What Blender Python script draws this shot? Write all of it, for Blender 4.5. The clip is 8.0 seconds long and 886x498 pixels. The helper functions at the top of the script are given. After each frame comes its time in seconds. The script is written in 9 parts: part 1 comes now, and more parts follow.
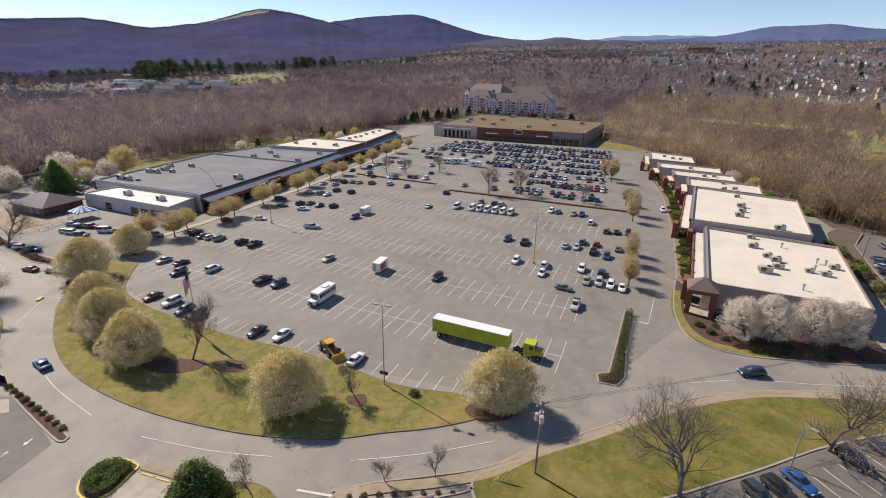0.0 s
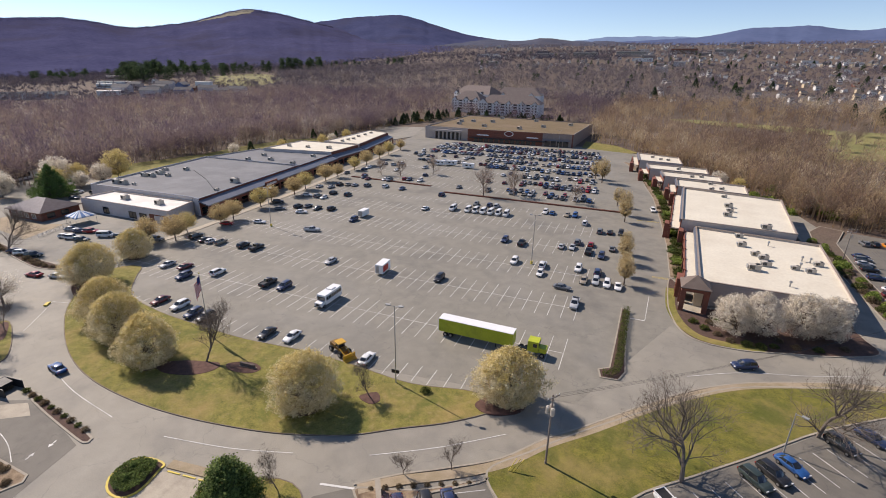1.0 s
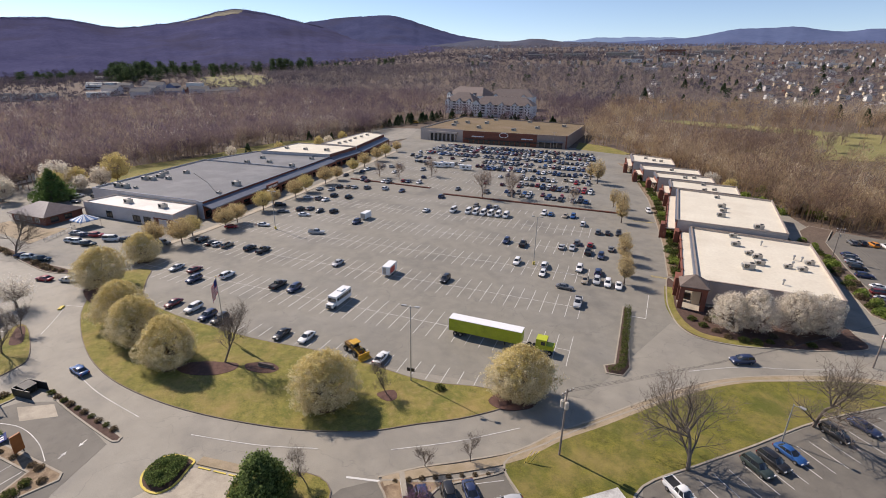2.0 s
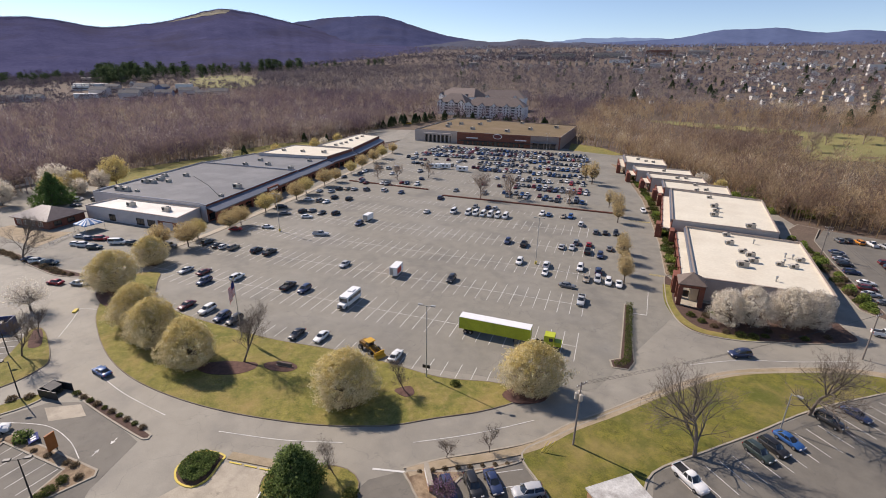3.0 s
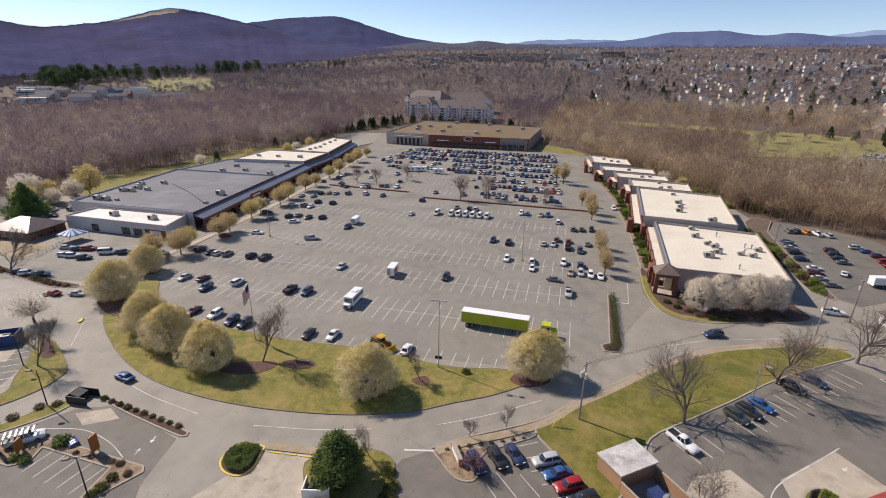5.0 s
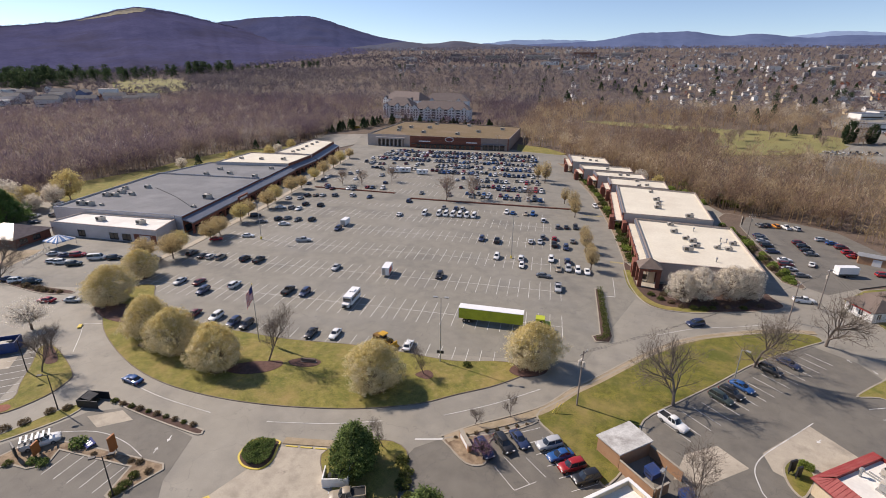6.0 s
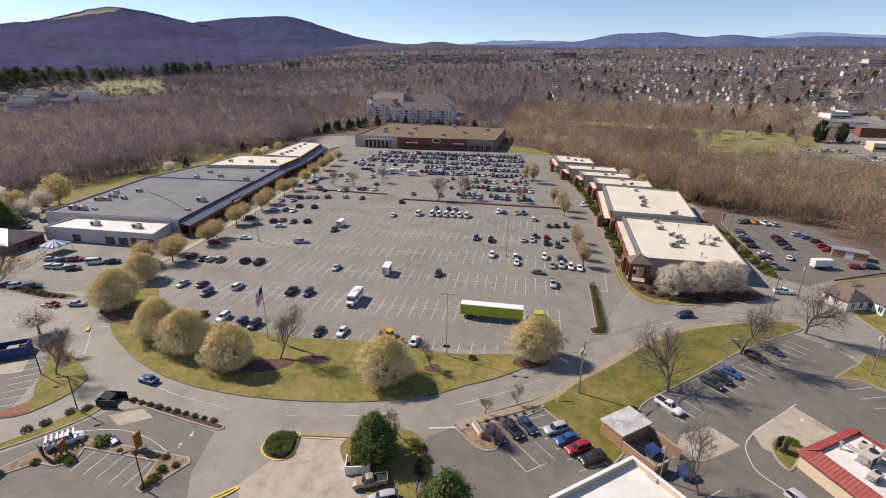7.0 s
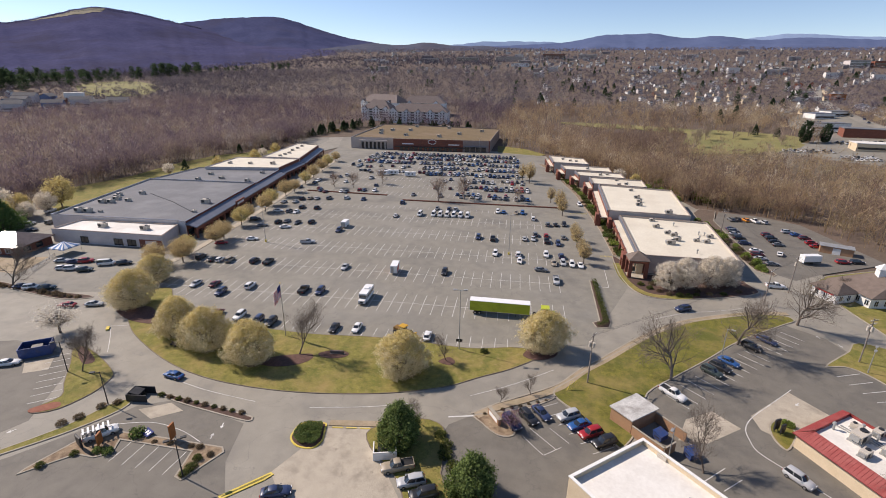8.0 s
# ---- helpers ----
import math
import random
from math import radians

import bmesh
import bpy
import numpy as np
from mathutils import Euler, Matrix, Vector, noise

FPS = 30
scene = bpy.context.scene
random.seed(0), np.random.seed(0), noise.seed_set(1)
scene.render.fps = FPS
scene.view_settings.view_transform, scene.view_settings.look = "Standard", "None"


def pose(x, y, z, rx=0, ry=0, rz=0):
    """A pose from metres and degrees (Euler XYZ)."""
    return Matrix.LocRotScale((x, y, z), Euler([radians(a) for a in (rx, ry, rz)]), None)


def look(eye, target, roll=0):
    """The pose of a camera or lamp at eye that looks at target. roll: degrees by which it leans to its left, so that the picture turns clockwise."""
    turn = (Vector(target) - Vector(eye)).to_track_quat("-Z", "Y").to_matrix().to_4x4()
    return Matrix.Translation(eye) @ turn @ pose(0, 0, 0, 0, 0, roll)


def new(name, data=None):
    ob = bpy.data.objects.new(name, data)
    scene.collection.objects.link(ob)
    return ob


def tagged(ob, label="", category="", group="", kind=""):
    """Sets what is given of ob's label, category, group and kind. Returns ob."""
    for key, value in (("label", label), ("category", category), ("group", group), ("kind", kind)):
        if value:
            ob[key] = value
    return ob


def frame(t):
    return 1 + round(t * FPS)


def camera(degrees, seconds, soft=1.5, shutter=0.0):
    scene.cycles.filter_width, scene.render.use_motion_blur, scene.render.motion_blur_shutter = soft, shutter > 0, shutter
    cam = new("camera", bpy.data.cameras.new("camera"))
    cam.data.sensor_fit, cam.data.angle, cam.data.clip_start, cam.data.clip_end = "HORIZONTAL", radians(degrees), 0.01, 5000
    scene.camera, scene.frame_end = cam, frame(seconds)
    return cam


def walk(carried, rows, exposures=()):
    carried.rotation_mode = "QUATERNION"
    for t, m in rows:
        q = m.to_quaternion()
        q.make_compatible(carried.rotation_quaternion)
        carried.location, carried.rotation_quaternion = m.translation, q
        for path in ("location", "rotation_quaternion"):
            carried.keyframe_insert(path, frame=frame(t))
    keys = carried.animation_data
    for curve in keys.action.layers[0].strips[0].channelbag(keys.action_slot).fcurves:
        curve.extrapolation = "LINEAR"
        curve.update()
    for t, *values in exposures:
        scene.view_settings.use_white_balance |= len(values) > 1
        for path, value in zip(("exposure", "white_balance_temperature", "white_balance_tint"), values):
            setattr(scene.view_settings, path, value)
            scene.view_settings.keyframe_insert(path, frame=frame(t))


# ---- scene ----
cam = camera(85.3, 8.0, 0.95)
PATH = [
    (0, (42.959, -56.611, 51.806), (42.043, -54.976, 51.107), 1.0),
    (0.5, (42.171, -58.747, 52.486), (41.276, -57.1, 51.788), 1.0),
    (1, (41.168, -60.976, 53.238), (40.296, -59.316, 52.541), 1.0),
    (1.5, (40.178, -63.176, 53.988), (39.323, -61.508, 53.292), 1.0),
    (3, (36.369, -70.422, 56.048), (35.568, -68.727, 55.354), 1.0),
    (3.5, (35.096, -72.943, 56.606), (34.319, -71.236, 55.913), 1.0),
    (4, (33.84, -75.46, 57.154), (33.093, -73.737, 56.464), 0.9),
    (4.5, (32.523, -78.041, 57.711), (31.815, -76.301, 57.022), 0.9),
    (6, (28.094, -86.158, 59.553), (27.517, -84.371, 58.865), 0.8),
    (6.5, (26.483, -89.002, 60.086), (25.944, -87.203, 59.4), 0.7),
    (7, (24.72, -91.792, 60.687), (24.211, -89.983, 60.001), 0.7),
    (7.5, (22.837, -94.718, 61.201), (22.352, -92.902, 60.518), 0.7),
    (8, (20.94, -97.614, 61.725), (20.47, -95.794, 61.042), 0.7),
]
walk(cam, [(t, look(eye, target, roll)) for t, eye, target, roll in PATH], [(0, 0.12, 6500, 17), (8, 0.12, 6500, 17)])

# ---- light ----
SUN_EL, SUN_X, SUN_Y = 41.5, -0.98, 0.19
SUN_AZ = math.atan2(SUN_X, SUN_Y)          # clockwise from +y
world = bpy.data.worlds.new("sky")
scene.world = world
world.use_nodes = True
wn = world.node_tree
sky = wn.nodes.new("ShaderNodeTexSky")
sky.sky_type, sky.sun_disc = "NISHITA", False
sky.sun_elevation, sky.sun_rotation = radians(SUN_EL), SUN_AZ
sky.air_density, sky.dust_density, sky.ozone_density, sky.altitude = 1.0, 0.0, 1.6, 2200
wn.nodes["Background"].inputs["Strength"].default_value = 0.119
wn.links.new(sky.outputs["Color"], wn.nodes["Background"].inputs["Color"])
sun = new("sun", bpy.data.lights.new("sun", "SUN"))
sun.data.energy, sun.data.angle, sun.data.color = 5.4, radians(0.5), (1.0, 0.9, 0.76)
h = math.cos(radians(SUN_EL))
sun.matrix_world = look((SUN_X * h * 100, SUN_Y * h * 100, math.sin(radians(SUN_EL)) * 100), (0, 0, 0))



# ---- materials ----
def surf(name, dark, light, size=1.0, rough=0.8, bump=0.0, fine=8.0, metal=0.0, stain=None, stain_size=12.0, stain_amount=0.4, island=0.0, spec=0.4, per_object=0.0, thin=0.0):
    """A surface whose colour runs between two tones at two scales, with optional larger stains and a fine relief."""
    m = bpy.data.materials.new(name)
    m.use_nodes = True
    nt = m.node_tree
    b = nt.nodes["Principled BSDF"]
    b.inputs["Roughness"].default_value = rough
    b.inputs["Metallic"].default_value = metal
    b.inputs["Specular IOR Level"].default_value = spec
    geo = nt.nodes.new("ShaderNodeNewGeometry")
    n1 = nt.nodes.new("ShaderNodeTexNoise")
    n1.inputs["Scale"].default_value = 1.0 / size
    n1.inputs["Detail"].default_value = 5
    n2 = nt.nodes.new("ShaderNodeTexNoise")
    n2.inputs["Scale"].default_value = fine / size
    n2.inputs["Detail"].default_value = 4
    nt.links.new(geo.outputs["Position"], n1.inputs["Vector"])
    nt.links.new(geo.outputs["Position"], n2.inputs["Vector"])
    add = nt.nodes.new("ShaderNodeMath")
    add.operation = "MULTIPLY_ADD"
    add.inputs[1].default_value = 0.5
    half = nt.nodes.new("ShaderNodeMath")
    half.operation = "MULTIPLY"
    half.inputs[1].default_value = 0.5
    nt.links.new(n1.outputs["Fac"], half.inputs[0])
    nt.links.new(n2.outputs["Fac"], add.inputs[0])
    nt.links.new(half.outputs[0], add.inputs[2])
    fac = add
    if island:
        mul = nt.nodes.new("ShaderNodeMath")
        mul.operation = "MULTIPLY_ADD"
        mul.inputs[1].default_value = island
        nt.links.new(geo.outputs["Random Per Island"], mul.inputs[0])
        sub = nt.nodes.new("ShaderNodeMath")
        sub.operation = "SUBTRACT"
        sub.inputs[1].default_value = island / 2
        nt.links.new(add.outputs[0], sub.inputs[0])
        nt.links.new(sub.outputs[0], mul.inputs[2])
        fac = mul
    if per_object:
        info = nt.nodes.new("ShaderNodeObjectInfo")
        mul = nt.nodes.new("ShaderNodeMath")
        mul.operation = "MULTIPLY_ADD"
        mul.inputs[1].default_value = per_object
        nt.links.new(info.outputs["Random"], mul.inputs[0])
        nt.links.new(fac.outputs[0], mul.inputs[2])
        fac = mul
    ramp = nt.nodes.new("ShaderNodeValToRGB")
    ramp.color_ramp.elements[0].position, ramp.color_ramp.elements[1].position = 0.32, 0.68
    ramp.color_ramp.elements[0].color, ramp.color_ramp.elements[1].color = (*dark, 1), (*light, 1)
    nt.links.new(fac.outputs[0], ramp.inputs["Fac"])
    out = ramp.outputs["Color"]
    if stain:
        n3 = nt.nodes.new("ShaderNodeTexNoise")
        n3.inputs["Scale"].default_value = 1.0 / stain_size
        n3.inputs["Detail"].default_value = 6
        n3.inputs["Roughness"].default_value = 0.65
        nt.links.new(geo.outputs["Position"], n3.inputs["Vector"])
        r3 = nt.nodes.new("ShaderNodeValToRGB")
        r3.color_ramp.elements[0].position, r3.color_ramp.elements[1].position = 0.48, 0.68
        r3.color_ramp.elements[0].color = (0, 0, 0, 1)
        r3.color_ramp.elements[1].color = (stain_amount,) * 3 + (1,)
        nt.links.new(n3.outputs["Fac"], r3.inputs["Fac"])
        mix = nt.nodes.new("ShaderNodeMixRGB")
        mix.inputs["Color2"].default_value = (*stain, 1)
        nt.links.new(r3.outputs["Color"], mix.inputs["Fac"])
        nt.links.new(out, mix.inputs["Color1"])
        out = mix.outputs["Color"]
    nt.links.new(out, b.inputs["Base Color"])
    if thin:
        tr = nt.nodes.new("ShaderNodeBsdfTranslucent")
        nt.links.new(out, tr.inputs["Color"])
        mx = nt.nodes.new("ShaderNodeMixShader")
        mx.inputs["Fac"].default_value = thin
        nt.links.new(b.outputs[0], mx.inputs[1])
        nt.links.new(tr.outputs[0], mx.inputs[2])
        nt.links.new(mx.outputs[0], nt.nodes["Material Output"].inputs["Surface"])
    if bump:
        bp = nt.nodes.new("ShaderNodeBump")
        bp.inputs["Strength"].default_value = bump
        bp.inputs["Distance"].default_value = 0.05 * size
        nt.links.new(n2.outputs["Fac"], bp.inputs["Height"])
        nt.links.new(bp.outputs["Normal"], b.inputs["Normal"])
    return m


def overlay(m, make):
    """Lays one more pattern over a material's colour; make(tree, vector) gives its strength and its tone."""
    nt = m.node_tree
    b = nt.nodes["Principled BSDF"]
    under = b.inputs["Base Color"].links[0].from_socket
    geo = next(n for n in nt.nodes if n.type == "NEW_GEOMETRY")
    fac, tone = make(nt, geo.outputs["Position"])
    mix = nt.nodes.new("ShaderNodeMixRGB")
    mix.inputs["Color2"].default_value = (*tone, 1)
    nt.links.new(fac, mix.inputs["Fac"])
    nt.links.new(under, mix.inputs["Color1"])
    nt.links.new(mix.outputs["Color"], b.inputs["Base Color"])
    return m


def mottle(m, tone, size, amount, low=0.5, high=0.62, stretch=(1, 1, 1)):
    """Blotches of another tone."""
    def make(nt, pos):
        sc = nt.nodes.new("ShaderNodeVectorMath")
        sc.operation = "MULTIPLY"
        sc.inputs[1].default_value = stretch
        nt.links.new(pos, sc.inputs[0])
        n = nt.nodes.new("ShaderNodeTexNoise")
        n.inputs["Scale"].default_value = 1 / size
        n.inputs["Detail"].default_value = 7
        n.inputs["Roughness"].default_value = 0.62
        nt.links.new(sc.outputs[0], n.inputs["Vector"])
        r = nt.nodes.new("ShaderNodeMapRange")
        r.inputs["From Min"].default_value, r.inputs["From Max"].default_value, r.inputs["To Max"].default_value = low, high, amount
        nt.links.new(n.outputs["Fac"], r.inputs["Value"])
        return r.outputs[0], tone
    return overlay(m, make)


def cracks(m, tone, cell, width, amount):
    """Winding dark cracks that enclose cells of pavement."""
    def make(nt, pos):
        n = nt.nodes.new("ShaderNodeTexNoise")
        n.inputs["Scale"].default_value = 2.2 / cell
        n.inputs["Detail"].default_value = 5
        nt.links.new(pos, n.inputs["Vector"])
        push = nt.nodes.new("ShaderNodeVectorMath")
        push.operation = "MULTIPLY_ADD"
        push.inputs[1].default_value = (cell * 0.9,) * 3
        nt.links.new(n.outputs["Color"], push.inputs[0])
        nt.links.new(pos, push.inputs[2])
        v = nt.nodes.new("ShaderNodeTexVoronoi")
        v.feature = "DISTANCE_TO_EDGE"
        v.inputs["Scale"].default_value = 1 / cell
        nt.links.new(push.outputs[0], v.inputs["Vector"])
        r = nt.nodes.new("ShaderNodeMapRange")
        r.inputs["From Min"].default_value, r.inputs["From Max"].default_value = width / cell, 0.3 * width / cell
        r.inputs["To Max"].default_value = amount
        nt.links.new(v.outputs["Distance"], r.inputs["Value"])
        return r.outputs[0], tone
    return overlay(m, make)


ASPHALT = surf("faded_asphalt", (0.185, 0.172, 0.143), (0.253, 0.236, 0.196), 3.0, 0.8, 0.2, 30, stain=(0.1, 0.096, 0.09), stain_size=16, stain_amount=0.5)
ROAD = surf("road_asphalt", (0.227, 0.209, 0.172), (0.303, 0.279, 0.231), 4.0, 0.74, 0.2, 25, stain=(0.158, 0.148, 0.132), stain_size=9, stain_amount=0.5)
NEW_ASPHALT = surf("dark_asphalt", (0.128, 0.117, 0.098), (0.184, 0.169, 0.142), 3.0, 0.8, 0.2, 30, stain=(0.085, 0.08, 0.074), stain_size=7, stain_amount=0.5)
mottle(ASPHALT, (0.262, 0.248, 0.216), 34, 0.6, 0.5, 0.66)
mottle(ASPHALT, (0.115, 0.11, 0.104), 2.6, 0.5, 0.63, 0.74)
cracks(ASPHALT, (0.1, 0.096, 0.09), 15, 0.1, 0.35)
mottle(ROAD, (0.165, 0.155, 0.138), 26, 0.5, 0.5, 0.66)
mottle(ROAD, (0.15, 0.142, 0.13), 1.8, 0.45, 0.62, 0.74)
cracks(ROAD, (0.12, 0.113, 0.102), 13, 0.09, 0.35)
mottle(NEW_ASPHALT, (0.07, 0.066, 0.062), 2.2, 0.55, 0.62, 0.74)
cracks(NEW_ASPHALT, (0.08, 0.075, 0.07), 12, 0.09, 0.35)
CONCRETE = surf("concrete", (0.33, 0.29, 0.23), (0.46, 0.405, 0.32), 2.5, 0.85, 0.15, 14, stain=(0.19, 0.165, 0.13), stain_size=4, stain_amount=0.6)
KERB = surf("kerb_concrete", (0.27, 0.235, 0.185), (0.38, 0.34, 0.275), 1.5, 0.85, 0.1, 10, stain=(0.2, 0.18, 0.15), stain_size=4)
EDGE_KERB = surf("earth_stained_kerb", (0.13, 0.1, 0.075), (0.21, 0.17, 0.13), 1.5, 0.9, 0.1, 10, stain=(0.28, 0.24, 0.19), stain_size=3, stain_amount=0.7)
YELLOW_KERB = surf("yellow_painted_kerb", (0.55, 0.42, 0.06), (0.68, 0.53, 0.1), 1.0, 0.7, 0.05, 12, stain=(0.35, 0.3, 0.18), stain_size=2)
PAINT = surf("worn_white_road_paint", (0.5, 0.49, 0.46), (0.68, 0.67, 0.64), 1.2, 0.7, 0, 12, stain=(0.26, 0.25, 0.24), stain_size=3, stain_amount=0.8)
YELLOW_PAINT = surf("worn_yellow_road_paint", (0.45, 0.36, 0.1), (0.6, 0.48, 0.14), 1.2, 0.7, 0, 12, stain=(0.25, 0.22, 0.15), stain_size=3, stain_amount=0.8)
GRASS = surf("spring_grass", (0.085, 0.088, 0.015), (0.265, 0.232, 0.056), 1.6, 0.95, 0.9, 8, stain=(0.3, 0.215, 0.08), stain_size=9, stain_amount=0.75)
MULCH = surf("brown_mulch", (0.05, 0.03, 0.024), (0.12, 0.072, 0.055), 0.8, 0.95, 0.6, 8)
RED_MULCH = surf("reddish_bark_mulch", (0.06, 0.032, 0.026), (0.15, 0.082, 0.064), 0.8, 0.95, 0.6, 8)
BRICK_MULCH = surf("brick_red_mulch", (0.2, 0.075, 0.05), (0.3, 0.13, 0.085), 0.8, 0.95, 0.5, 8)
VERGE = surf("bare_sandy_verge", (0.26, 0.205, 0.135), (0.39, 0.315, 0.22), 2.0, 0.95, 0.4, 10, stain=(0.2, 0.16, 0.07), stain_size=6, stain_amount=0.6)
BED = surf("sandy_mulch", (0.14, 0.095, 0.06), (0.36, 0.275, 0.18), 0.9, 0.95, 0.5, 7, stain=(0.085, 0.05, 0.033), stain_size=2.2, stain_amount=0.75)
WORN_ROOF = surf("weathered_pale_roof", (0.36, 0.35, 0.33), (0.6, 0.59, 0.56), 2.0, 0.8, 0.1, 8, stain=(0.2, 0.18, 0.16), stain_size=2.5, stain_amount=0.7)
DARK_SHINGLE = surf("dark_brown_grey_shingle", (0.11, 0.087, 0.08), (0.185, 0.15, 0.138), 2, 0.9, 0.2, 10)
GLOSS_SHINGLE = surf("worn_glossy_brown_shingle", (0.12, 0.09, 0.075), (0.19, 0.15, 0.125), 1.5, 0.26, 0.02, 12, spec=0.5)
FRESH_GRASS = surf("fresh_mown_grass", (0.062, 0.067, 0.01), (0.205, 0.183, 0.03), 1.6, 0.95, 0.9, 8, stain=(0.27, 0.2, 0.075), stain_size=11, stain_amount=0.7)
mottle(GRASS, (0.1, 0.115, 0.018), 5.5, 0.65, 0.52, 0.66)
mottle(GRASS, (0.3, 0.235, 0.1), 1.1, 0.55, 0.54, 0.7)
mottle(FRESH_GRASS, (0.075, 0.09, 0.012), 7, 0.7, 0.5, 0.64)
mottle(FRESH_GRASS, (0.24, 0.19, 0.075), 1.3, 0.4, 0.58, 0.74)
mottle(CONCRETE, (0.17, 0.145, 0.115), 1.6, 0.6, 0.62, 0.72)
FOREST_FLOOR = surf("leaf_litter_ground", (0.085, 0.06, 0.045), (0.155, 0.112, 0.083), 9.0, 0.95, 0.5, 10, stain=(0.1, 0.085, 0.055), stain_size=120, stain_amount=0.5)
MEADOW = surf("dry_meadow", (0.165, 0.15, 0.05), (0.27, 0.24, 0.095), 10, 0.95, 0.4, 10, stain=(0.115, 0.13, 0.045), stain_size=40, stain_amount=0.7)
DULL_WALL = surf("dull_brown_block", (0.26, 0.2, 0.175), (0.35, 0.275, 0.24), 2.0, 0.9, 0.1, 10, stain=(0.2, 0.16, 0.14), stain_size=6)
BRICK = surf("red_brick", (0.16, 0.055, 0.036), (0.26, 0.095, 0.06), 1.0, 0.85, 0.3, 14, stain=(0.12, 0.06, 0.045), stain_size=5, stain_amount=0.4)
TAN_BRICK = surf("tan_brick", (0.3, 0.17, 0.095), (0.42, 0.25, 0.145), 1.0, 0.85, 0.3, 14, stain=(0.24, 0.15, 0.09), stain_size=4)
STUCCO = surf("beige_stucco", (0.42, 0.36, 0.32), (0.53, 0.46, 0.41), 2.0, 0.9, 0.1, 12, stain=(0.34, 0.29, 0.26), stain_size=8)
GREY_WALL = surf("grey_painted_block", (0.5, 0.455, 0.44), (0.61, 0.56, 0.54), 2.0, 0.9, 0.1, 10, stain=(0.4, 0.36, 0.34), stain_size=6)
WHITE_WALL = surf("white_siding", (0.66, 0.65, 0.62), (0.78, 0.77, 0.74), 1.5, 0.7, 0.05, 8)
MEMBRANE = surf("cream_roof_membrane", (0.58, 0.53, 0.425), (0.7, 0.65, 0.53), 8, 0.75, 0.06, 10, stain=(0.5, 0.43, 0.33), stain_size=14, stain_amount=0.35)
WHITE_ROOF = surf("white_roof_membrane", (0.63, 0.6, 0.55), (0.75, 0.73, 0.68), 5, 0.7, 0.06, 10, stain=(0.45, 0.42, 0.37), stain_size=9, stain_amount=0.4)
GREY_ROOF = surf("grey_roof_membrane", (0.12, 0.122, 0.13), (0.165, 0.168, 0.178), 9, 0.8, 0.06, 12, stain=(0.21, 0.21, 0.215), stain_size=18, stain_amount=0.6)
GRAVEL_ROOF = surf("tan_gravel_roof", (0.125, 0.088, 0.042), (0.19, 0.138, 0.07), 9, 0.95, 0.2, 20, stain=(0.21, 0.15, 0.1), stain_size=22, stain_amount=0.7)
SHINGLE = surf("brown_shingle", (0.12, 0.09, 0.075), (0.19, 0.15, 0.125), 1.5, 0.9, 0.3, 12)
GREY_SHINGLE = surf("grey_shingle", (0.085, 0.083, 0.088), (0.15, 0.146, 0.15), 2, 0.9, 0.2, 10)
BLUE_METAL = surf("blue_grey_metal_fascia", (0.13, 0.14, 0.17), (0.19, 0.2, 0.235), 3, 0.5, 0, 6, metal=0.2)
COPING = surf("brown_metal_coping", (0.24, 0.19, 0.15), (0.32, 0.26, 0.21), 3, 0.5, 0, 6)
DARK_METAL = surf("dark_metal", (0.03, 0.03, 0.032), (0.06, 0.06, 0.062), 1, 0.5, 0, 6, metal=0.5)
GALV = surf("galvanised_metal", (0.34, 0.34, 0.33), (0.47, 0.47, 0.46), 0.8, 0.5, 0, 8, metal=0.5, stain=(0.28, 0.25, 0.21), stain_size=2)
UNIT_PAINT = surf("weathered_beige_metal", (0.42, 0.38, 0.32), (0.55, 0.5, 0.43), 1, 0.6, 0, 8, stain=(0.3, 0.26, 0.21), stain_size=1.5)
RED_METAL = surf("red_standing_seam_metal", (0.2, 0.026, 0.024), (0.29, 0.045, 0.04), 1.5, 0.5, 0, 8, stain=(0.26, 0.1, 0.085), stain_size=3)
CREAM_WALL = surf("cream_wall", (0.56, 0.45, 0.3), (0.66, 0.54, 0.38), 1.5, 0.8, 0.05, 8)
TAN_BARK = surf("tan_bark", (0.25, 0.19, 0.145), (0.4, 0.31, 0.24), 1.0, 0.95, 0.3, 6)
FLAT_WALL = surf("pale_grey_siding", (0.66, 0.65, 0.63), (0.78, 0.77, 0.75), 2, 0.8, 0.05, 8)
BARK = surf("grey_brown_bark", (0.1, 0.078, 0.062), (0.2, 0.16, 0.13), 0.5, 0.95, 0.5, 6)
GREY_BARK = surf("weathered_grey_bark", (0.12, 0.096, 0.078), (0.225, 0.185, 0.15), 1.0, 0.95, 0.3, 6)
PALE_BARK = surf("pale_bark", (0.15, 0.12, 0.1), (0.27, 0.225, 0.19), 1.0, 0.95, 0.3, 6)
WOOD_POLE = surf("weathered_pole_wood", (0.17, 0.14, 0.12), (0.28, 0.24, 0.21), 0.6, 0.9, 0.3, 8)
PEAR = surf("opening_pear_blossom", (0.42, 0.33, 0.11), (0.8, 0.68, 0.34), 2.0, 0.9, 0, 3, island=0.3, spec=0.1, thin=0.35)
PEAR_PALE = surf("pale_pear_blossom", (0.47, 0.395, 0.21), (0.9, 0.81, 0.56), 2.0, 0.9, 0, 3, island=0.35, spec=0.1, thin=0.35)
YELLOW_LEAF = surf("yellow_spring_leaves", (0.36, 0.27, 0.125), (0.68, 0.55, 0.31), 1.5, 0.9, 0, 3, island=0.7, spec=0.1, thin=0.5)
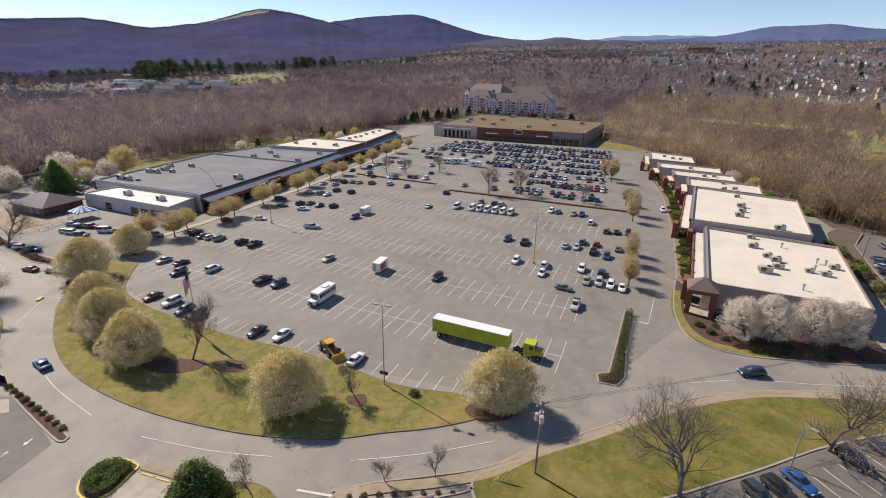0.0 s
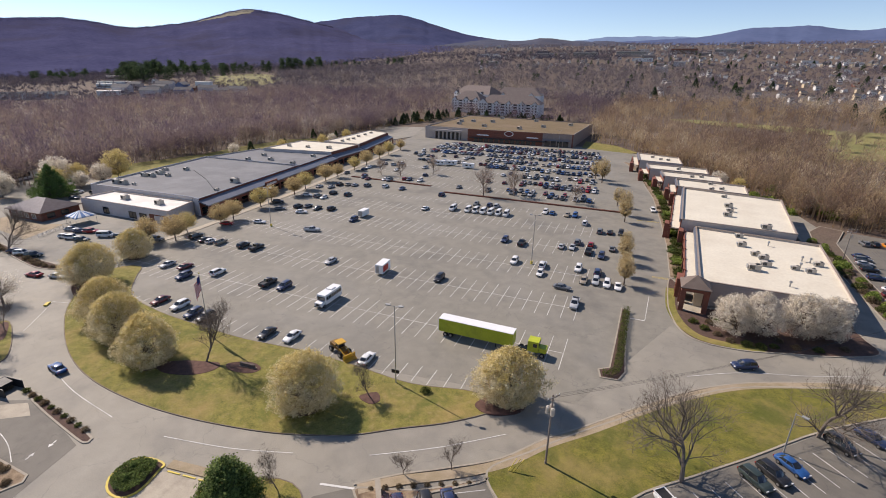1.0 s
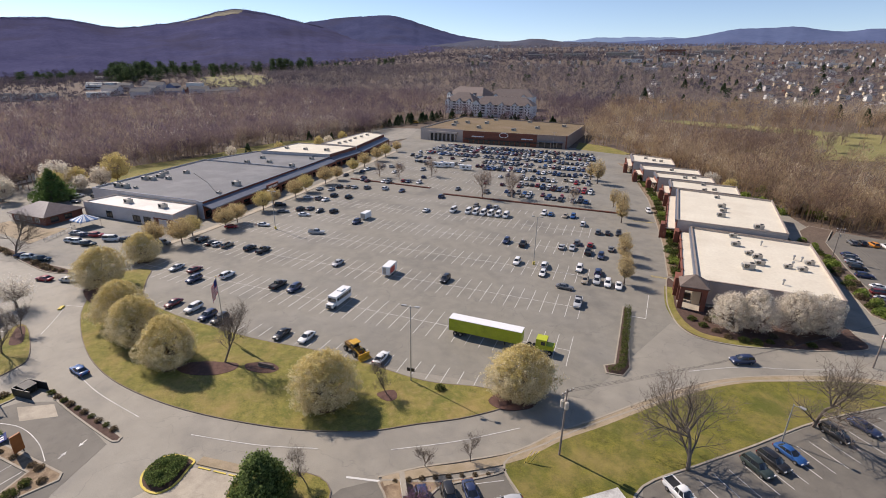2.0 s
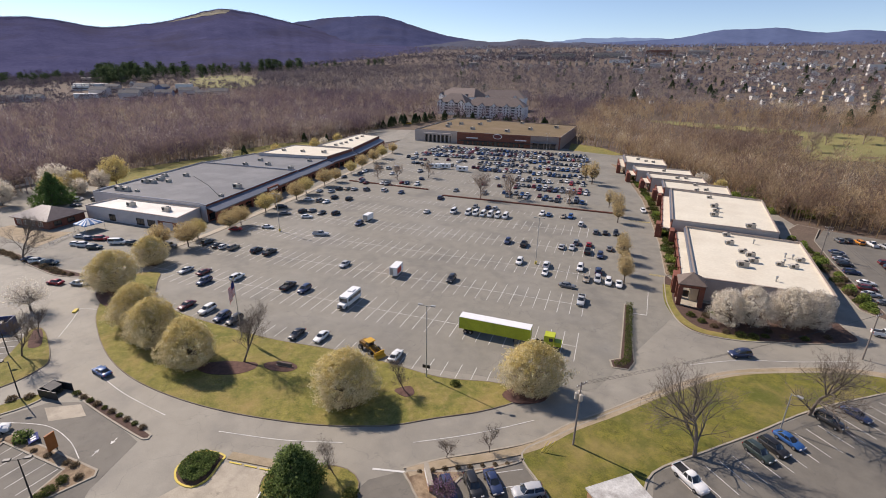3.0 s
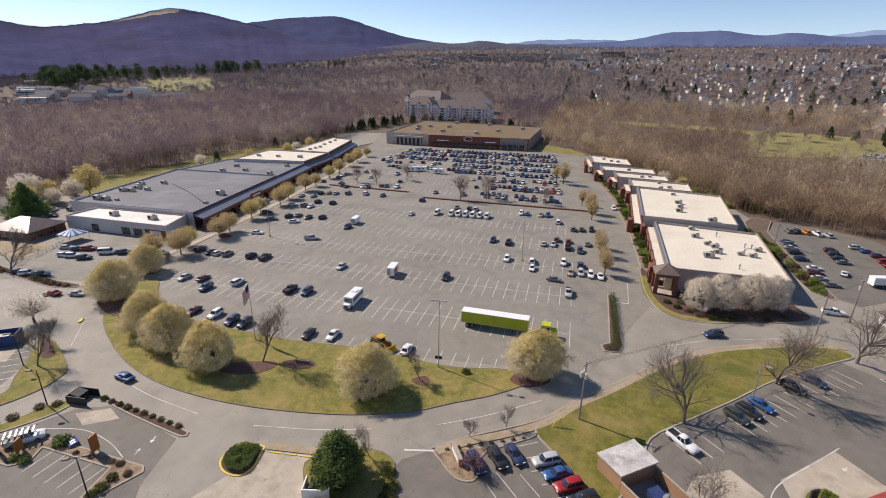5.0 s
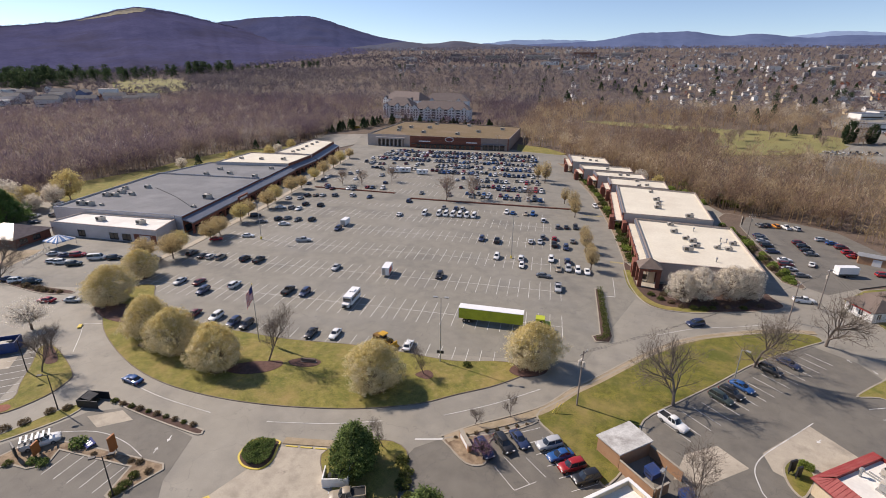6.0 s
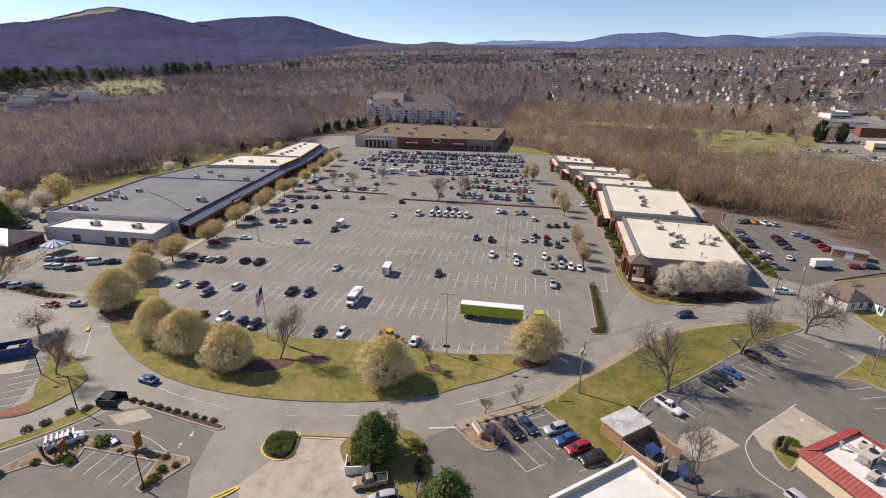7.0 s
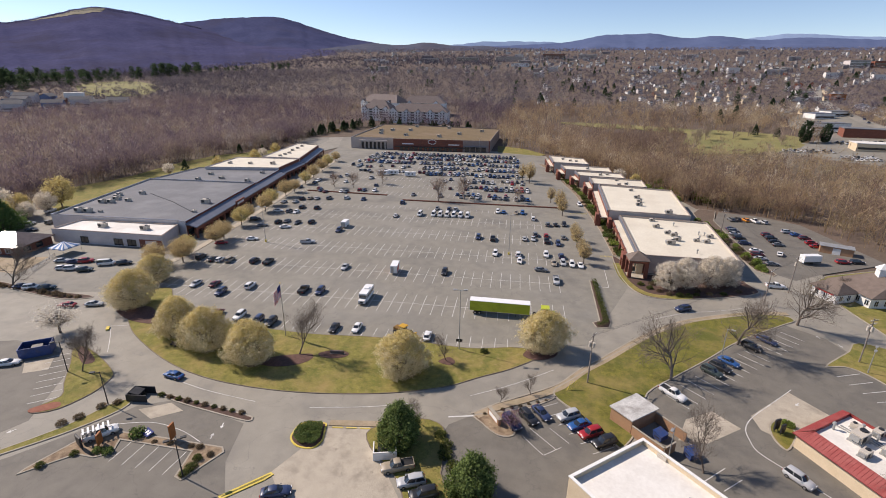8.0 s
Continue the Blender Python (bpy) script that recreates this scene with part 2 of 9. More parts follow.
BLOSSOM = surf("white_blossom", (0.5, 0.44, 0.35), (0.9, 0.84, 0.73), 1.0, 0.9, 0, 4, island=0.45, spec=0.1, thin=0.5)
EVERGREEN = surf("dark_evergreen_leaves", (0.065, 0.098, 0.026), (0.21, 0.28, 0.08), 1.0, 0.8, 0, 4, island=0.7, thin=0.5)
CONIFER = surf("conifer_needles", (0.025, 0.045, 0.022), (0.075, 0.11, 0.05), 5, 0.9, 0, 4, island=0.6, thin=0.5)
HEDGE = surf("clipped_hedge_leaves", (0.045, 0.06, 0.015), (0.15, 0.17, 0.045), 1.0, 0.9, 0, 4, island=0.7, thin=0.5)
BROWN_SHRUB = surf("brown_shrub_twigs", (0.1, 0.075, 0.045), (0.24, 0.185, 0.115), 1.0, 0.9, 0, 4, island=0.7, thin=0.5)
TYRE = surf("tyre_rubber", (0.012, 0.012, 0.012), (0.024, 0.024, 0.024), 0.3, 0.9)
RIM = surf("wheel_rim", (0.3, 0.3, 0.31), (0.45, 0.45, 0.46), 0.3, 0.35, metal=0.8)
LAMP_RED = surf("red_lamp_lens", (0.25, 0.01, 0.01), (0.35, 0.02, 0.015), 0.3, 0.2)
LAMP_CLEAR = surf("clear_lamp_lens", (0.6, 0.6, 0.6), (0.75, 0.75, 0.75), 0.3, 0.1)
SIGN_RED = surf("sign_red", (0.5, 0.02, 0.02), (0.6, 0.04, 0.03), 1, 0.4)
BLUE_PAINT = surf("blue_painted_steel", (0.02, 0.045, 0.15), (0.04, 0.075, 0.22), 1, 0.5, stain=(0.1, 0.08, 0.07), stain_size=1.5)
WHITE_PAINT = surf("white_gloss_paint", (0.72, 0.72, 0.71), (0.8, 0.8, 0.79), 1, 0.35)
LIME = surf("lime_green_panel", (0.36, 0.41, 0.02), (0.46, 0.5, 0.035), 2, 0.5, stain=(0.14, 0.17, 0.02), stain_size=3)
MACHINE_YELLOW = surf("machine_yellow_paint", (0.5, 0.27, 0.015), (0.6, 0.35, 0.03), 1, 0.5, stain=(0.25, 0.15, 0.04), stain_size=1.5)
MACHINE_DARK = surf("grimy_machine_paint", (0.12, 0.06, 0.012), (0.3, 0.16, 0.025), 0.8, 0.7, 0.1, 8, stain=(0.03, 0.022, 0.018), stain_size=0.9, stain_amount=0.8)
SIGN_ORANGE = surf("rust_orange_panel", (0.28, 0.09, 0.02), (0.38, 0.13, 0.03), 1, 0.6)
FLAG_RED = surf("flag_red", (0.4, 0.03, 0.04), (0.5, 0.05, 0.06), 1, 0.8)
FLAG_BLUE = surf("flag_blue", (0.02, 0.03, 0.13), (0.03, 0.045, 0.18), 1, 0.8)
CLOTH_WHITE = surf("white_cloth", (0.72, 0.72, 0.72), (0.82, 0.82, 0.82), 1, 0.9)
CLOTH_BLUE = surf("blue_cloth", (0.12, 0.22, 0.42), (0.18, 0.3, 0.52), 1, 0.9)


def glass(name, tint):
    m = bpy.data.materials.new(name)
    m.use_nodes = True
    b = m.node_tree.nodes["Principled BSDF"]
    b.inputs["Base Color"].default_value = (*tint, 1)
    b.inputs["Roughness"].default_value = 0.06
    b.inputs["Specular IOR Level"].default_value = 0.8
    return m


GLASS = glass("dark_window_glass", (0.02, 0.024, 0.03))


def paint(name, rgb):
    """Car paint: a coloured base under a clear coat."""
    m = surf("car_paint_" + name, tuple(c * 0.92 for c in rgb), rgb, 1.5, 0.4, 0, 6)
    m.node_tree.nodes["Principled BSDF"].inputs["Coat Weight"].default_value = 0.6
    m.node_tree.nodes["Principled BSDF"].inputs["Coat Roughness"].default_value = 0.06
    return m


CAR = {k: paint(k, v) for k, v in dict(
    white=(0.74, 0.74, 0.73), silver=(0.42, 0.43, 0.44), grey=(0.14, 0.145, 0.15), black=(0.018, 0.018, 0.02), navy=(0.025, 0.04, 0.1),
    blue=(0.02, 0.085, 0.26), red=(0.32, 0.015, 0.018), maroon=(0.13, 0.018, 0.02), tan=(0.32, 0.27, 0.2), green=(0.035, 0.05, 0.045), orange=(0.6, 0.22, 0.02)).items()}


# ---- helpers of this scene ----
def part(name, bm, material, parent, label=""):
    """Links a bmesh as one mesh object under a thing or a part (or as a thing, where parent is None)."""
    me = bpy.data.meshes.new(name)
    bm.to_mesh(me)
    bm.free()
    for m in material if isinstance(material, (list, tuple)) else [material]:
        me.materials.append(m)
    ob = new(name, me)
    ob.parent = parent
    if label:
        ob["label"] = label
    return ob


def thing(name, label, category, group="", kind="", at=None):
    ob = new(name)
    ob.empty_display_size = 0.2
    if at is not None:
        ob.matrix_world = at
    return tagged(ob, label, category, group, kind)


def share(name, me, parent, m=None, material=None):
    """One more object on an existing mesh."""
    ob = new(name, me)
    ob.parent = parent
    if m is not None:
        ob.matrix_basis = m
    if material is not None:
        ob.material_slots[0].link = "OBJECT"
        ob.material_slots[0].material = material
    return ob


def mesh_of(name, bm, *materials):
    me = bpy.data.meshes.new(name)
    bm.to_mesh(me)
    bm.free()
    for m in materials:
        me.materials.append(m)
    return me


def box(bm, x0, x1, y0, y1, z0, z1, m=None, bevel=0.0):
    """Adds a box, at the pose m."""
    vs = [bm.verts.new((x, y, z)) for z in (z0, z1) for x, y in ((x0, y0), (x1, y0), (x1, y1), (x0, y1))]
    fs = [bm.faces.new([vs[i] for i in f]) for f in ((3, 2, 1, 0), (4, 5, 6, 7), (0, 1, 5, 4), (1, 2, 6, 5), (2, 3, 7, 6), (3, 0, 4, 7))]
    if m is not None:
        bmesh.ops.transform(bm, matrix=m, verts=vs)
    if bevel:
        es = list({e for f in fs for e in f.edges})
        bmesh.ops.bevel(bm, geom=es, offset=bevel, segments=2, affect="EDGES", profile=0.6)
    return vs


def cyl(bm, x, y, z0, z1, r0, r1=None, n=10, m=None):
    r1 = r0 if r1 is None else r1
    a = [bm.verts.new((x + r0 * math.cos(2 * math.pi * i / n), y + r0 * math.sin(2 * math.pi * i / n), z0)) for i in range(n)]
    b = [bm.verts.new((x + r1 * math.cos(2 * math.pi * i / n), y + r1 * math.sin(2 * math.pi * i / n), z1)) for i in range(n)]
    for i in range(n):
        bm.faces.new((a[i], a[(i + 1) % n], b[(i + 1) % n], b[i]))
    bm.faces.new(a[::-1])
    bm.faces.new(b)
    if m is not None:
        bmesh.ops.transform(bm, matrix=m, verts=a + b)


def rod(bm, p, q, r0, r1=None, n=6):
    """A tapered bar from p to q."""
    p, q = Vector(p), Vector(q)
    d = (q - p)
    cyl(bm, 0, 0, 0, d.length, r0, r1, n, Matrix.Translation(p) @ d.to_track_quat("Z", "Y").to_matrix().to_4x4())


def area2(poly):
    return sum(a[0] * b[1] - b[0] * a[1] for a, b in zip(poly, poly[1:] + poly[:1]))


def ccw(poly):
    return list(poly) if area2(list(poly)) > 0 else list(poly)[::-1]


def smooth(poly, n=4, closed=True):
    """A rounder outline through the given corners (Catmull-Rom)."""
    out, k = [], len(poly)
    for i in range(k if closed else k - 1):
        p = [Vector(poly[(i + j) % k] if closed else poly[min(max(i + j, 0), k - 1)]).to_2d() for j in (-1, 0, 1, 2)]
        for s in range(n):
            t = s / n
            out.append(tuple(0.5 * (2 * p[1] + (p[2] - p[0]) * t + (2 * p[0] - 5 * p[1] + 4 * p[2] - p[3]) * t * t + (3 * p[1] - p[0] - 3 * p[2] + p[3]) * t ** 3)))
    return out if closed else out + [tuple(poly[-1])]


def inset(poly, d):
    """The outline moved inwards by d."""
    poly, out, k = ccw(poly), [], len(poly)
    for i in range(k):
        a, b, c = Vector(poly[i - 1]), Vector(poly[i]), Vector(poly[(i + 1) % k])
        u, v = (b - a).normalized(), (c - b).normalized()
        nrm = Vector((-u.y - v.y, u.x + v.x))
        nrm.normalize()
        out.append(tuple(b + nrm * d / max(0.5, nrm.dot(Vector((-u.y, u.x))))))
    return out


def prism(bm, poly, z0, z1):
    poly = ccw(poly)
    a, b = [bm.verts.new((*p, z0)) for p in poly], [bm.verts.new((*p, z1)) for p in poly]
    for i in range(len(poly)):
        j = (i + 1) % len(poly)
        bm.faces.new((a[i], a[j], b[j], b[i]))
    bm.faces.new(b)
    bm.faces.new(a[::-1])


def ring(bm, poly, width, z0, z1):
    """A band of that width inside the outline, from z0 to z1."""
    poly = ccw(poly)
    inner = inset(poly, width)
    rows = [[bm.verts.new((*p, z)) for p in q] for q, z in ((poly, z0), (poly, z1), (inner, z1), (inner, z0))]
    k = len(poly)
    for r in range(4):
        for i in range(k):
            j = (i + 1) % k
            bm.faces.new((rows[r][i], rows[r][j], rows[(r + 1) % 4][j], rows[(r + 1) % 4][i]))


def band(bm, line, width, z0, z1):
    """A bar of that width along an open line."""
    pts = [Vector(p).to_2d() for p in line]
    left, right = [], []
    for i, p in enumerate(pts):
        d = (pts[min(i + 1, len(pts) - 1)] - pts[max(i - 1, 0)]).normalized()
        nrm = Vector((-d.y, d.x)) * width / 2
        left.append(p + nrm), right.append(p - nrm)
    rows = [[bm.verts.new((*p, z)) for p in q] for q, z in ((left, z0), (left, z1), (right, z1), (right, z0))]
    for r in range(4):
        for i in range(len(pts) - 1):
            bm.faces.new((rows[r][i], rows[(r + 1) % 4][i], rows[(r + 1) % 4][i + 1], rows[r][i + 1]))
    for i in (0, -1):
        bm.faces.new([rows[r][i] for r in (range(4) if i else range(3, -1, -1))])


def sheet(name, poly, z, material, label, category="ground", depth=0.3):
    bm = bmesh.new()
    prism(bm, poly, z - depth, z)
    return tagged(part(name, bm, material, None), label, category, kind="structure")


def island(name, poly, material, label, category, kerb=KERB, width=0.3, height=0.15):
    """A raised bed with its kerb."""
    bm = bmesh.new()
    prism(bm, inset(poly, width), -0.1, height - 0.02)
    ob = tagged(part(name, bm, material, None), label, category, kind="structure")
    bm = bmesh.new()
    ring(bm, poly, width, -0.1, height)
    part("kerb", bm, kerb, ob, "concrete kerb")
    return ob


# ---- the lot's own directions: u along the rows of stalls, v across them ----
LOT = radians(6.1)


def lot(u, v):
    return (u * math.cos(LOT) - v * math.sin(LOT), u * math.sin(LOT) + v * math.cos(LOT))


# ---- terrain: one sheet to the horizon ----
def rise(az):
    """Height of the country three kilometres out, by the bearing in degrees from +y."""
    return float(np.interp(az, [-180, -110, -70, -47, -29, -16, -5, 11, 40, 90, 180], [20, 10, 6, 66, 140, 160, 165, 165, 150, 60, 20]))


def lie(x, y):
    """Height of the ground."""
    r, az = math.hypot(x, y), math.degrees(math.atan2(x, y))
    s = min(max((r - 430) / 2600, 0), 1)
    roll = 5 * noise.noise((x / 260, y / 260, 0)) + 9 * noise.noise((x / 700, y / 700, 3))
    far = min(max((r - 1200) / 1800, 0), 1) ** 1.4 * float(np.interp(az, [-60, -45, -25, 40, 60], [0, 14, 36, 36, 0]))
    knoll = 13 * math.exp(-((x + 980) ** 2 + (y - 620) ** 2) / 260 ** 2)
    return -0.3 + rise(az) * s + far + knoll + roll * min(max((r - 420) / 500, 0), 1)


radii = [0, 120, 240, 330, 400, 450] + [450 * (4900 / 450) ** (i / 60) for i in range(1, 61)]
bm = bmesh.new()
rings = []
for r in radii[1:]:
    rings.append([bm.verts.new((r * math.sin(radians(a)), r * math.cos(radians(a)), lie(r * math.sin(radians(a)), r * math.cos(radians(a))))) for a in range(-180, 180, 2)])
mid = bm.verts.new((0, 0, -0.3))
for i in range(180):
    j = (i + 1) % 180
    bm.faces.new((mid, rings[0][j], rings[0][i]))
    for a, b in zip(rings, rings[1:]):
        bm.faces.new((a[i], a[j], b[j], b[i]))
ground = tagged(part("ground", bm, FOREST_FLOOR, None), "brown leaf-covered ground under bare woods", "ground", kind="structure")


def hill_height(az, s, r0, r1, skyline, seed):
    """The place on a range at a bearing, s of the way from its foot to its crest."""
    el = float(np.mean([np.interp(az + d, [p[0] for p in skyline], [p[1] for p in skyline]) for d in (-0.9, -0.45, 0, 0.45, 0.9)]))
    top = 55 + r1 * math.tan(radians(el))
    r = r0 + (r1 - r0) * s
    x, y = r * math.sin(radians(az)), r * math.cos(radians(az))
    z0 = lie(x, y) - 8 - 25 * (1 - s)
    k = s ** 1.6
    spur = (0.1 * noise.noise((x / 620 + seed, y / 620, seed)) + 0.045 * noise.noise((x / 210 + seed, y / 210, seed))) * k * (1 - k) * 4
    rough = 6 * noise.noise((x / 90, y / 90, 1)) * min(1, 3 * (1 - s)) + 5 * noise.noise((az * 1.3, 7, seed)) + 2.5 * noise.noise((az * 5, 3, 1))
    return (x, y, z0 + (top - z0) * max(0, k + spur) + rough)


def hills(name, az0, az1, r0, r1, skyline, material, label, seed, s0=0.0, s1=1.0, lift=0.0, category="mountain"):
    """A wooded range: bearings az0 to az1, rising from r0 to its crest at r1; skyline: (bearing, degrees above the level of the eye)."""
    bm = bmesh.new()
    n, k = max(6, int((az1 - az0) / 0.35)), 30
    rows = []
    for i in range(n + 1):
        az = az0 + (az1 - az0) * i / n
        cut = 1.0 if s0 == 0 else math.sqrt(max(0, 1 - (2 * i / n - 1) ** 2))
        mid = (s0 + s1) / 2
        rows.append([bm.verts.new(Vector(hill_height(az, mid + (s0 + (s1 - s0) * j / k - mid) * (cut if s0 else 1), r0, r1, skyline, seed)) + Vector((0, 0, lift))) for j in range(k + 1)])
    for a, b in zip(rows, rows[1:]):
        for j in range(k):
            bm.faces.new((a[j], b[j], b[j + 1], a[j + 1])).smooth = True
    return tagged(part(name, bm, material, None), label, category, kind="structure")


# aerial haze is painted into these slope colours, bluer and paler with distance
HILL = surf("haze_tinted_slope", (0.057, 0.058, 0.118), (0.085, 0.085, 0.157), 130, 1.0, 0.25, 7, stain=(0.062, 0.058, 0.09), stain_size=420, stain_amount=0.8, spec=0.0)
REAR_HILL = surf("haze_bluer_slope", (0.055, 0.062, 0.125), (0.077, 0.084, 0.158), 160, 1.0, 0.25, 7, stain=(0.066, 0.064, 0.1), stain_size=500, stain_amount=0.8, spec=0.0)
LOW_HILL = surf("hazed_green_grey_foothill", (0.07, 0.078, 0.112), (0.11, 0.115, 0.15), 70, 1.0, 0.2, 7, stain=(0.1, 0.09, 0.1), stain_size=200, stain_amount=0.6, spec=0.0)
FAR_HILL = surf("haze_blue_slope", (0.085, 0.112, 0.205), (0.11, 0.138, 0.24), 260, 1.0, 0.2, 6, spec=0.0)
FARTHEST_HILL = surf("haze_pale_blue_ridge", (0.2, 0.27, 0.41), (0.23, 0.3, 0.44), 300, 1.0, 0.1, 6, spec=0.0)
NEAR_SKY = [(-110, 2.6), (-80, 2.9), (-69.5, 3.4), (-64.5, 3.85), (-61.5, 3.6), (-59.5, 3.2), (-57.2, 3.5), (-55, 3.85), (-53.6, 4.1), (-52, 4.65), (-51, 4.95), (-49.5, 5.4), (-48.3, 5.62), (-47.3, 5.42), (-45.6, 5.3), (-43.6, 4.85), (-41.6, 4.45), (-39, 3.9), (-36, 3.4), (-32, 2.9), (-28, 2.5), (-22, 2.0)]
REAR_SKY = [(-56, 2.5), (-50, 3.3), (-46, 4.0), (-41.7, 4.55), (-38, 5.15), (-35.8, 5.35), (-34.6, 5.36), (-33.6, 5.62), (-31.6, 5.4), (-29, 4.65), (-25.7, 3.75), (-22.5, 3.3), (-20.3, 3.0), (-17, 2.5), (-12, 2.0)]
LOW_SKY = [(-30, 2.4), (-25, 3.0), (-22.6, 3.36), (-20.4, 3.1), (-18.4, 3.2), (-16.7, 3.55), (-14.8, 3.25), (-12.6, 3.1), (-10.5, 3.2), (-8, 3.0), (-4, 2.8)]
FAR_SKY = [(-16, 2.8), (-9, 3.1), (-4.5, 3.3), (-1, 3.5), (1.2, 3.95), (3, 4.28), (5, 4.2), (7.4, 4.35), (9, 4.0), (11, 3.72), (13.3, 4.02), (15.2, 3.72), (17, 3.45), (20.5, 3.66), (25.5, 3.3), (45, 3.1), (60, 2.6)]
FARTHEST_SKY = [(-16, 3.0), (-12.2, 3.3), (-10.2, 3.62), (-8.4, 3.5), (-6.6, 3.66), (-5, 3.5), (-3.5, 3.62), (-1, 3.3), (14, 3.4), (17, 3.75), (19, 4.0), (21, 3.9), (24, 3.6), (30, 3.3)]
CLEARING = surf("pale_hilltop_grass", (0.13, 0.115, 0.075), (0.19, 0.165, 0.1), 90, 0.95, 0.2, 8, stain=(0.09, 0.085, 0.085), stain_size=50, stain_amount=0.8)
hills("mountain_range", -112, -22, 1750, 4300, NEAR_SKY, HILL, "bare wooded mountain range tinted blue-purple for haze", 2)
hills("mountain_range", -56, -12, 2900, 4650, REAR_SKY, REAR_HILL, "second wooded mountain behind the range, tinted blue-purple for haze", 8)
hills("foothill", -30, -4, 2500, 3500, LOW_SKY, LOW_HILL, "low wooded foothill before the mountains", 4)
hills("mountain_range", -16, 60, 3300, 4750, FAR_SKY, FAR_HILL, "distant mountain ridge tinted pale blue for haze", 5)
hills("mountain_range", -16, 30, 4400, 4880, FARTHEST_SKY, FARTHEST_HILL, "ridge on the horizon tinted palest blue for haze", 9)


def clearing():
    """A wedge of grass that widens from the shoulder up to the top of the range, with a ragged edge."""
    bm = bmesh.new()
    n, k = 46, 6
    rows = []
    for i in range(n + 1):
        az = -53.6 + 5.7 * i / n
        w = min(1, i / n * 1.5) * (1 if i < n - 4 else (n - i) / 4)
        rag = 0.006 * noise.noise((az * 4, 2, 2)) + 0.003 * noise.noise((az * 15, 5, 2))
        top = 0.962 + 0.026 * i / n + 0.3 * rag
        low = top - 0.012 - (0.052 + rag * 2) * w
        rows.append([bm.verts.new(Vector(hill_height(az, low + (top - low) * j / k, 1750, 4300, NEAR_SKY, 2)) + Vector((0, 0, 2))) for j in range(k + 1)])
    for a, b in zip(rows, rows[1:]):
        for j in range(k):
            bm.faces.new((a[j], b[j], b[j + 1], a[j + 1])).smooth = True
    tagged(part("hilltop_meadow", bm, CLEARING, None), "pale grassy clearing near the mountain top", "meadow", kind="structure")


clearing()


# ---- paved ground ----
sheet("parking_lot", [(-215, 0), (-205, 62), (-140, 20), (-122, 30), (-120, 60), (-150, 180), (-178, 300), (-40, 318), (0, 306), (44, 130), (46, 60), (30, 10), (-40, -6), (-110, 2), (-140, -8)], 0.012, ASPHALT,
      "wide faded grey asphalt parking lot", "parking lot")
sheet("parking_lot", [(-206, 30), (-196, 8), (-150, 4), (-112, 14), (-108, 40), (-122, 52), (-168, 48), (-200, 50)], 0.006, ASPHALT, "asphalt court before the store annex", "parking lot")
sheet("road", [(-240, -130), (150, -130), (140, 0), (112, 60), (94, 122), (80.5, 176), (58, 224), (52, 217), (73, 172), (78, 130), (79, 62), (48, 70), (44, 95), (38, 132), (18, 240), (2, 306), (-14, 304), (-60, 60), (-110, 12), (-240, 8)], 0.0, ROAD, "curving grey asphalt access road", "road")
sheet("parking_lot", [(-60.5, -46), (-56, -37), (-50, -33.5), (-33, -36), (-30, -45), (-24, -53), (-16, -70), (-20, -100), (-90, -100), (-84, -75), (-66, -54)], 0.016, NEW_ASPHALT, "dark asphalt lot of a drive-through", "parking lot")
sheet("parking_lot", [(8, -22), (16, -18.4), (22.7, -12.4), (26, -15.5), (35, -24), (34, -50), (6, -60), (1, -40), (4, -26)], 0.017, NEW_ASPHALT, "small dark asphalt lot beside a lawn", "parking lot")
sheet("parking_lot", [(41.5, -6), (48.7, 2.2), (56.2, 10.5), (66.6, 22.5), (80.5, 35.4), (88, 30), (95, 12), (100, -20), (112, -70), (44, -70), (46, -30), (42, -22)], 0.018, NEW_ASPHALT, "dark asphalt restaurant lot with white stall lines", "parking lot")
sheet("parking_lot", [(92, 74), (88.6, 112), (88, 138), (94, 156), (112, 152), (124, 142), (134, 96), (106, 78), (96, 70)], 0.016, NEW_ASPHALT, "asphalt car lot beside the woods", "parking lot")
sheet("parking_lot", [(-140, -84), (-84, -75), (-72, -46), (-79, -33.5), (-84, -27), (-104, -25), (-140, -40)], 0.015, NEW_ASPHALT, "asphalt lot with white stall lines", "parking lot")
sheet("parking_lot", [(-260, 20), (-182, 32), (-182, 60), (-208, 66), (-262, 60)], 0.014, ASPHALT, "asphalt yard behind the stores", "parking lot")
sheet("concrete_apron", [(-17.4, -33), (-10, -30.6), (-8.2, -35), (-4, -39), (2, -46), (-8, -60), (-16, -50), (-21.4, -45)], 0.024, CONCRETE, "pale stained concrete forecourt", "pavement")
sheet("concrete_pad", [(-55, -38), (-50.5, -34.6), (-46.5, -36), (-50.6, -39.6)], 0.026, CONCRETE, "pale concrete pad", "pavement")
sheet("concrete_pad", [(45, -19), (47.5, -12.5), (53, -8.6), (57, -12.6), (50, -18.5)], 0.026, CONCRETE, "pale concrete pad beside the bin enclosure", "pavement")
sheet("concrete_pad", [(70, 2.5), (60, -8), (60.5, -12), (63, -13.5), (68, -13), (76, -5)], 0.025, CONCRETE, "concrete drive-through lane", "pavement")

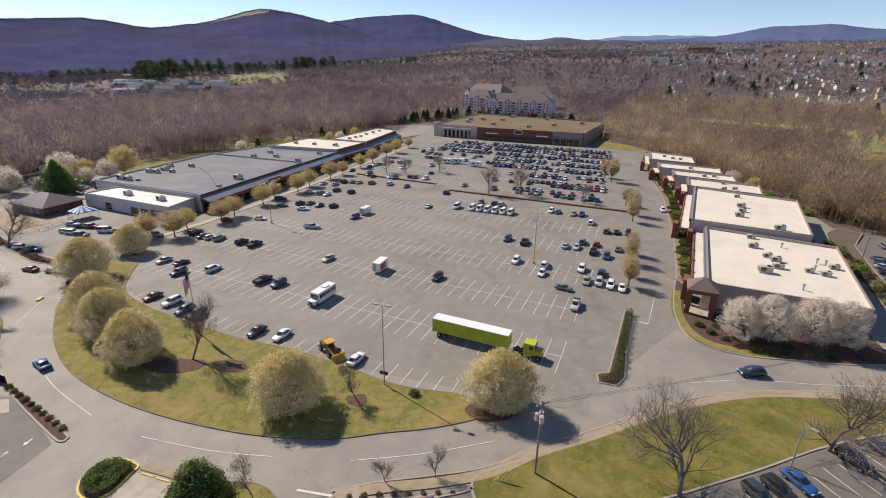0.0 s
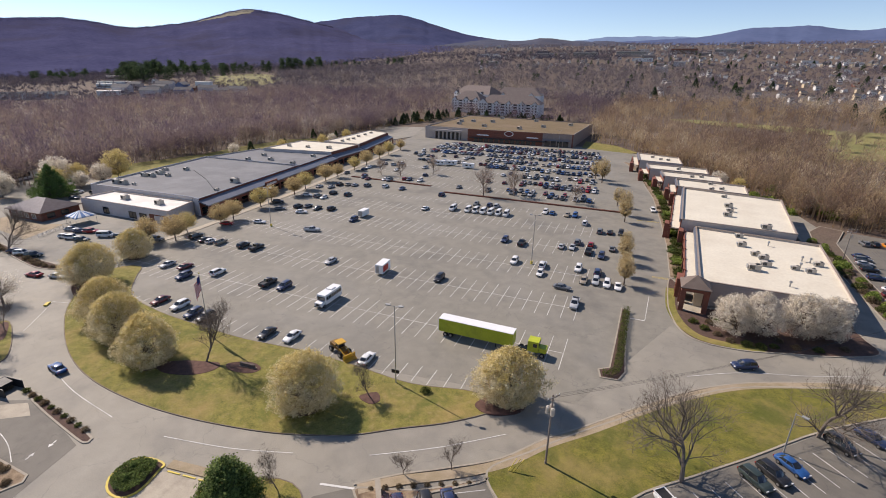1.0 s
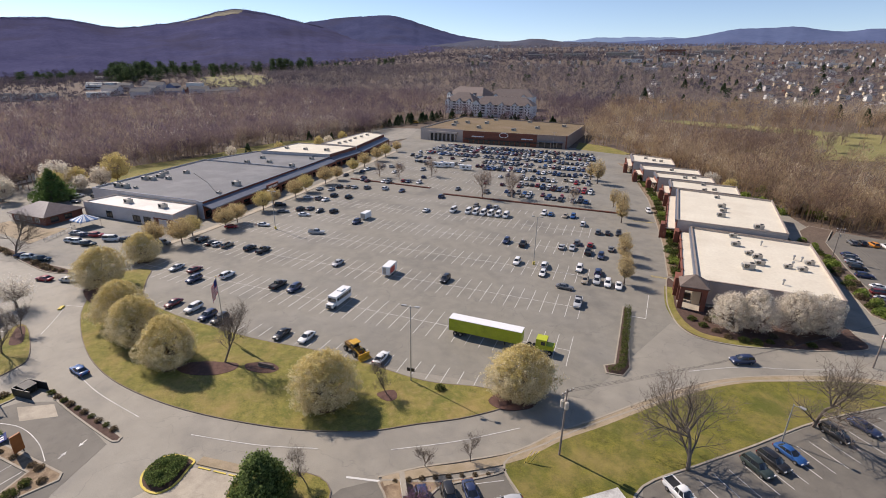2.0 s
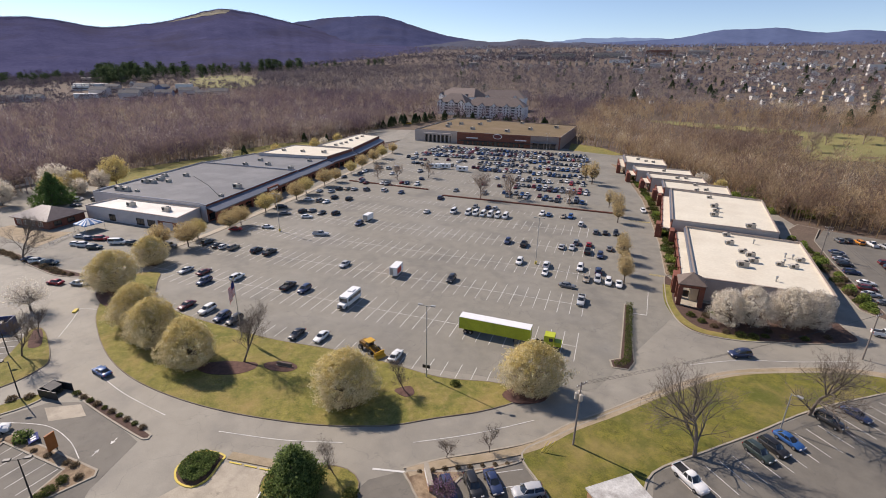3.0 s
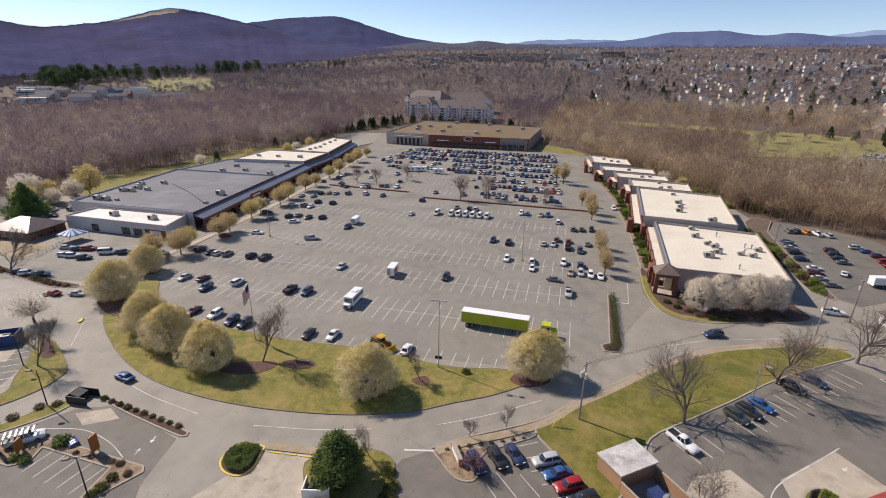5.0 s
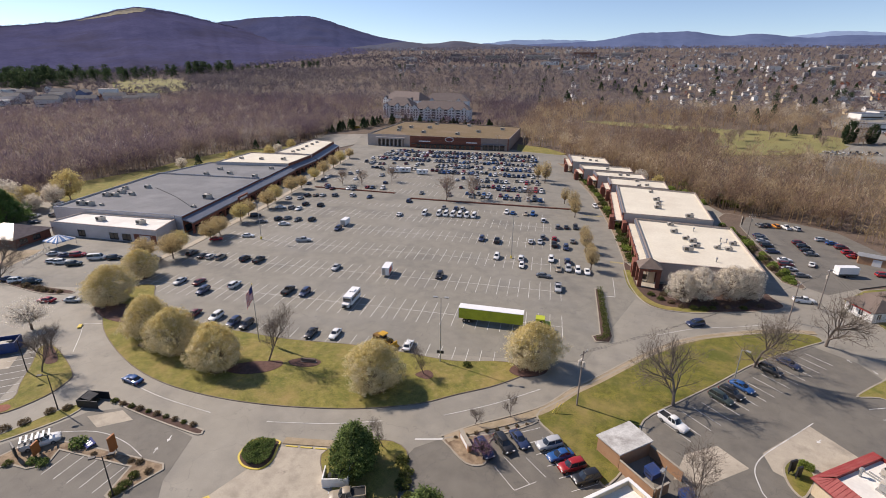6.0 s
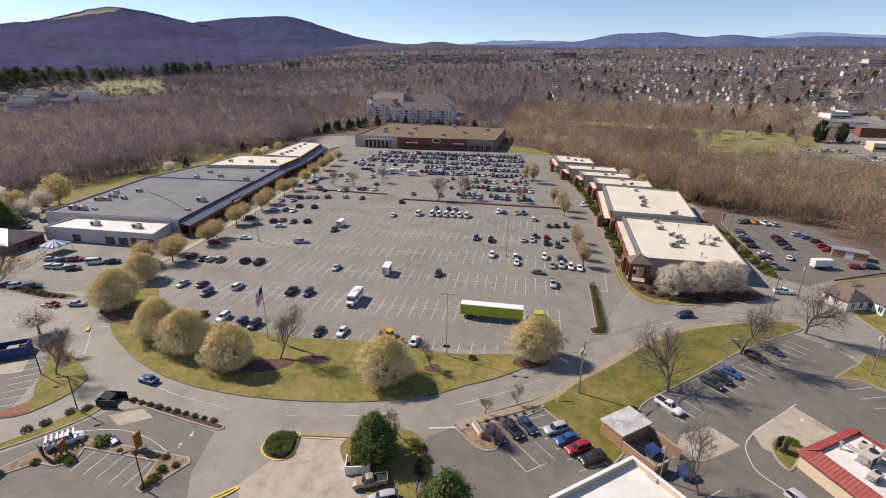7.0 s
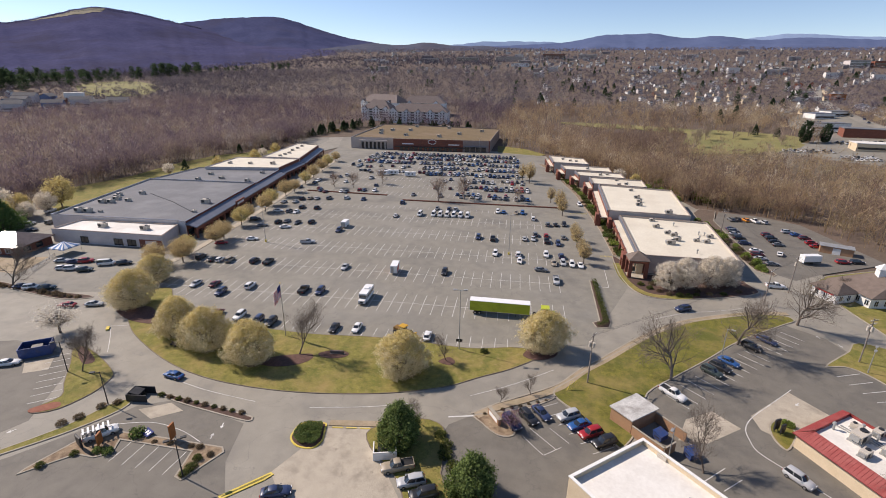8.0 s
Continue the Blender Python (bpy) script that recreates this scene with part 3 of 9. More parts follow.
# beds and lawns
CRESCENT = smooth([(-97, 6), (-93, -4), (-84, -12.2), (-75.5, -17.3), (-64, -22.4), (-54, -25.2), (-44.6, -26.2), (-34, -25.8), (-24.4, -24.3), (-15.4, -22), (-8.9, -19.8), (-2.5, -16.8), (1.7, -14.3), (7, -9.7), (12.5, -5.3), (17.3, -0.2), (18.6, 2.6), (16, 4.6),
                   (11.5, 4.2), (2.3, 1.2), (-10, 0.8), (-22, -0.2), (-36, -2.8), (-48, -3.6), (-62, -4), (-76, -2), (-86, 5), (-92, 10)], 4)
island("lawn", CRESCENT, GRASS, "green and straw-coloured grass island", "lawn", EDGE_KERB, 0.16, 0.14)
island("lawn", smooth([(22.4, -11), (26.5, -4.5), (31.3, 2.4), (38, 10.8), (45.6, 20), (53.5, 28.3), (64.7, 34.9), (75, 39.8), (82.5, 41.2), (84.3, 38.5), (80.1, 34.8), (66.6, 22.7), (56.2, 10.7), (48.7, 2.4), (41.5, -6), (40, -14), (35.5, -23.5), (33, -22.6), (27, -16.2)], 4),
       FRESH_GRASS, "mown lawn with dry patches beside the road", "lawn")
bm = bmesh.new()
band(bm, smooth([(8.5, -22.3), (12.5, -18.4), (18, -14.2), (24, -8.6), (28.5, -1.6), (34, 5.2), (41, 14.6), (48, 22.9), (55.5, 29.8), (65.5, 35.7), (76, 40.8), (84, 42.6)], 4, False), 1.7, -0.1, 0.14)
tagged(part("verge", bm, VERGE, None), "bare sandy verge along the kerb", "verge", kind="structure")
bm = bmesh.new()
band(bm, smooth([(7.5, -21.9), (11.8, -17.6), (17, -13.4), (23.3, -7.8), (27.8, -0.8), (33.3, 6), (40.3, 15.4), (47.2, 23.7), (55, 30.6), (65, 36.6), (75.6, 41.7), (84, 43.5)], 4, False), 0.3, -0.1, 0.15)
tagged(part("kerb", bm, KERB, None), "pale concrete road kerb", "kerb", kind="structure")
island("planting_bed", smooth([(8.2, -22), (15.9, -18.2), (22.7, -12.2), (22.3, -13.6), (16, -19.8), (16.4, -23.4), (16, -26), (13.2, -26.6), (9.6, -24)], 3), BED, "sandy bed with low shrubs", "planting bed")
island("planting_bed", smooth([(39.7, 77), (40.4, 62), (41.6, 54.5), (44, 47.4), (48.2, 43.6), (56.1, 44), (64, 47), (72.7, 50.6), (81, 56), (80, 62), (77, 66), (60, 64), (45, 62), (43, 72)], 4), MULCH, "mulched bed with shrubs", "planting bed")
bm = bmesh.new()
band(bm, smooth([(40.6, 70), (41.3, 60), (42.6, 54), (45, 48.6), (49, 45.2), (56, 45.4), (60, 46.6)], 4, False), 2.2, 0.05, 0.148)
tagged(part("grass_strip", bm, GRASS, None), "narrow grass strip inside the kerb", "lawn", kind="structure")
island("planting_bed", [(-1, 266), (10.6, 236), (26, 172), (32.6, 133), (36.6, 107), (39.8, 77.5), (45, 77.5), (42.5, 112), (37.5, 114), (36, 166), (31, 190), (22, 210), (12, 230), (6, 262)], BED, "planting bed in front of the brick shops", "planting bed")
island("planting_bed", [(31, 51.6), (32.4, 51.4), (34.4, 36), (36.2, 24), (35.4, 20.6), (32.1, 19.9), (31.2, 22.6), (33, 24.2), (32.2, 36)], MULCH, "narrow mulched hedge island", "planting bed")
island("planting_bed", smooth([(-55.6, -32.4), (-34.7, -33.7), (-32.2, -34.4), (-32.3, -35.2), (-35, -35.4), (-50, -34.2)], 3), MULCH, "long narrow kerbed bed with shrubs", "planting bed")
island("lawn", smooth([(-58.5, -35.5), (-61.5, -38), (-64.5, -46), (-72, -57), (-76, -62), (-70.5, -57.2), (-64, -49.4), (-60.6, -44.4), (-58, -39)], 3), GRASS, "grass strip along the access road", "lawn")
island("planting_bed", [(-60.5, -56.4), (-55.4, -50.4), (-52, -50.2), (-49.8, -48.4), (-51.2, -45.6), (-37.2, -44.6), (-35.8, -50), (-34.2, -50.4), (-31.6, -43.2), (-32.6, -42.2), (-50, -43.4), (-52.6, -43.8), (-57.8, -45.4), (-60.6, -55)], BED, "sandy kerbed bed of a drive-through lane", "planting bed")
island("planting_bed", smooth([(-23, -35), (-22.6, -37.2), (-20.4, -38.7), (-17.6, -38.5), (-16.6, -36.4), (-17.6, -33.2), (-18.2, -31.9), (-21, -32.2), (-22.8, -33.4)], 3), MULCH, "small kerbed hedge island", "planting bed", YELLOW_KERB)
island("lawn", [(-26.4, -51.4), (-21.3, -45), (-20.6, -45.3), (-21.4, -46.8), (-25.6, -51.8)], GRASS, "narrow grass strip with yellow kerb", "lawn", YELLOW_KERB)
island("lawn", smooth([(-82.4, -29.4), (-77, -35.2), (-73.2, -38.9), (-74.6, -43), (-73.4, -44.4), (-69.8, -42), (-68, -36.3), (-68.6, -32), (-70.3, -29.4), (-77.5, -25.8), (-85.6, -22.9), (-87.4, -24.6)], 3), GRASS, "grass corner with a young tree", "lawn", EDGE_KERB, 0.16)
bm = bmesh.new()
prism(bm, smooth([(-75, -43.6), (-72.6, -40.8), (-70.9, -40.6), (-70.4, -42), (-73.4, -44.3)], 3), 0.05, 0.175)
tagged(part("mulch_bed", bm, BRICK_MULCH, None), "brick-red mulch at the tip of a grass corner", "mulch", kind="structure")
bm = bmesh.new()
prism(bm, smooth([(-86, -24.6), (-80, -28.6), (-78, -28.2), (-78.6, -26.6), (-85, -23.4)], 3), 0.05, 0.17)
tagged(part("mulch_bed", bm, RED_MULCH, None), "brown mulch under shrubs at a grass corner", "mulch", kind="structure")
sheet("concrete_pad", [(-88.7, -35), (-92.8, -31.5), (-88, -28.6), (-84.8, -32.4)], 0.026, CONCRETE, "pale concrete pad before a bin pen", "pavement")
island("lawn", smooth([(-8, -35.4), (-9.6, -31), (-2, -26), (3.2, -27), (5, -33), (6.6, -39.6), (14, -40.5), (16, -46), (4, -47), (-1, -41)], 3), GRASS, "grass bed under evergreens", "lawn", EDGE_KERB, 0.16)
island("lawn", smooth([(62.2, -10.6), (61.9, -14.4), (63.2, -16.8), (65.4, -13.8), (66.6, -11.4), (66, -8), (64.2, -8)], 3), FRESH_GRASS, "bright green lawn patch beside the restaurant", "lawn")
island("lawn", smooth([(82, 15.4), (86.4, 20.4), (90.6, 24.6), (95, 30), (104, 26), (118, 12), (120, -10), (104, -20), (98, -2), (92, 10), (89.4, 14.4), (86.5, 16.4)], 3), GRASS, "grass corner with a utility pole", "lawn")
island("lawn", smooth([(-141, -3.4), (-128, -4.4), (-116, -5), (-109, -2.6), (-110, -0.6), (-126, -1.6), (-150, -0.4), (-152, -4)], 3), MULCH, "brown shrub strip beside the road", "planting bed")
island("lawn", [(98.5, 67), (107.5, 77.5), (135, 92), (140, 70), (124, 36), (104, 35)], GRASS, "grass yard of the white office", "lawn")
island("planting_bed", [(80.4, 128.2), (81.4, 150), (86, 160), (93, 157), (87.8, 138), (88.4, 112), (91.8, 74), (90.4, 72), (86, 76)], FOREST_FLOOR, "planted strip between two lots", "planting bed")
for poly, text in (([(-248, 178), (-241, 140), (-246, 100), (-236, 84), (-199, 60), (-197, 115), (-202, 170), (-197, 262), (-222, 262), (-247, 222)], "strip of green grass behind the stores"),
                   ([(-38, 312), (-44, 352), (-18, 340), (2, 312), (-2, 304)], "sunlit grass bank beside the big store")):
    sheet("lawn", poly, 0.02, GRASS, text, "lawn")

sheet("parking_lot", [(-182, 252), (-176, 297), (-166, 299), (-182, 416), (-206, 428), (-244, 352), (-236, 318), (-214, 290), (-200, 262)], 0.022, ASPHALT, "asphalt yard beside the big store", "parking lot")
sheet("road", [(-198, 258), (-180, 256), (-179, 300), (-192, 330), (-216, 396), (-250, 412), (-252, 396), (-226, 380), (-204, 324)], 0.03, ROAD, "service road beside the big store", "road")

# pedestrian and kerb edges of the main lot
bm = bmesh.new()
band(bm, smooth([(-109, 20), (-108, 34), (-112, 60), (-119, 100), (-130, 150), (-148, 230)], 3, False), 2.6, -0.1, 0.15)
tagged(part("pavement", bm, CONCRETE, None), "raised pavement with trees along the stores", "pavement", kind="structure")


# ---- painted lines ----
def lines(name, segs, material, label, width=0.12, z=0.02):
    bm = bmesh.new()
    for p, q in segs:
        band(bm, [p, q], width, z - 0.01, z)
    return tagged(part(name, bm, material, None), label, "road marking", kind="stuff")


STALL, PHASE = 3.033, 2.25
ROWS = [(22.1, -103, 27), (43.1, -103, 27), (64.1, -100, 28), (85.1, -103, 28), (106.1, -105, 24)]
for v, u0, u1 in ROWS:
    k0, k1 = math.ceil((u0 - PHASE) / STALL), math.floor((u1 - PHASE) / STALL)
    segs = [(lot(PHASE + k * STALL, v - 6.1), lot(PHASE + k * STALL, v + 6.1)) for k in range(k0, k1 + 1)]
    lines("stall_lines", segs + [(lot(PHASE + k0 * STALL, v), lot(PHASE + k1 * STALL, v))], PAINT, "worn white parking stall lines")
lines("stall_lines", [(lot(PHASE + k * STALL, 1.6 + 0.0004 * (k * STALL + 5) ** 2), lot(PHASE + k * STALL, 6.6)) for k in range(-26, 4)], PAINT, "worn white parking stall lines")
FAR_ROWS = [126, 152, 171, 190, 209, 228, 247, 266, 284]
for v in FAR_ROWS:
    u0, u1 = -118 + (v - 126) * 0.08, 22 - max(0, v - 150) * 0.06
    k0, k1 = math.ceil((u0 - PHASE) / 2.9), math.floor((u1 - PHASE) / 2.9)
    lines("stall_lines", [(lot(PHASE + k * 2.9, v - 5.2), lot(PHASE + k * 2.9, v + (5.2 if v > 130 else 0.2))) for k in range(k0, k1 + 1)], PAINT, "worn white parking stall lines")
# road and small-lot markings
def dash(pts, z=0.035, w=0.13):
    bm = bmesh.new()
    band(bm, smooth(pts, 5, False), w, z - 0.01, z)
    tagged(part("lane_line", bm, PAINT, None), "white lane line on the road", "road marking", kind="structure")


dash([(-78.6, -23.4), (-84.2, -17.6), (-88.6, -13.6)])
dash([(-88.6, -13.4), (-83.4, -11.4)])
dash([(-58.6, -27.4), (-47.4, -29.3), (-34.8, -29.9)])
dash([(-23.5, -28.6), (-12.7, -25.4), (-3.9, -21.6)])
dash([(6.2, -16.5), (14.3, -10.2), (22.2, -2.6)])
dash([(46.5, 28.5), (56, 35.2), (66, 39.6), (77, 45.4)])
dash([(3.4, -24), (8, -22.4)], w=0.35)
dash([(36.8, 48), (36.2, 62)])
dash([(33.6, 47.2), (36.8, 47.6)], w=0.3)
dash([(71, 3.6), (65, -3), (59.9, -8.7), (57.8, -12.5), (57.6, -16), (58.2, -18.6), (61.9, -22.4), (66, -26.5)], w=0.16)
for k in range(18):
    s = k / 17
    x, y = 44.6 + 33.4 * s, -5 + 36 * s
    dash([(x, y), (x + 4.2, y - 4)], w=0.12)
for k in range(6):
    x, y = 23.6 + 2.05 * k, -14 - 1.95 * k
    dash([(x, y), (x - 3.9, y - 2.9)], w=0.11)
for k in range(5):
    dash([(-49 + 2.76 * k, -44.8), (-48.8 + 2.7 * k, -50.1)], w=0.11)
for k in range(8):
    dash([(-73.3 - 1.84 * k, -39 + 1.88 * k), (-77.2 - 1.76 * k, -42.5 + 1.94 * k)], w=0.12)
for k in range(7):
    dash([(82.7 + 1.2 * k, 11.7 - 2.75 * k), (88.3 + 1.1 * k, 14.4 - 2.95 * k)], w=0.13)
for p, q in (((51.4, -24.1), (47.3, -28.1)), ((53.4, -26.1), (49.9, -29.4)), ((46.6, -19), (47.5, -20.2))):
    dash([p, q], w=0.14)
dash([(-58, -43.6), (-50, -40.4), (-43, -40.6), (-37.4, -42.2)], w=0.12)


for p, q in (((18.8, -23), (23.7, -27.3)), ((22.3, -22), (25.9, -25.1)), ((17.8, -25.6), (21.6, -29.2)), ((21.7, -29.2), (24.6, -26.5))):
    dash([p, q], w=0.1)
for k in range(3):
    bm = bmesh.new()
    band(bm, [(-16.6 + 2.5 * k, -32.6 + 0.55 * k), (-14.6 + 2.5 * k, -32.15 + 0.55 * k)], 0.22, 0.02, 0.13)
    tagged(part("wheel_stop", bm, YELLOW_KERB, None), "yellow painted wheel stop on the forecourt", "wheel stop")
bm = bmesh.new()
band(bm, [(-17.6, -31.6), (-13, -30.5), (-8.4, -29.4)], 1.5, -0.05, 0.12)
tagged(part("verge", bm, VERGE, None), "bare sandy strip between road and forecourt", "verge", kind="structure")


def arrow(x, y, turn, size=1.0):
    bm = bmesh.new()
    vs = [bm.verts.new((a * size, b * size, 0.03)) for a, b in ((-0.12, -1), (0.12, -1), (0.12, 0.1), (0.5, 0.1), (0, 1), (-0.5, 0.1), (-0.12, 0.1))]
    bm.faces.new(vs)
    ob = tagged(part("road_arrow", bm, PAINT, None), "white painted arrow on asphalt", "road marking", kind="structure")
    ob.matrix_world = pose(x, y, 0.02, 0, 0, turn)


for a in ((-36.4, -37.6, 200), (-36.4, -40.4, 20), (70.2, -1.6, 140), (90, 27, 200), (86.5, 30.4, 20), (-72, -49, 150)):
    arrow(*a, 0.75)
bm = bmesh.new()
for k in range(4):
    band(bm, [(41.6, 77 - 0.35 * k), (35.5, 76.4 - 0.35 * k)], 0.12, 0.02, 0.03)
    band(bm, [(32, 134 - 0.35 * k), (24, 133 - 0.35 * k)], 0.12, 0.02, 0.03)
tagged(part("yellow_hatching", bm, YELLOW_PAINT, None), "yellow painted band across the lane", "road marking", kind="structure")


# ---- buildings ----
def edge(p, q):
    """A pose with x along the wall from p to q and y into the building (corners run counterclockwise)."""
    d = Vector((q[0] - p[0], q[1] - p[1]))
    return Matrix.Translation((p[0], p[1], 0)) @ Matrix.Rotation(math.atan2(d.y, d.x), 4, "Z"), d.length


def flat_building(name, label, poly, z, walls, roof, coping=COPING, parapet=0.7, group="", z0=-0.2):
    """Walls side by side, a roof slab below the parapet and a metal coping."""
    poly = ccw(poly)
    ob = thing(name, label, "building", group)
    walls = walls if isinstance(walls, list) else [walls] * len(poly)
    for i, p in enumerate(poly):
        q = poly[(i + 1) % len(poly)]
        m, n = edge(p, q)
        bm = bmesh.new()
        box(bm, 0.302, n - 0.002, 0, 0.3, z0, z + parapet, m)
        part("wall", bm, walls[i], ob)
    bm = bmesh.new()
    prism(bm, inset(poly, 0.3), z - 0.3, z)
    part("roof", bm, roof, ob)
    bm = bmesh.new()
    outer = inset(poly, -0.08)
    ring(bm, outer, 0.5, z + parapet, z + parapet + 0.14)
    part("coping", bm, coping, ob)
    return ob, poly


def on_wall(ob, poly, i, name, spans, z0, z1, material, out=0.06, label="", back=0.05):
    """Boxes on wall i, one mesh each, from (start, end) in metres along it."""
    m, n = edge(poly[i], poly[(i + 1) % len(poly)])
    for a, b in spans:
        bm = bmesh.new()
        box(bm, a, b, -out, back, z0, z1, m)
        part(name, bm, material, ob, label)


def window(ob, poly, i, a, b, z0, z1, frame_mat=WHITE_PAINT):
    m, n = edge(poly[i], poly[(i + 1) % len(poly)])
    bm = bmesh.new()
    for x0, x1, y0, y1 in ((a, b, z0 - 0.1, z0), (a, b, z1, z1 + 0.1), (a - 0.1, a, z0 - 0.1, z1 + 0.1), (b, b + 0.1, z0 - 0.1, z1 + 0.1), ((a + b) / 2 - 0.04, (a + b) / 2 + 0.04, z0, z1)):
        box(bm, x0, x1, -0.1, 0.04, y0, y1, m)
    w = part("window", bm, frame_mat, ob)
    bm = bmesh.new()
    box(bm, a, b, -0.03, 0.03, z0, z1, m)
    part("pane", bm, GLASS, w)


def hip_roof(name, poly, z, height, material, parent, over=0.6, ridge=0.0):
    """A hipped roof over four corners; ridge: its length along the first side as a share of that side."""
    poly = inset(ccw(poly), -over)
    c = sum((Vector(p) for p in poly), Vector((0, 0))) / 4
    u = (Vector(poly[1]) - Vector(poly[0])) * ridge / 2
    bm = bmesh.new()
    low = [bm.verts.new((*p, z - 0.2)) for p in poly]
    eav = [bm.verts.new((*p, z)) for p in poly]
    for i in range(4):
        bm.faces.new((low[i], low[(i + 1) % 4], eav[(i + 1) % 4], eav[i]))
    bm.faces.new(low[::-1])
    if ridge:
        a, b = bm.verts.new((*(c - u), z + height)), bm.verts.new((*(c + u), z + height))
        bm.faces.new((eav[0], eav[1], b, a)), bm.faces.new((eav[1], eav[2], b)), bm.faces.new((eav[2], eav[3], a, b)), bm.faces.new((eav[3], eav[0], a))
    else:
        top = bm.verts.new((*c, z + height))
        for i in range(4):
            bm.faces.new((eav[i], eav[(i + 1) % 4], top))
    return part(name, bm, material, parent)


# rooftop units
def unit_meshes():
    body = bmesh.new()
    box(body, -1.1, 1.1, -0.7, 0.7, 0.25, 1.35, bevel=0.05)
    base = bmesh.new()
    box(base, -1.2, 1.2, -0.8, 0.8, 0, 0.25)
    fan = bmesh.new()
    cyl(fan, 0.5, 0, 1.35, 1.5, 0.45, 0.42, 14)
    grille = bmesh.new()
    for k in range(6):
        box(grille, -1.0 + 0.16 * k, -0.9 + 0.16 * k, -0.74, -0.7, 0.4, 1.2)
    hood = bmesh.new()
    box(hood, -1.45, -1.1, -0.5, 0.5, 0.5, 1.15)
    return (mesh_of("casing", body, UNIT_PAINT), mesh_of("base", base, GALV), mesh_of("fan", fan, DARK_METAL), mesh_of("grille", grille, DARK_METAL), mesh_of("hood", hood, GALV))


UNIT = unit_meshes()


def rooftop_unit(x, y, z, turn=0, s=1.0):
    ob = thing("rooftop_unit", "weathered beige air-conditioning unit on a flat roof", "air conditioner", "rooftop units", at=pose(x, y, z, 0, 0, turn) @ Matrix.Scale(s, 4))
    for me in UNIT:
        share(me.name, me, ob)
    return ob


def vent(x, y, z, s=1.0):
    bm = bmesh.new()
    cyl(bm, 0, 0, 0, 0.7 * s, 0.12 * s, n=8)
    cyl(bm, 0, 0, 0.7 * s, 0.95 * s, 0.24 * s, 0.16 * s, 8)
    ob = part("roof_vent", bm, GALV, None)
    ob.matrix_world = pose(x, y, z)
    tagged(ob, "small galvanised roof vent pipe", "vent", "roof vents")


# the brick shops on the east side
SHOPS = [
    ("A", [(46.6, 63.6), (77.8, 66.4), (77.8, 111.4), (44.2, 112.8)], 5.6, [STUCCO, STUCCO, STUCCO, BRICK]),
    ("B", [(39.6, 113.6), (72.2, 114.4), (72.7, 163.7), (37.6, 167.7)], 7.1, [STUCCO, STUCCO, STUCCO, BRICK]),
    ("C", [(35, 171.4), (62, 169.6), (61.5, 188.4), (33.4, 189.4)], 6.6, [STUCCO, STUCCO, STUCCO, BRICK]),
    ("D", [(28, 192.4), (53, 191), (51.5, 206.2), (25.2, 206.6)], 6.6, [STUCCO, STUCCO, STUCCO, BRICK]),
    ("E", [(19.6, 210), (47, 209), (45.6, 224.8), (16.4, 225.4)], 6.6, [STUCCO, STUCCO, STUCCO, BRICK]),
    ("F", [(11.5, 234), (34, 233), (30.6, 256), (7, 263)], 6.6, [STUCCO, STUCCO, STUCCO, BRICK])]
for key, poly, z, walls in SHOPS:
    ob, poly = flat_building("shop_building", "brick and stucco shop building with a cream flat roof", poly, z, walls, MEMBRANE, COPING, 0.55, "shops along the lane")
    m, n = edge(poly[3], poly[0])          # the west front, from north to south
    wing = -3.4 if key in "AB" else -3.2
    bays = max(2, round(n / 9))
    bm = bmesh.new()
    box(bm, 1.5, n - 1, wing + 0.3, -0.02, 3.9, 4.25, m)
    part("front_roof", bm, MEMBRANE, ob, "low cream roof over the arcade")
    bm = bmesh.new()
    box(bm, 1.5, n - 1, wing + 0.25, wing + 0.55, 3.2, 4.6, m)
    part("fascia", bm, BRICK, ob)
    for k in range(bays + 1):
        s = 1.8 + (n - 3.2) * k / bays
        bm = bmesh.new()
        box(bm, s - 0.4, s + 0.4, wing, wing + 0.75, -0.1, 4.7, m)
        part("pier", bm, BRICK, ob)
    for k in range(bays):
        a, b = 1.8 + (n - 3.2) * (k + 0.12) / bays, 1.8 + (n - 3.2) * (k + 0.88) / bays
        bm = bmesh.new()
        box(bm, a, b, -0.12, 0.02, 0.5, 2.9, m)
        part("shop_window", bm, GLASS, ob)
    # a brick gable block that stands forward of the arcade, with a pale opening
    for s in ([2.6, n - 3.6] if key in "AB" else [n - 3.2]):
        blk = bmesh.new()
        for x0, x1 in ((s - 2.2, s - 1.3), (s + 1.3, s + 2.2)):
            box(blk, x0, x1, wing - 1.4, wing - 0.03, -0.1, 5.2, m)
        box(blk, s - 1.3, s + 1.3, wing - 1.4, wing - 0.03, 3.4, 5.2, m)
        blk = part("entrance_block", blk, BRICK, ob)
        bm = bmesh.new()
        box(bm, s - 1.25, s + 1.25, wing - 0.6, wing - 0.5, 0, 3.3, m)
        part("entrance_panel", bm, CREAM_WALL, blk)
    # sloping metal screen beside the parapet
    bm = bmesh.new()
    box(bm, 1.0, n - 1.0, -0.5, -0.02, z - 0.6, z + 0.5, m)
    part("screen", bm, BLUE_METAL, ob)
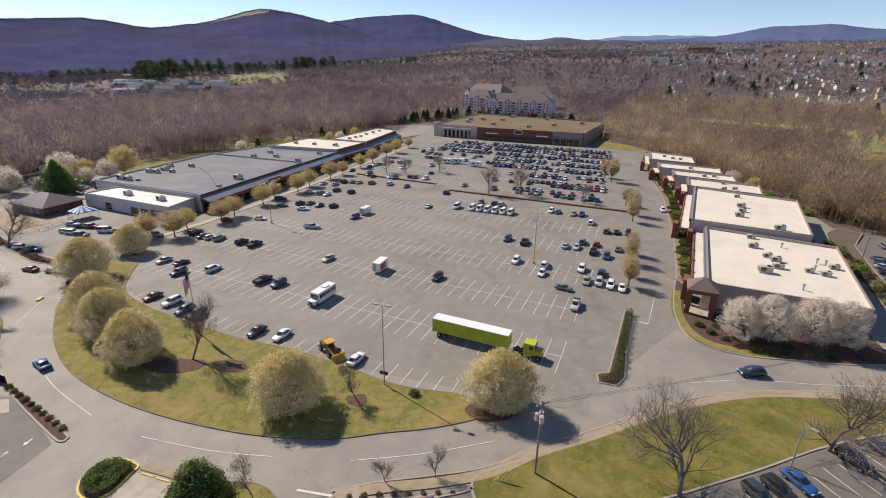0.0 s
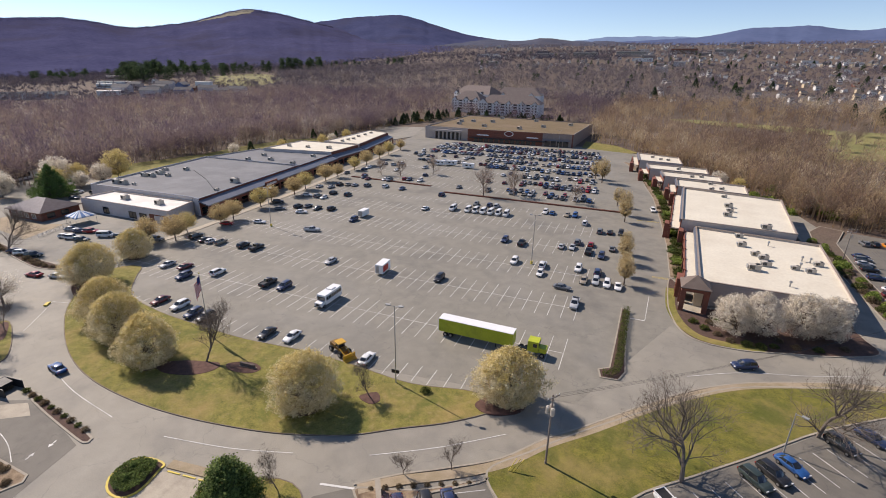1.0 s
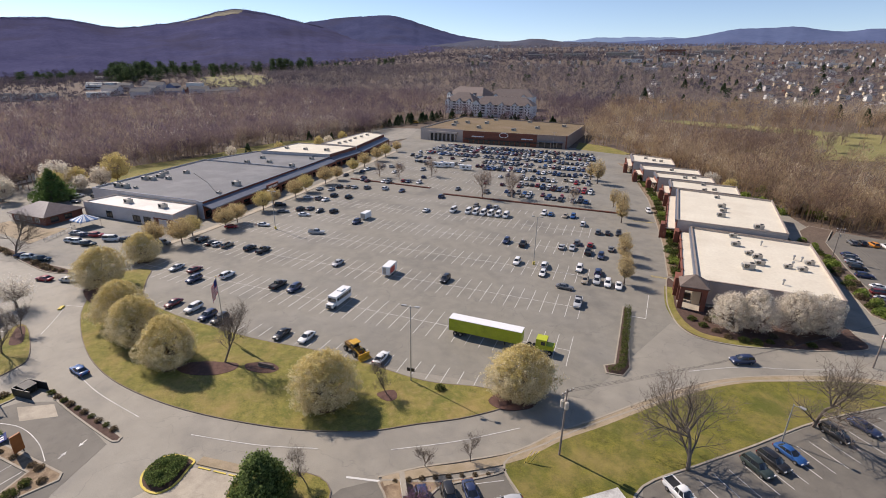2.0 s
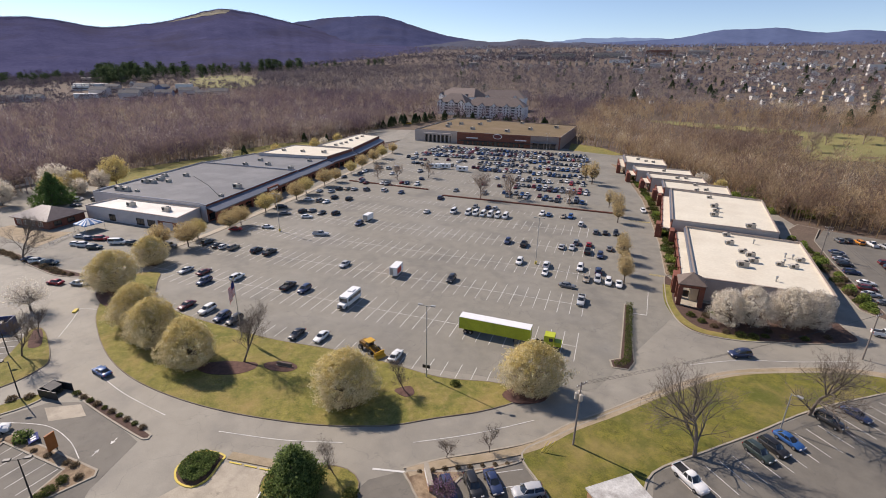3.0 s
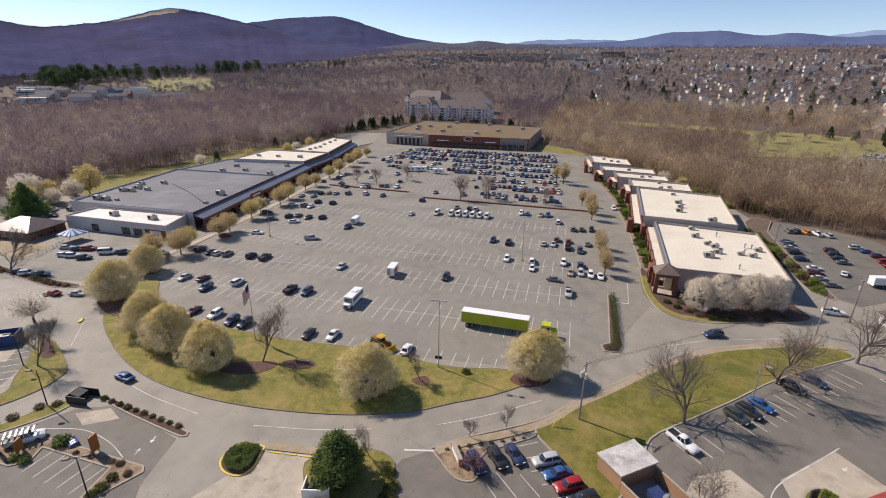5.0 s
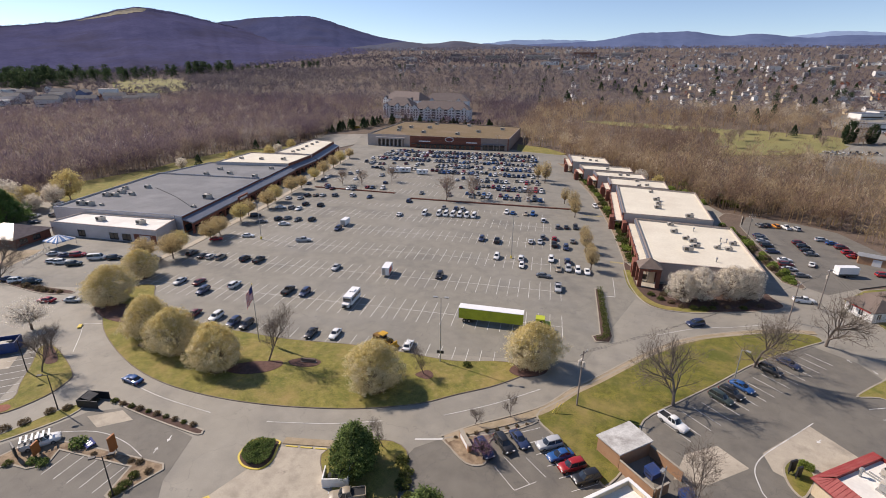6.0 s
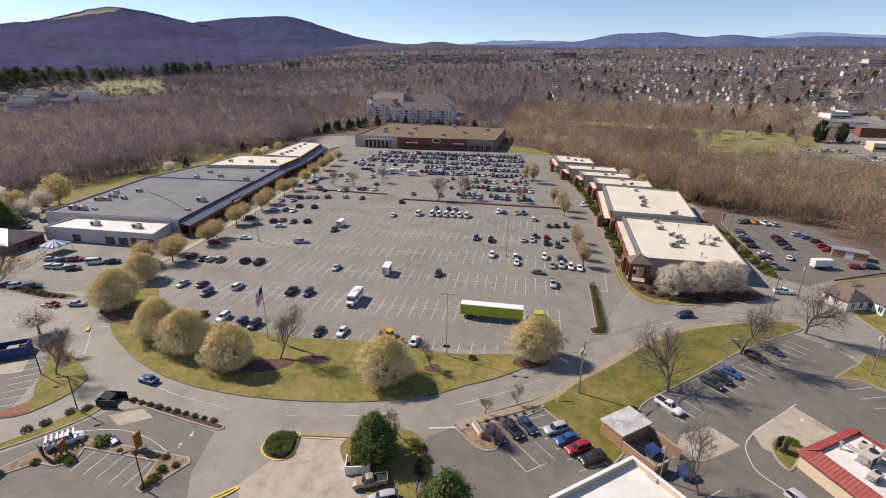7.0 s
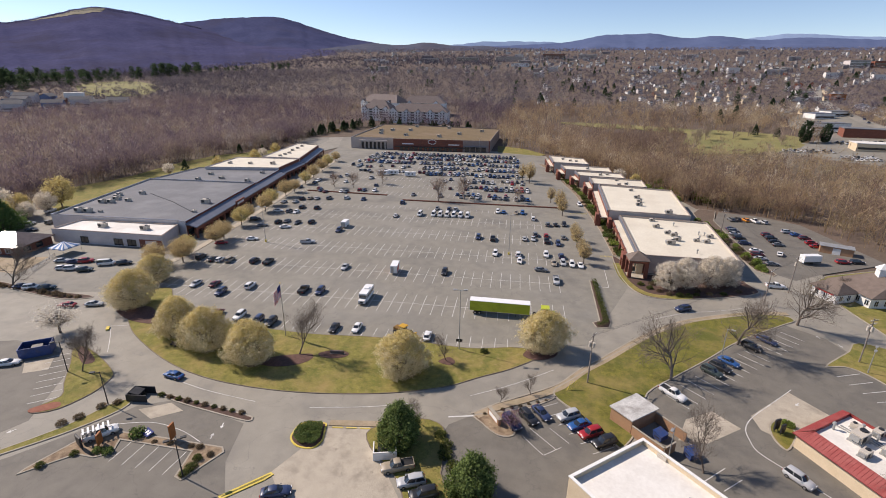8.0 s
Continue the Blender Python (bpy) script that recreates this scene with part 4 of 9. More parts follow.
# the tower at the south-west corner of the first shop
ob = thing("corner_tower", "square brick corner tower with a brown hipped roof", "tower")
TOWER = [(43.6, 57.8), (48.6, 58.4), (48.2, 63.2), (43.2, 62.6)]
for x, y in TOWER:
    bm = bmesh.new()
    box(bm, x - 0.55, x + 0.55, y - 0.55, y + 0.55, -0.1, 5.2)
    part("pier", bm, BRICK, ob)
bm = bmesh.new()
ring(bm, inset(TOWER, -0.55), 1.0, 5.2, 6.2)
part("lintel", bm, BRICK, ob)
bm = bmesh.new()
prism(bm, inset(TOWER, -0.4), 0.05, 0.16)
part("floor_slab", bm, CONCRETE, ob)
bm = bmesh.new()
prism(bm, [(46.2, 61.4), (48, 61.6), (47.9, 63), (46, 62.9)], 0.16, 5.2)
part("inner_wall", bm, CREAM_WALL, ob)
hip_roof("roof", TOWER, 6.2, 2.4, SHINGLE, ob, 0.8)
for x, y, s in ((56.7, 109, 0.9), (57, 99.8, 1.0), (60.1, 92.8, 0.9), (61.9, 90.3, 1.0), (62.1, 84.9, 1.0), (59, 79.9, 1.25), (68.7, 85.9, 0.8), (72, 85.3, 0.9), (74.6, 92, 0.9)):
    rooftop_unit(x, y, 5.6, 10, s)
for x, y in ((71.1, 94.1), (72.9, 93.6), (66, 72), (70, 88), (64, 104)):
    vent(x, y, 5.6, 1.6)
for x, y, s in ((53, 158.6, 0.8), (54.2, 142.6, 1.1), (54.5, 135.9, 0.9), (53.6, 128.3, 1.1), (64.3, 117.8, 1.2)):
    rooftop_unit(x, y, 7.1, 5, s)
for x, y in ((48.1, 185.5), (52.4, 176.3), (48.5, 173.6), (40, 199), (44, 201), (33, 217), (22, 245), (17, 250), (26, 244)):
    rooftop_unit(x, y, 6.6, 5, 0.8)

# the long stores on the west side
ob, poly = flat_building("store_annex", "grey-walled store annex with a white flat roof", [(-166, 32.8), (-120, 37.6), (-125, 51), (-166, 45.4)], 4.8, [GREY_WALL, GREY_WALL, GREY_WALL, GREY_WALL], WHITE_ROOF, COPING, 0.3)
i0 = 0
for a, b in ((12, 15), (26, 29.5), (31.5, 35)):
    window(ob, poly, i0, a, b, 0.4, 2.8, DARK_METAL)
on_wall(ob, poly, i0, "brick_panel", [(36.5, 45.9)], -0.1, 3.2, BRICK)
on_wall(ob, poly, i0, "garage_door", [(39, 43.5)], 0, 2.8, GREY_WALL, 0.12)
rooftop_unit(-132.3, 42.6, 4.8, 5, 1.3), rooftop_unit(-150, 40.6, 4.8, 5, 1.3)
ob, poly = flat_building("grocery_store", "long brick store with a grey flat roof", [(-180, 44), (-125.6, 51.4), (-121.2, 50.6), (-138.5, 120.8), (-198.5, 112.6)], 6.1, [GREY_WALL, GREY_WALL, BRICK, GREY_WALL, GREY_WALL], GREY_ROOF, BLUE_METAL, 0.5)
ob2, poly2 = flat_building("middle_store", "store with a grey flat roof and brick front", [(-198.4, 113.2), (-138.6, 121.2), (-147.6, 156.6), (-198, 149.4)], 5.9, [GREY_WALL, BRICK, GREY_WALL, GREY_WALL], GREY_ROOF, BLUE_METAL, 0.4)
ob3, poly3 = flat_building("cream_store", "store with a cream flat roof", [(-191, 146.4), (-148, 157.2), (-153.4, 190), (-196, 184)], 7.2, [GREY_WALL, BRICK, GREY_WALL, GREY_WALL], MEMBRANE, COPING, 0.35)
ob4, poly4 = flat_building("cream_store", "store with a cream flat roof and many roof units", [(-181, 189), (-153.6, 191), (-172.6, 252), (-193, 256)], 7.4, [GREY_WALL, BRICK, GREY_WALL, GREY_WALL], MEMBRANE, COPING, 0.35)


def arcade(ob, p, q, z, depth=4.0, bays=8, sign=True):
    """A covered walk along a store front: metal-clad canopy, fascia, brick piers and glazing."""
    m, n = edge(p, q)
    bm = bmesh.new()
    vs = [bm.verts.new(m @ Vector(c)) for c in ((0, 0, z + 0.3), (n, 0, z + 0.3), (n, -depth, z - 1.1), (0, -depth, z - 1.1), (0, 0, z - 0.2), (n, 0, z - 0.2), (n, -depth, z - 1.5), (0, -depth, z - 1.5))]
    for f in ((3, 2, 1, 0), (4, 5, 6, 7), (7, 6, 2, 3), (0, 4, 7, 3), (5, 1, 2, 6)):
        bm.faces.new([vs[k] for k in f])
    part("canopy", bm, BLUE_METAL, ob, "blue-grey metal canopy")
    bm = bmesh.new()
    box(bm, 0, n, -depth - 0.05, -depth + 0.3, z - 2.5, z - 1.52, m)
    part("fascia", bm, BRICK, ob)
    for k in range(bays + 1):
        s = 0.5 + (n - 1) * k / bays
        bm = bmesh.new()
        box(bm, s - 0.45, s + 0.45, -depth - 0.12, -depth + 0.5, -0.1, z - 2.5, m)
        part("pier", bm, BRICK, ob)
    for k in range(bays):
        a, b = 0.5 + (n - 1) * (k + 0.15) / bays, 0.5 + (n - 1) * (k + 0.85) / bays
        bm = bmesh.new()
        box(bm, a, b, -0.1, 0.02, 0.3, 2.9, m)
        part("shop_window", bm, GLASS, ob)


arcade(ob, poly[2], poly[3], 5.6, 4.2, 12)
m, n = edge(poly[2], poly[3])
bm = bmesh.new()
box(bm, n * 0.5, n * 0.5 + 9, -4.9, -4.3, 3.2, 5.6, m)
part("sign_panel", bm, BRICK, ob)
for k in range(7):
    bm = bmesh.new()
    box(bm, n * 0.5 + 0.8 + 1.05 * k, n * 0.5 + 1.55 + 1.05 * k, -4.98, -4.9, 4.0, 4.9, m)
    part("sign_bar", bm, WHITE_PAINT, ob)
arcade(ob2, poly2[1], poly2[2], 5.4, 4.2, 6)
arcade(ob3, poly3[1], poly3[2], 5.6, 4.0, 5)
arcade(ob4, poly4[1], poly4[2], 5.6, 4.0, 9)
for x, y, z, s in ((-134.4, 78.4, 6.1, 1.5), (-128.8, 64.5, 6.1, 0.7), (-130, 66, 6.1, 0.5), (-175.1, 84.3, 6.1, 1.1), (-178.3, 65.8, 6.1, 1.2), (-174.6, 67, 6.1, 1.2), (-182.9, 79, 6.1, 1), (-170, 71.4, 6.1, 1), (-177, 72, 6.1, 1.2), (-180, 75, 6.1, 1.1), (-174.2, 51.5, 6.1, 1.4), (-170, 52, 6.1, 1.3),
                   (-165.4, 53.4, 6.1, 0.7), (-177, 134, 5.9, 1.1), (-173.8, 120, 5.9, 1.1), (-163.8, 126.3, 5.9, 1.1), (-146, 124.5, 5.9, 1.1), (-152, 146.6, 5.9, 1), (-185.3, 162, 7.2, 1), (-172.7, 164.8, 7.2, 1), (-159.1, 168.5, 7.2, 1.2), (-171.3, 196.2, 7.4, 0.9), (-172, 203.3, 7.4, 0.9),
                   (-172.3, 209.3, 7.4, 0.9), (-176.7, 220.9, 7.4, 0.9), (-178.9, 231.6, 7.4, 0.9), (-181.6, 242.6, 7.4, 0.9)):
    rooftop_unit(x, y, z, 8, s)
bm = bmesh.new()
band(bm, [(-129, 64), (-150, 76), (-172, 86)], 0.25, 6.1, 6.3)
tagged(part("roof_duct", bm, DARK_METAL, None), "long dark duct across the grey roof", "duct")

# the brick pavilion with its hipped roof, and the tent beside it
PAV = [(-179.4, 15), (-162, 17.4), (-164.4, 31), (-182, 28.4)]
ob, poly = flat_building("brick_pavilion", "brick building with a brown hipped roof", PAV, 3.0, BRICK, SHINGLE, COPING, 0.1)
hip_roof("hip_roof", PAV, 3.3, 3.3, GLOSS_SHINGLE, ob, 0.9, 0.25)
for a in (1.5, 5, 8.5, 12.5):
    window(ob, poly, 0, a, a + 2, 0.8, 2.4)
for a in (2, 7):
    window(ob, poly, 1, a, a + 2.6, 0.8, 2.4, DARK_METAL)
ob = thing("striped_tent", "blue and white striped marquee tent", "tent")
bm = bmesh.new()
c, n = (-149.4, 24), 24
top = bm.verts.new((*c, 4.6))
rim = [bm.verts.new((c[0] + 4.2 * max(-0.8, min(0.8, 1.25 * math.cos(2 * math.pi * k / n))), c[1] + 4.2 * max(-0.8, min(0.8, 1.25 * math.sin(2 * math.pi * k / n))), 2.9)) for k in range(n)]
hem = [bm.verts.new((v.co.x, v.co.y, 2.5)) for v in rim]
for k in range(n):
    f = bm.faces.new((rim[k], rim[(k + 1) % n], top))
    g = bm.faces.new((hem[k], hem[(k + 1) % n], rim[(k + 1) % n], rim[k]))
    f.material_index = g.material_index = k % 2
part("canopy", bm, [CLOTH_WHITE, CLOTH_BLUE], ob)
for sx in (-1, 1):
    for sy in (-1, 1):
        bm = bmesh.new()
        cyl(bm, c[0] + 3.3 * sx, c[1] + 3.3 * sy, 0, 2.6, 0.06, n=8)
        part("tent_pole", bm, GALV, ob)

# railing and pale ground before the pavilion
sheet("concrete_apron", [(-180, 6), (-146, 5), (-152, 20), (-161, 16), (-180, 14)], 0.03, VERGE, "bare tan ground before the brick pavilion", "ground")
ob = thing("railing", "grey metal railing beside the brick pavilion", "railing")
for k in range(9):
    x, y = -143.8 - 0.84 * k, 8.1 + 1.6 * k
    bm = bmesh.new()
    cyl(bm, x, y, 0, 1.15, 0.06, n=6)
    part("post", bm, GALV, ob)
for z in (0.45, 0.8, 1.12):
    bm = bmesh.new()
    rod(bm, (-143.8, 8.1, z), (-150.5, 20.9, z), 0.05)
    part("rail", bm, GALV, ob)

# the big store at the head of the lot
BIG = [(-165, 296), (-127, 300), (-126.4, 296.5), (-44.2, 308), (-51, 408), (-180, 414)]
ob, poly = flat_building("big_store", "large brick supermarket with a tan gravel roof", BIG, 8.9, [STUCCO, STUCCO, BRICK, DULL_WALL, DULL_WALL, STUCCO], GRAVEL_ROOF, COPING, 0.7)
on_wall(ob, poly, 2, "brick_band", [(4, 60)], -0.1, 7.2, BRICK, 0.5)
on_wall(ob, poly, 2, "plain_panel", [(60.2, 82)], -0.1, 9.4, DULL_WALL, 0.3)
on_wall(ob, poly, 2, "shop_window", [(62 + 4.6 * k, 66 + 4.6 * k) for k in range(4)], 0.2, 4.2, GLASS, 0.36)
on_wall(ob, poly, 2, "canopy", [(61, 81)], 4.4, 5.0, BLUE_METAL, 1.8)
on_wall(ob, poly, 2, "entrance_roof", [(2, 62)], 3.0, 3.5, DARK_METAL, 2.4)
on_wall(ob, poly, 2, "shop_window", [(6 + 4.2 * k, 9 + 4.2 * k) for k in range(12)], 0.2, 2.8, GLASS, 0.6)
m, n = edge(poly[2], poly[3])
bm = bmesh.new()
cyl(bm, 0, 0, 0, 0.3, 3.6, n=28, m=m @ pose(34, -0.5, 7.6, 90, 0, 0) @ Matrix.Diagonal((1, 0.55, 1, 1)))
part("oval_sign", bm, WHITE_PAINT, ob, "plain oval sign")
bm = bmesh.new()
cyl(bm, 0, 0, 0, 0.36, 3.1, n=28, m=m @ pose(34, -0.5, 7.6, 90, 0, 0) @ Matrix.Diagonal((1, 0.5, 1, 1)))
part("oval_sign_face", bm, CAR["maroon"], ob)
on_wall(ob, poly, 2, "sign_bar", [(8, 18), (48, 57)], 5.2, 6.0, WHITE_PAINT, 0.58)
for k in range(7):
    on_wall(ob, poly, 0, "column", [(9 + 3.6 * k, 9.9 + 3.6 * k)], -0.1, 6.2, STUCCO, 2.2)
on_wall(ob, poly, 0, "portico_beam", [(8, 33)], 6.2, 7.6, STUCCO, 2.4)
on_wall(ob, poly, 0, "glazing", [(9, 32)], 0.1, 5.8, GLASS, 0.1)
for x, y in ((-157.9, 350.7), (-149.1, 358), (-123.9, 324.9), (-132.1, 363.3), (-137, 399.5), (-92.4, 324.3), (-101.6, 397.4), (-63.7, 378.2), (-150, 330), (-80, 350)):
    rooftop_unit(x, y, 8.9, 10, 1.6)

# flats behind it
def apartment_block(ob, x, y, w, d, z, storeys, turn, roof_h, bays, west_bays=0):
    """A block of flats: hipped shingle roof, white bays under gables, dark slabs for shaded balcony openings between
    them.
    """
    m = pose(x, y, z, 0, 0, turn)
    h = 3.0 * storeys
    bm = bmesh.new()
    box(bm, -w / 2, w / 2, -d / 2, d / 2, -6, h, m)
    part("wall", bm, FLAT_WALL, ob)
    bm = bmesh.new()
    e = [bm.verts.new(m @ Vector(c)) for c in ((-w / 2 - 0.8, -d / 2 - 0.8, h), (w / 2 + 0.8, -d / 2 - 0.8, h), (w / 2 + 0.8, d / 2 + 0.8, h), (-w / 2 - 0.8, d / 2 + 0.8, h), (-w / 2 + d * 0.45, 0, h + roof_h), (w / 2 - d * 0.45, 0, h + roof_h))]
    for f in ((0, 1, 5, 4), (1, 2, 5), (2, 3, 4, 5), (3, 0, 4), (3, 2, 1, 0)):
        bm.faces.new([e[k] for k in f])
    part("roof", bm, DARK_SHINGLE, ob)
    fronts = [(m @ pose(a * w, -d / 2, 0), wide) for a, wide in bays] + [(m @ pose(-w / 2, a * d, 0, 0, 0, -90), 6.5) for a in ((-0.25, 0.25) if west_bays else ())]
    for f, wide in fronts:
        g, top = wide / 2, wide * 0.42
        bm = bmesh.new()
        box(bm, -g, g, -1.8, 0.1, -6, h - 0.2, f)
        vs = [bm.verts.new(f @ Vector(p)) for p in ((-g, -1.8, h - 0.2), (g, -1.8, h - 0.2), (0, -1.8, h + top))]
        bm.faces.new(vs)
        bay = part("bay", bm, FLAT_WALL, ob)
        bm = bmesh.new()
        r = [bm.verts.new(f @ Vector(p)) for p in ((-g - 0.5, -2.3, h - 0.5), (0, -2.3, h + top + 0.2), (g + 0.5, -2.3, h - 0.5), (-g - 0.5, 6, h - 0.5), (0, 6, h + top + 0.2), (g + 0.5, 6, h - 0.5))]
        bm.faces.new((r[0], r[1], r[4], r[3])), bm.faces.new((r[1], r[2], r[5], r[4]))
        part("gable_roof", bm, DARK_SHINGLE, bay)
        for k in range(storeys):
            for sx in ((-1, 1) if wide < 9 else (-1, 0, 1)):
                bm = bmesh.new()
                box(bm, sx * g * 0.55 - 0.65, sx * g * 0.55 + 0.65, -1.9, -1.75, 0.8 + 3 * k, 2.4 + 3 * k, f)
                part("pane", bm, GLASS, bay)
    ends = sorted(a * w for a, wide in bays)
    for p, q in zip(ends, ends[1:]):
        mid = (p + q) / 2
        for k in range(storeys):
            # dark glass slab on the wall stands in for an open balcony's shade
            bm = bmesh.new()
            box(bm, mid - 2.0, mid + 2.0, -d / 2 - 0.12, -d / 2 + 0.05, 0.3 + 3 * k, 2.6 + 3 * k, m)
            rec = part("balcony_shade_slab", bm, GLASS, ob)
            bm = bmesh.new()
            box(bm, mid - 2.2, mid + 2.2, -d / 2 - 1.3, -d / 2 - 0.13, 0.0 + 3 * k, 0.25 + 3 * k, m)
            box(bm, mid - 2.2, mid + 2.2, -d / 2 - 1.3, -d / 2 - 1.2, 0.25 + 3 * k, 1.1 + 3 * k, m)
            part("balcony", bm, FLAT_WALL, rec)


for x, y, w, d, st, tn, rh, up, bays in ((-164, 496, 72, 25, 4, 6, 9, 1.0, ((-0.43, 11), (-0.2, 6.5), (0.0, 6.5), (0.21, 6.5), (0.42, 6.5))), (-221, 504, 38, 26, 4, 0, 10, 2.0, ((-0.38, 7), (0.02, 7), (0.36, 7))),
                                         (-232, 552, 70, 26, 4, -24, 10, 4.5, ((-0.4, 8), (-0.1, 7), (0.3, 7))), (-178, 560, 60, 26, 4, 8, 9, 4.0, ((-0.3, 7), (0.3, 7)))):
    ob = thing("apartment_building", "white apartment block with gabled bays and grey-brown roofs", "building", "apartment blocks")
    apartment_block(ob, x, y, w, d, lie(x, y) + up, st, tn, rh, bays, x < -210)


# ---- plants ----
def quads_mesh(name, centres, sizes, material, rng, flat=0.0):
    """Many small leaves, each a small triangle turned at random."""
    n = len(centres)
    a = rng.normal(size=(n, 3))
    a[:, 2] *= 1 - flat
    a /= np.linalg.norm(a, axis=1)[:, None]
    b = np.cross(a, rng.normal(size=(n, 3)))
    b /= np.linalg.norm(b, axis=1)[:, None] + 1e-9
    a, b = a * sizes[:, None], b * sizes[:, None] * 0.8
    v = np.stack([centres - a - b, centres + a - b, centres + b * 1.3], 1).reshape(-1, 3)
    me = bpy.data.meshes.new(name)
    me.from_pydata(v.tolist(), [], np.arange(3 * n).reshape(-1, 3).tolist())
    me.materials.append(material)
    return me


def tubes_mesh(name, segs, material, sides=4):
    """Tapered bars: rows of start, end, radius at each."""
    s = np.array([(*p, *q, r0, r1) for p, q, r0, r1 in segs], float)
    p, q = s[:, :3], s[:, 3:6]
    d = q - p
    d /= np.linalg.norm(d, axis=1)[:, None] + 1e-9
    side = np.cross(d, np.where(np.abs(d[:, 2:3]) > 0.9, [[1.0, 0, 0]], [[0, 0, 1.0]]))
    side /= np.linalg.norm(side, axis=1)[:, None] + 1e-9
    up = np.cross(d, side)
    rows = []
    for e, r in ((p, s[:, 6]), (q, s[:, 7])):
        for k in range(sides):
            t = 2 * math.pi * k / sides
            rows.append(e + (side * math.cos(t) + up * math.sin(t)) * r[:, None])
    v = np.stack(rows, 1).reshape(-1, 3)
    base = np.arange(len(s))[:, None] * 2 * sides
    f = np.concatenate([base + np.array([k, (k + 1) % sides, sides + (k + 1) % sides, sides + k]) for k in range(sides)], 0)
    me = bpy.data.meshes.new(name)
    me.from_pydata(v.tolist(), [], f.tolist())
    me.materials.append(material)
    return me


def branches(rng, height, spread, levels, trunk=0.2, upright=0.5, kids=(4, 4, 3, 3), clear=0.25, shrink=0.62):
    """A bare branching frame: trunk segments and limb segments."""
    stem, limbs, tips = [], [], []

    def grow(p, d, length, r, level):
        steps = 3 if level < 3 else 2
        pts = [p]
        for i in range(steps):
            d = (d + Vector(rng.normal(size=3)) * 0.13 + Vector((0, 0, 0.05 * upright))).normalized()
            p = p + d * length / steps
            pts.append(p)
        for i, (a, b) in enumerate(zip(pts, pts[1:])):
            (stem if level == 0 else limbs).append((a, b, r * (1 - 0.55 * i / steps), r * (1 - 0.55 * (i + 1) / steps)))
        if level >= levels:
            tips.append(p)
            return
        n = kids[min(level, len(kids) - 1)] + int(rng.integers(0, 2))
        for k in range(n):
            s = 1 if k == 0 else rng.uniform(clear if level == 0 else 0.25, 1)
            j = min(int(s * steps), steps - 1)
            base = pts[j].lerp(pts[j + 1], min(1, s * steps - j))
            t = 2 * math.pi * (k / n + rng.uniform(-0.12, 0.12))
            side = d.orthogonal().normalized()
            side = Matrix.Rotation(t, 3, d) @ side
            lean = spread * rng.uniform(0.6, 1.2) * (0.35 if k == 0 else 1)
            nd = (d * math.cos(lean) + side * math.sin(lean) + Vector((0, 0, 0.22 * upright))).normalized()
            grow(base, nd, length * shrink * rng.uniform(0.8, 1.15), r * 0.5, level + 1)

    grow(Vector((0, 0, 0)), Vector((0, 0, 1)), height * 0.5, trunk, 0)
    top = max(t.z for t in tips)
    k = height / top
    sc = lambda rows: [(a * k, b * k, r0, r1) for a, b, r0, r1 in rows]
    return sc(stem), sc(limbs), [t * k for t in tips]


def leafy_kind(seed, height, r, z0, leaves, size, leaf_mat, bark=BARK, trunk=0.22, clumps=80, rays=220, top_mat=None, tight=1.0):
    """Trunk, rising limbs and a crown of small leaves or blossoms strung along the limbs."""
    rng = np.random.default_rng(seed)
    fork = np.array([0, 0, max(1.3, z0 * 0.8)])
    d = rng.normal(size=(rays, 3))
    d[:, 2] = np.abs(d[:, 2]) * 0.9 - 0.22
    d /= np.linalg.norm(d, axis=1)[:, None]
    mid = np.array([0, 0, (z0 + height) / 2])
    half = np.array([r, r, (height - z0) / 2])
    bump = np.array([1 + 0.13 * noise.noise((a * 2.2, b * 2.2, c * 2.2 + seed)) for a, b, c in d]) * rng.uniform(0.86, 1.05, rays)
    e = rng.normal(size=(rays, 3))
    e /= np.linalg.norm(e, axis=1)[:, None]
    ends = mid + e * half * bump[:, None]
    ends[:, :2] *= np.interp(ends[:, 2], [z0, z0 + 0.3 * (height - z0), height], [0.88, 1.03, 0.85])[:, None]
    limbs = []
    for q in ends[: rays // 2]:
        q = fork + (q - fork) * 0.86
        bend = fork + (q - fork) * 0.5 + np.array([0, 0, 0.06 * height])
        limbs += [(fork, bend, 0.07, 0.04), (bend, q, 0.04, 0.012)]
    which = rng.integers(0, rays, leaves)
    t = rng.uniform(0.3, 1.03, leaves) ** (0.6 * tight ** 3)
    p = fork + (ends[which] - fork) * t[:, None]
    p[:, 2] += 0.24 * height * t * (1 - t)
    p += rng.normal(size=(leaves, 3)) * (0.045 * r + 0.05 * r * t[:, None]) * tight ** 0.8
    stem = [((0, 0, 0), tuple(fork), trunk, trunk * 0.8), (tuple(fork), (0.1, 0, height * 0.75), trunk * 0.7, 0.04)]
    wood = (tubes_mesh("trunk", stem, bark, 7), tubes_mesh("branchwork", limbs, bark, 3))
    sizes = rng.uniform(0.5, 1.2, leaves) * size
    if top_mat is None:
        return wood + (quads_mesh("crown", p, sizes, leaf_mat, rng),)
    high = (p[:, 2] - z0) / (height - z0) + rng.normal(size=leaves) * 0.13 > 0.62
    return wood + (quads_mesh("blossom", p[~high], sizes[~high], leaf_mat, rng), quads_mesh("crown", p[high], sizes[high], top_mat, rng))


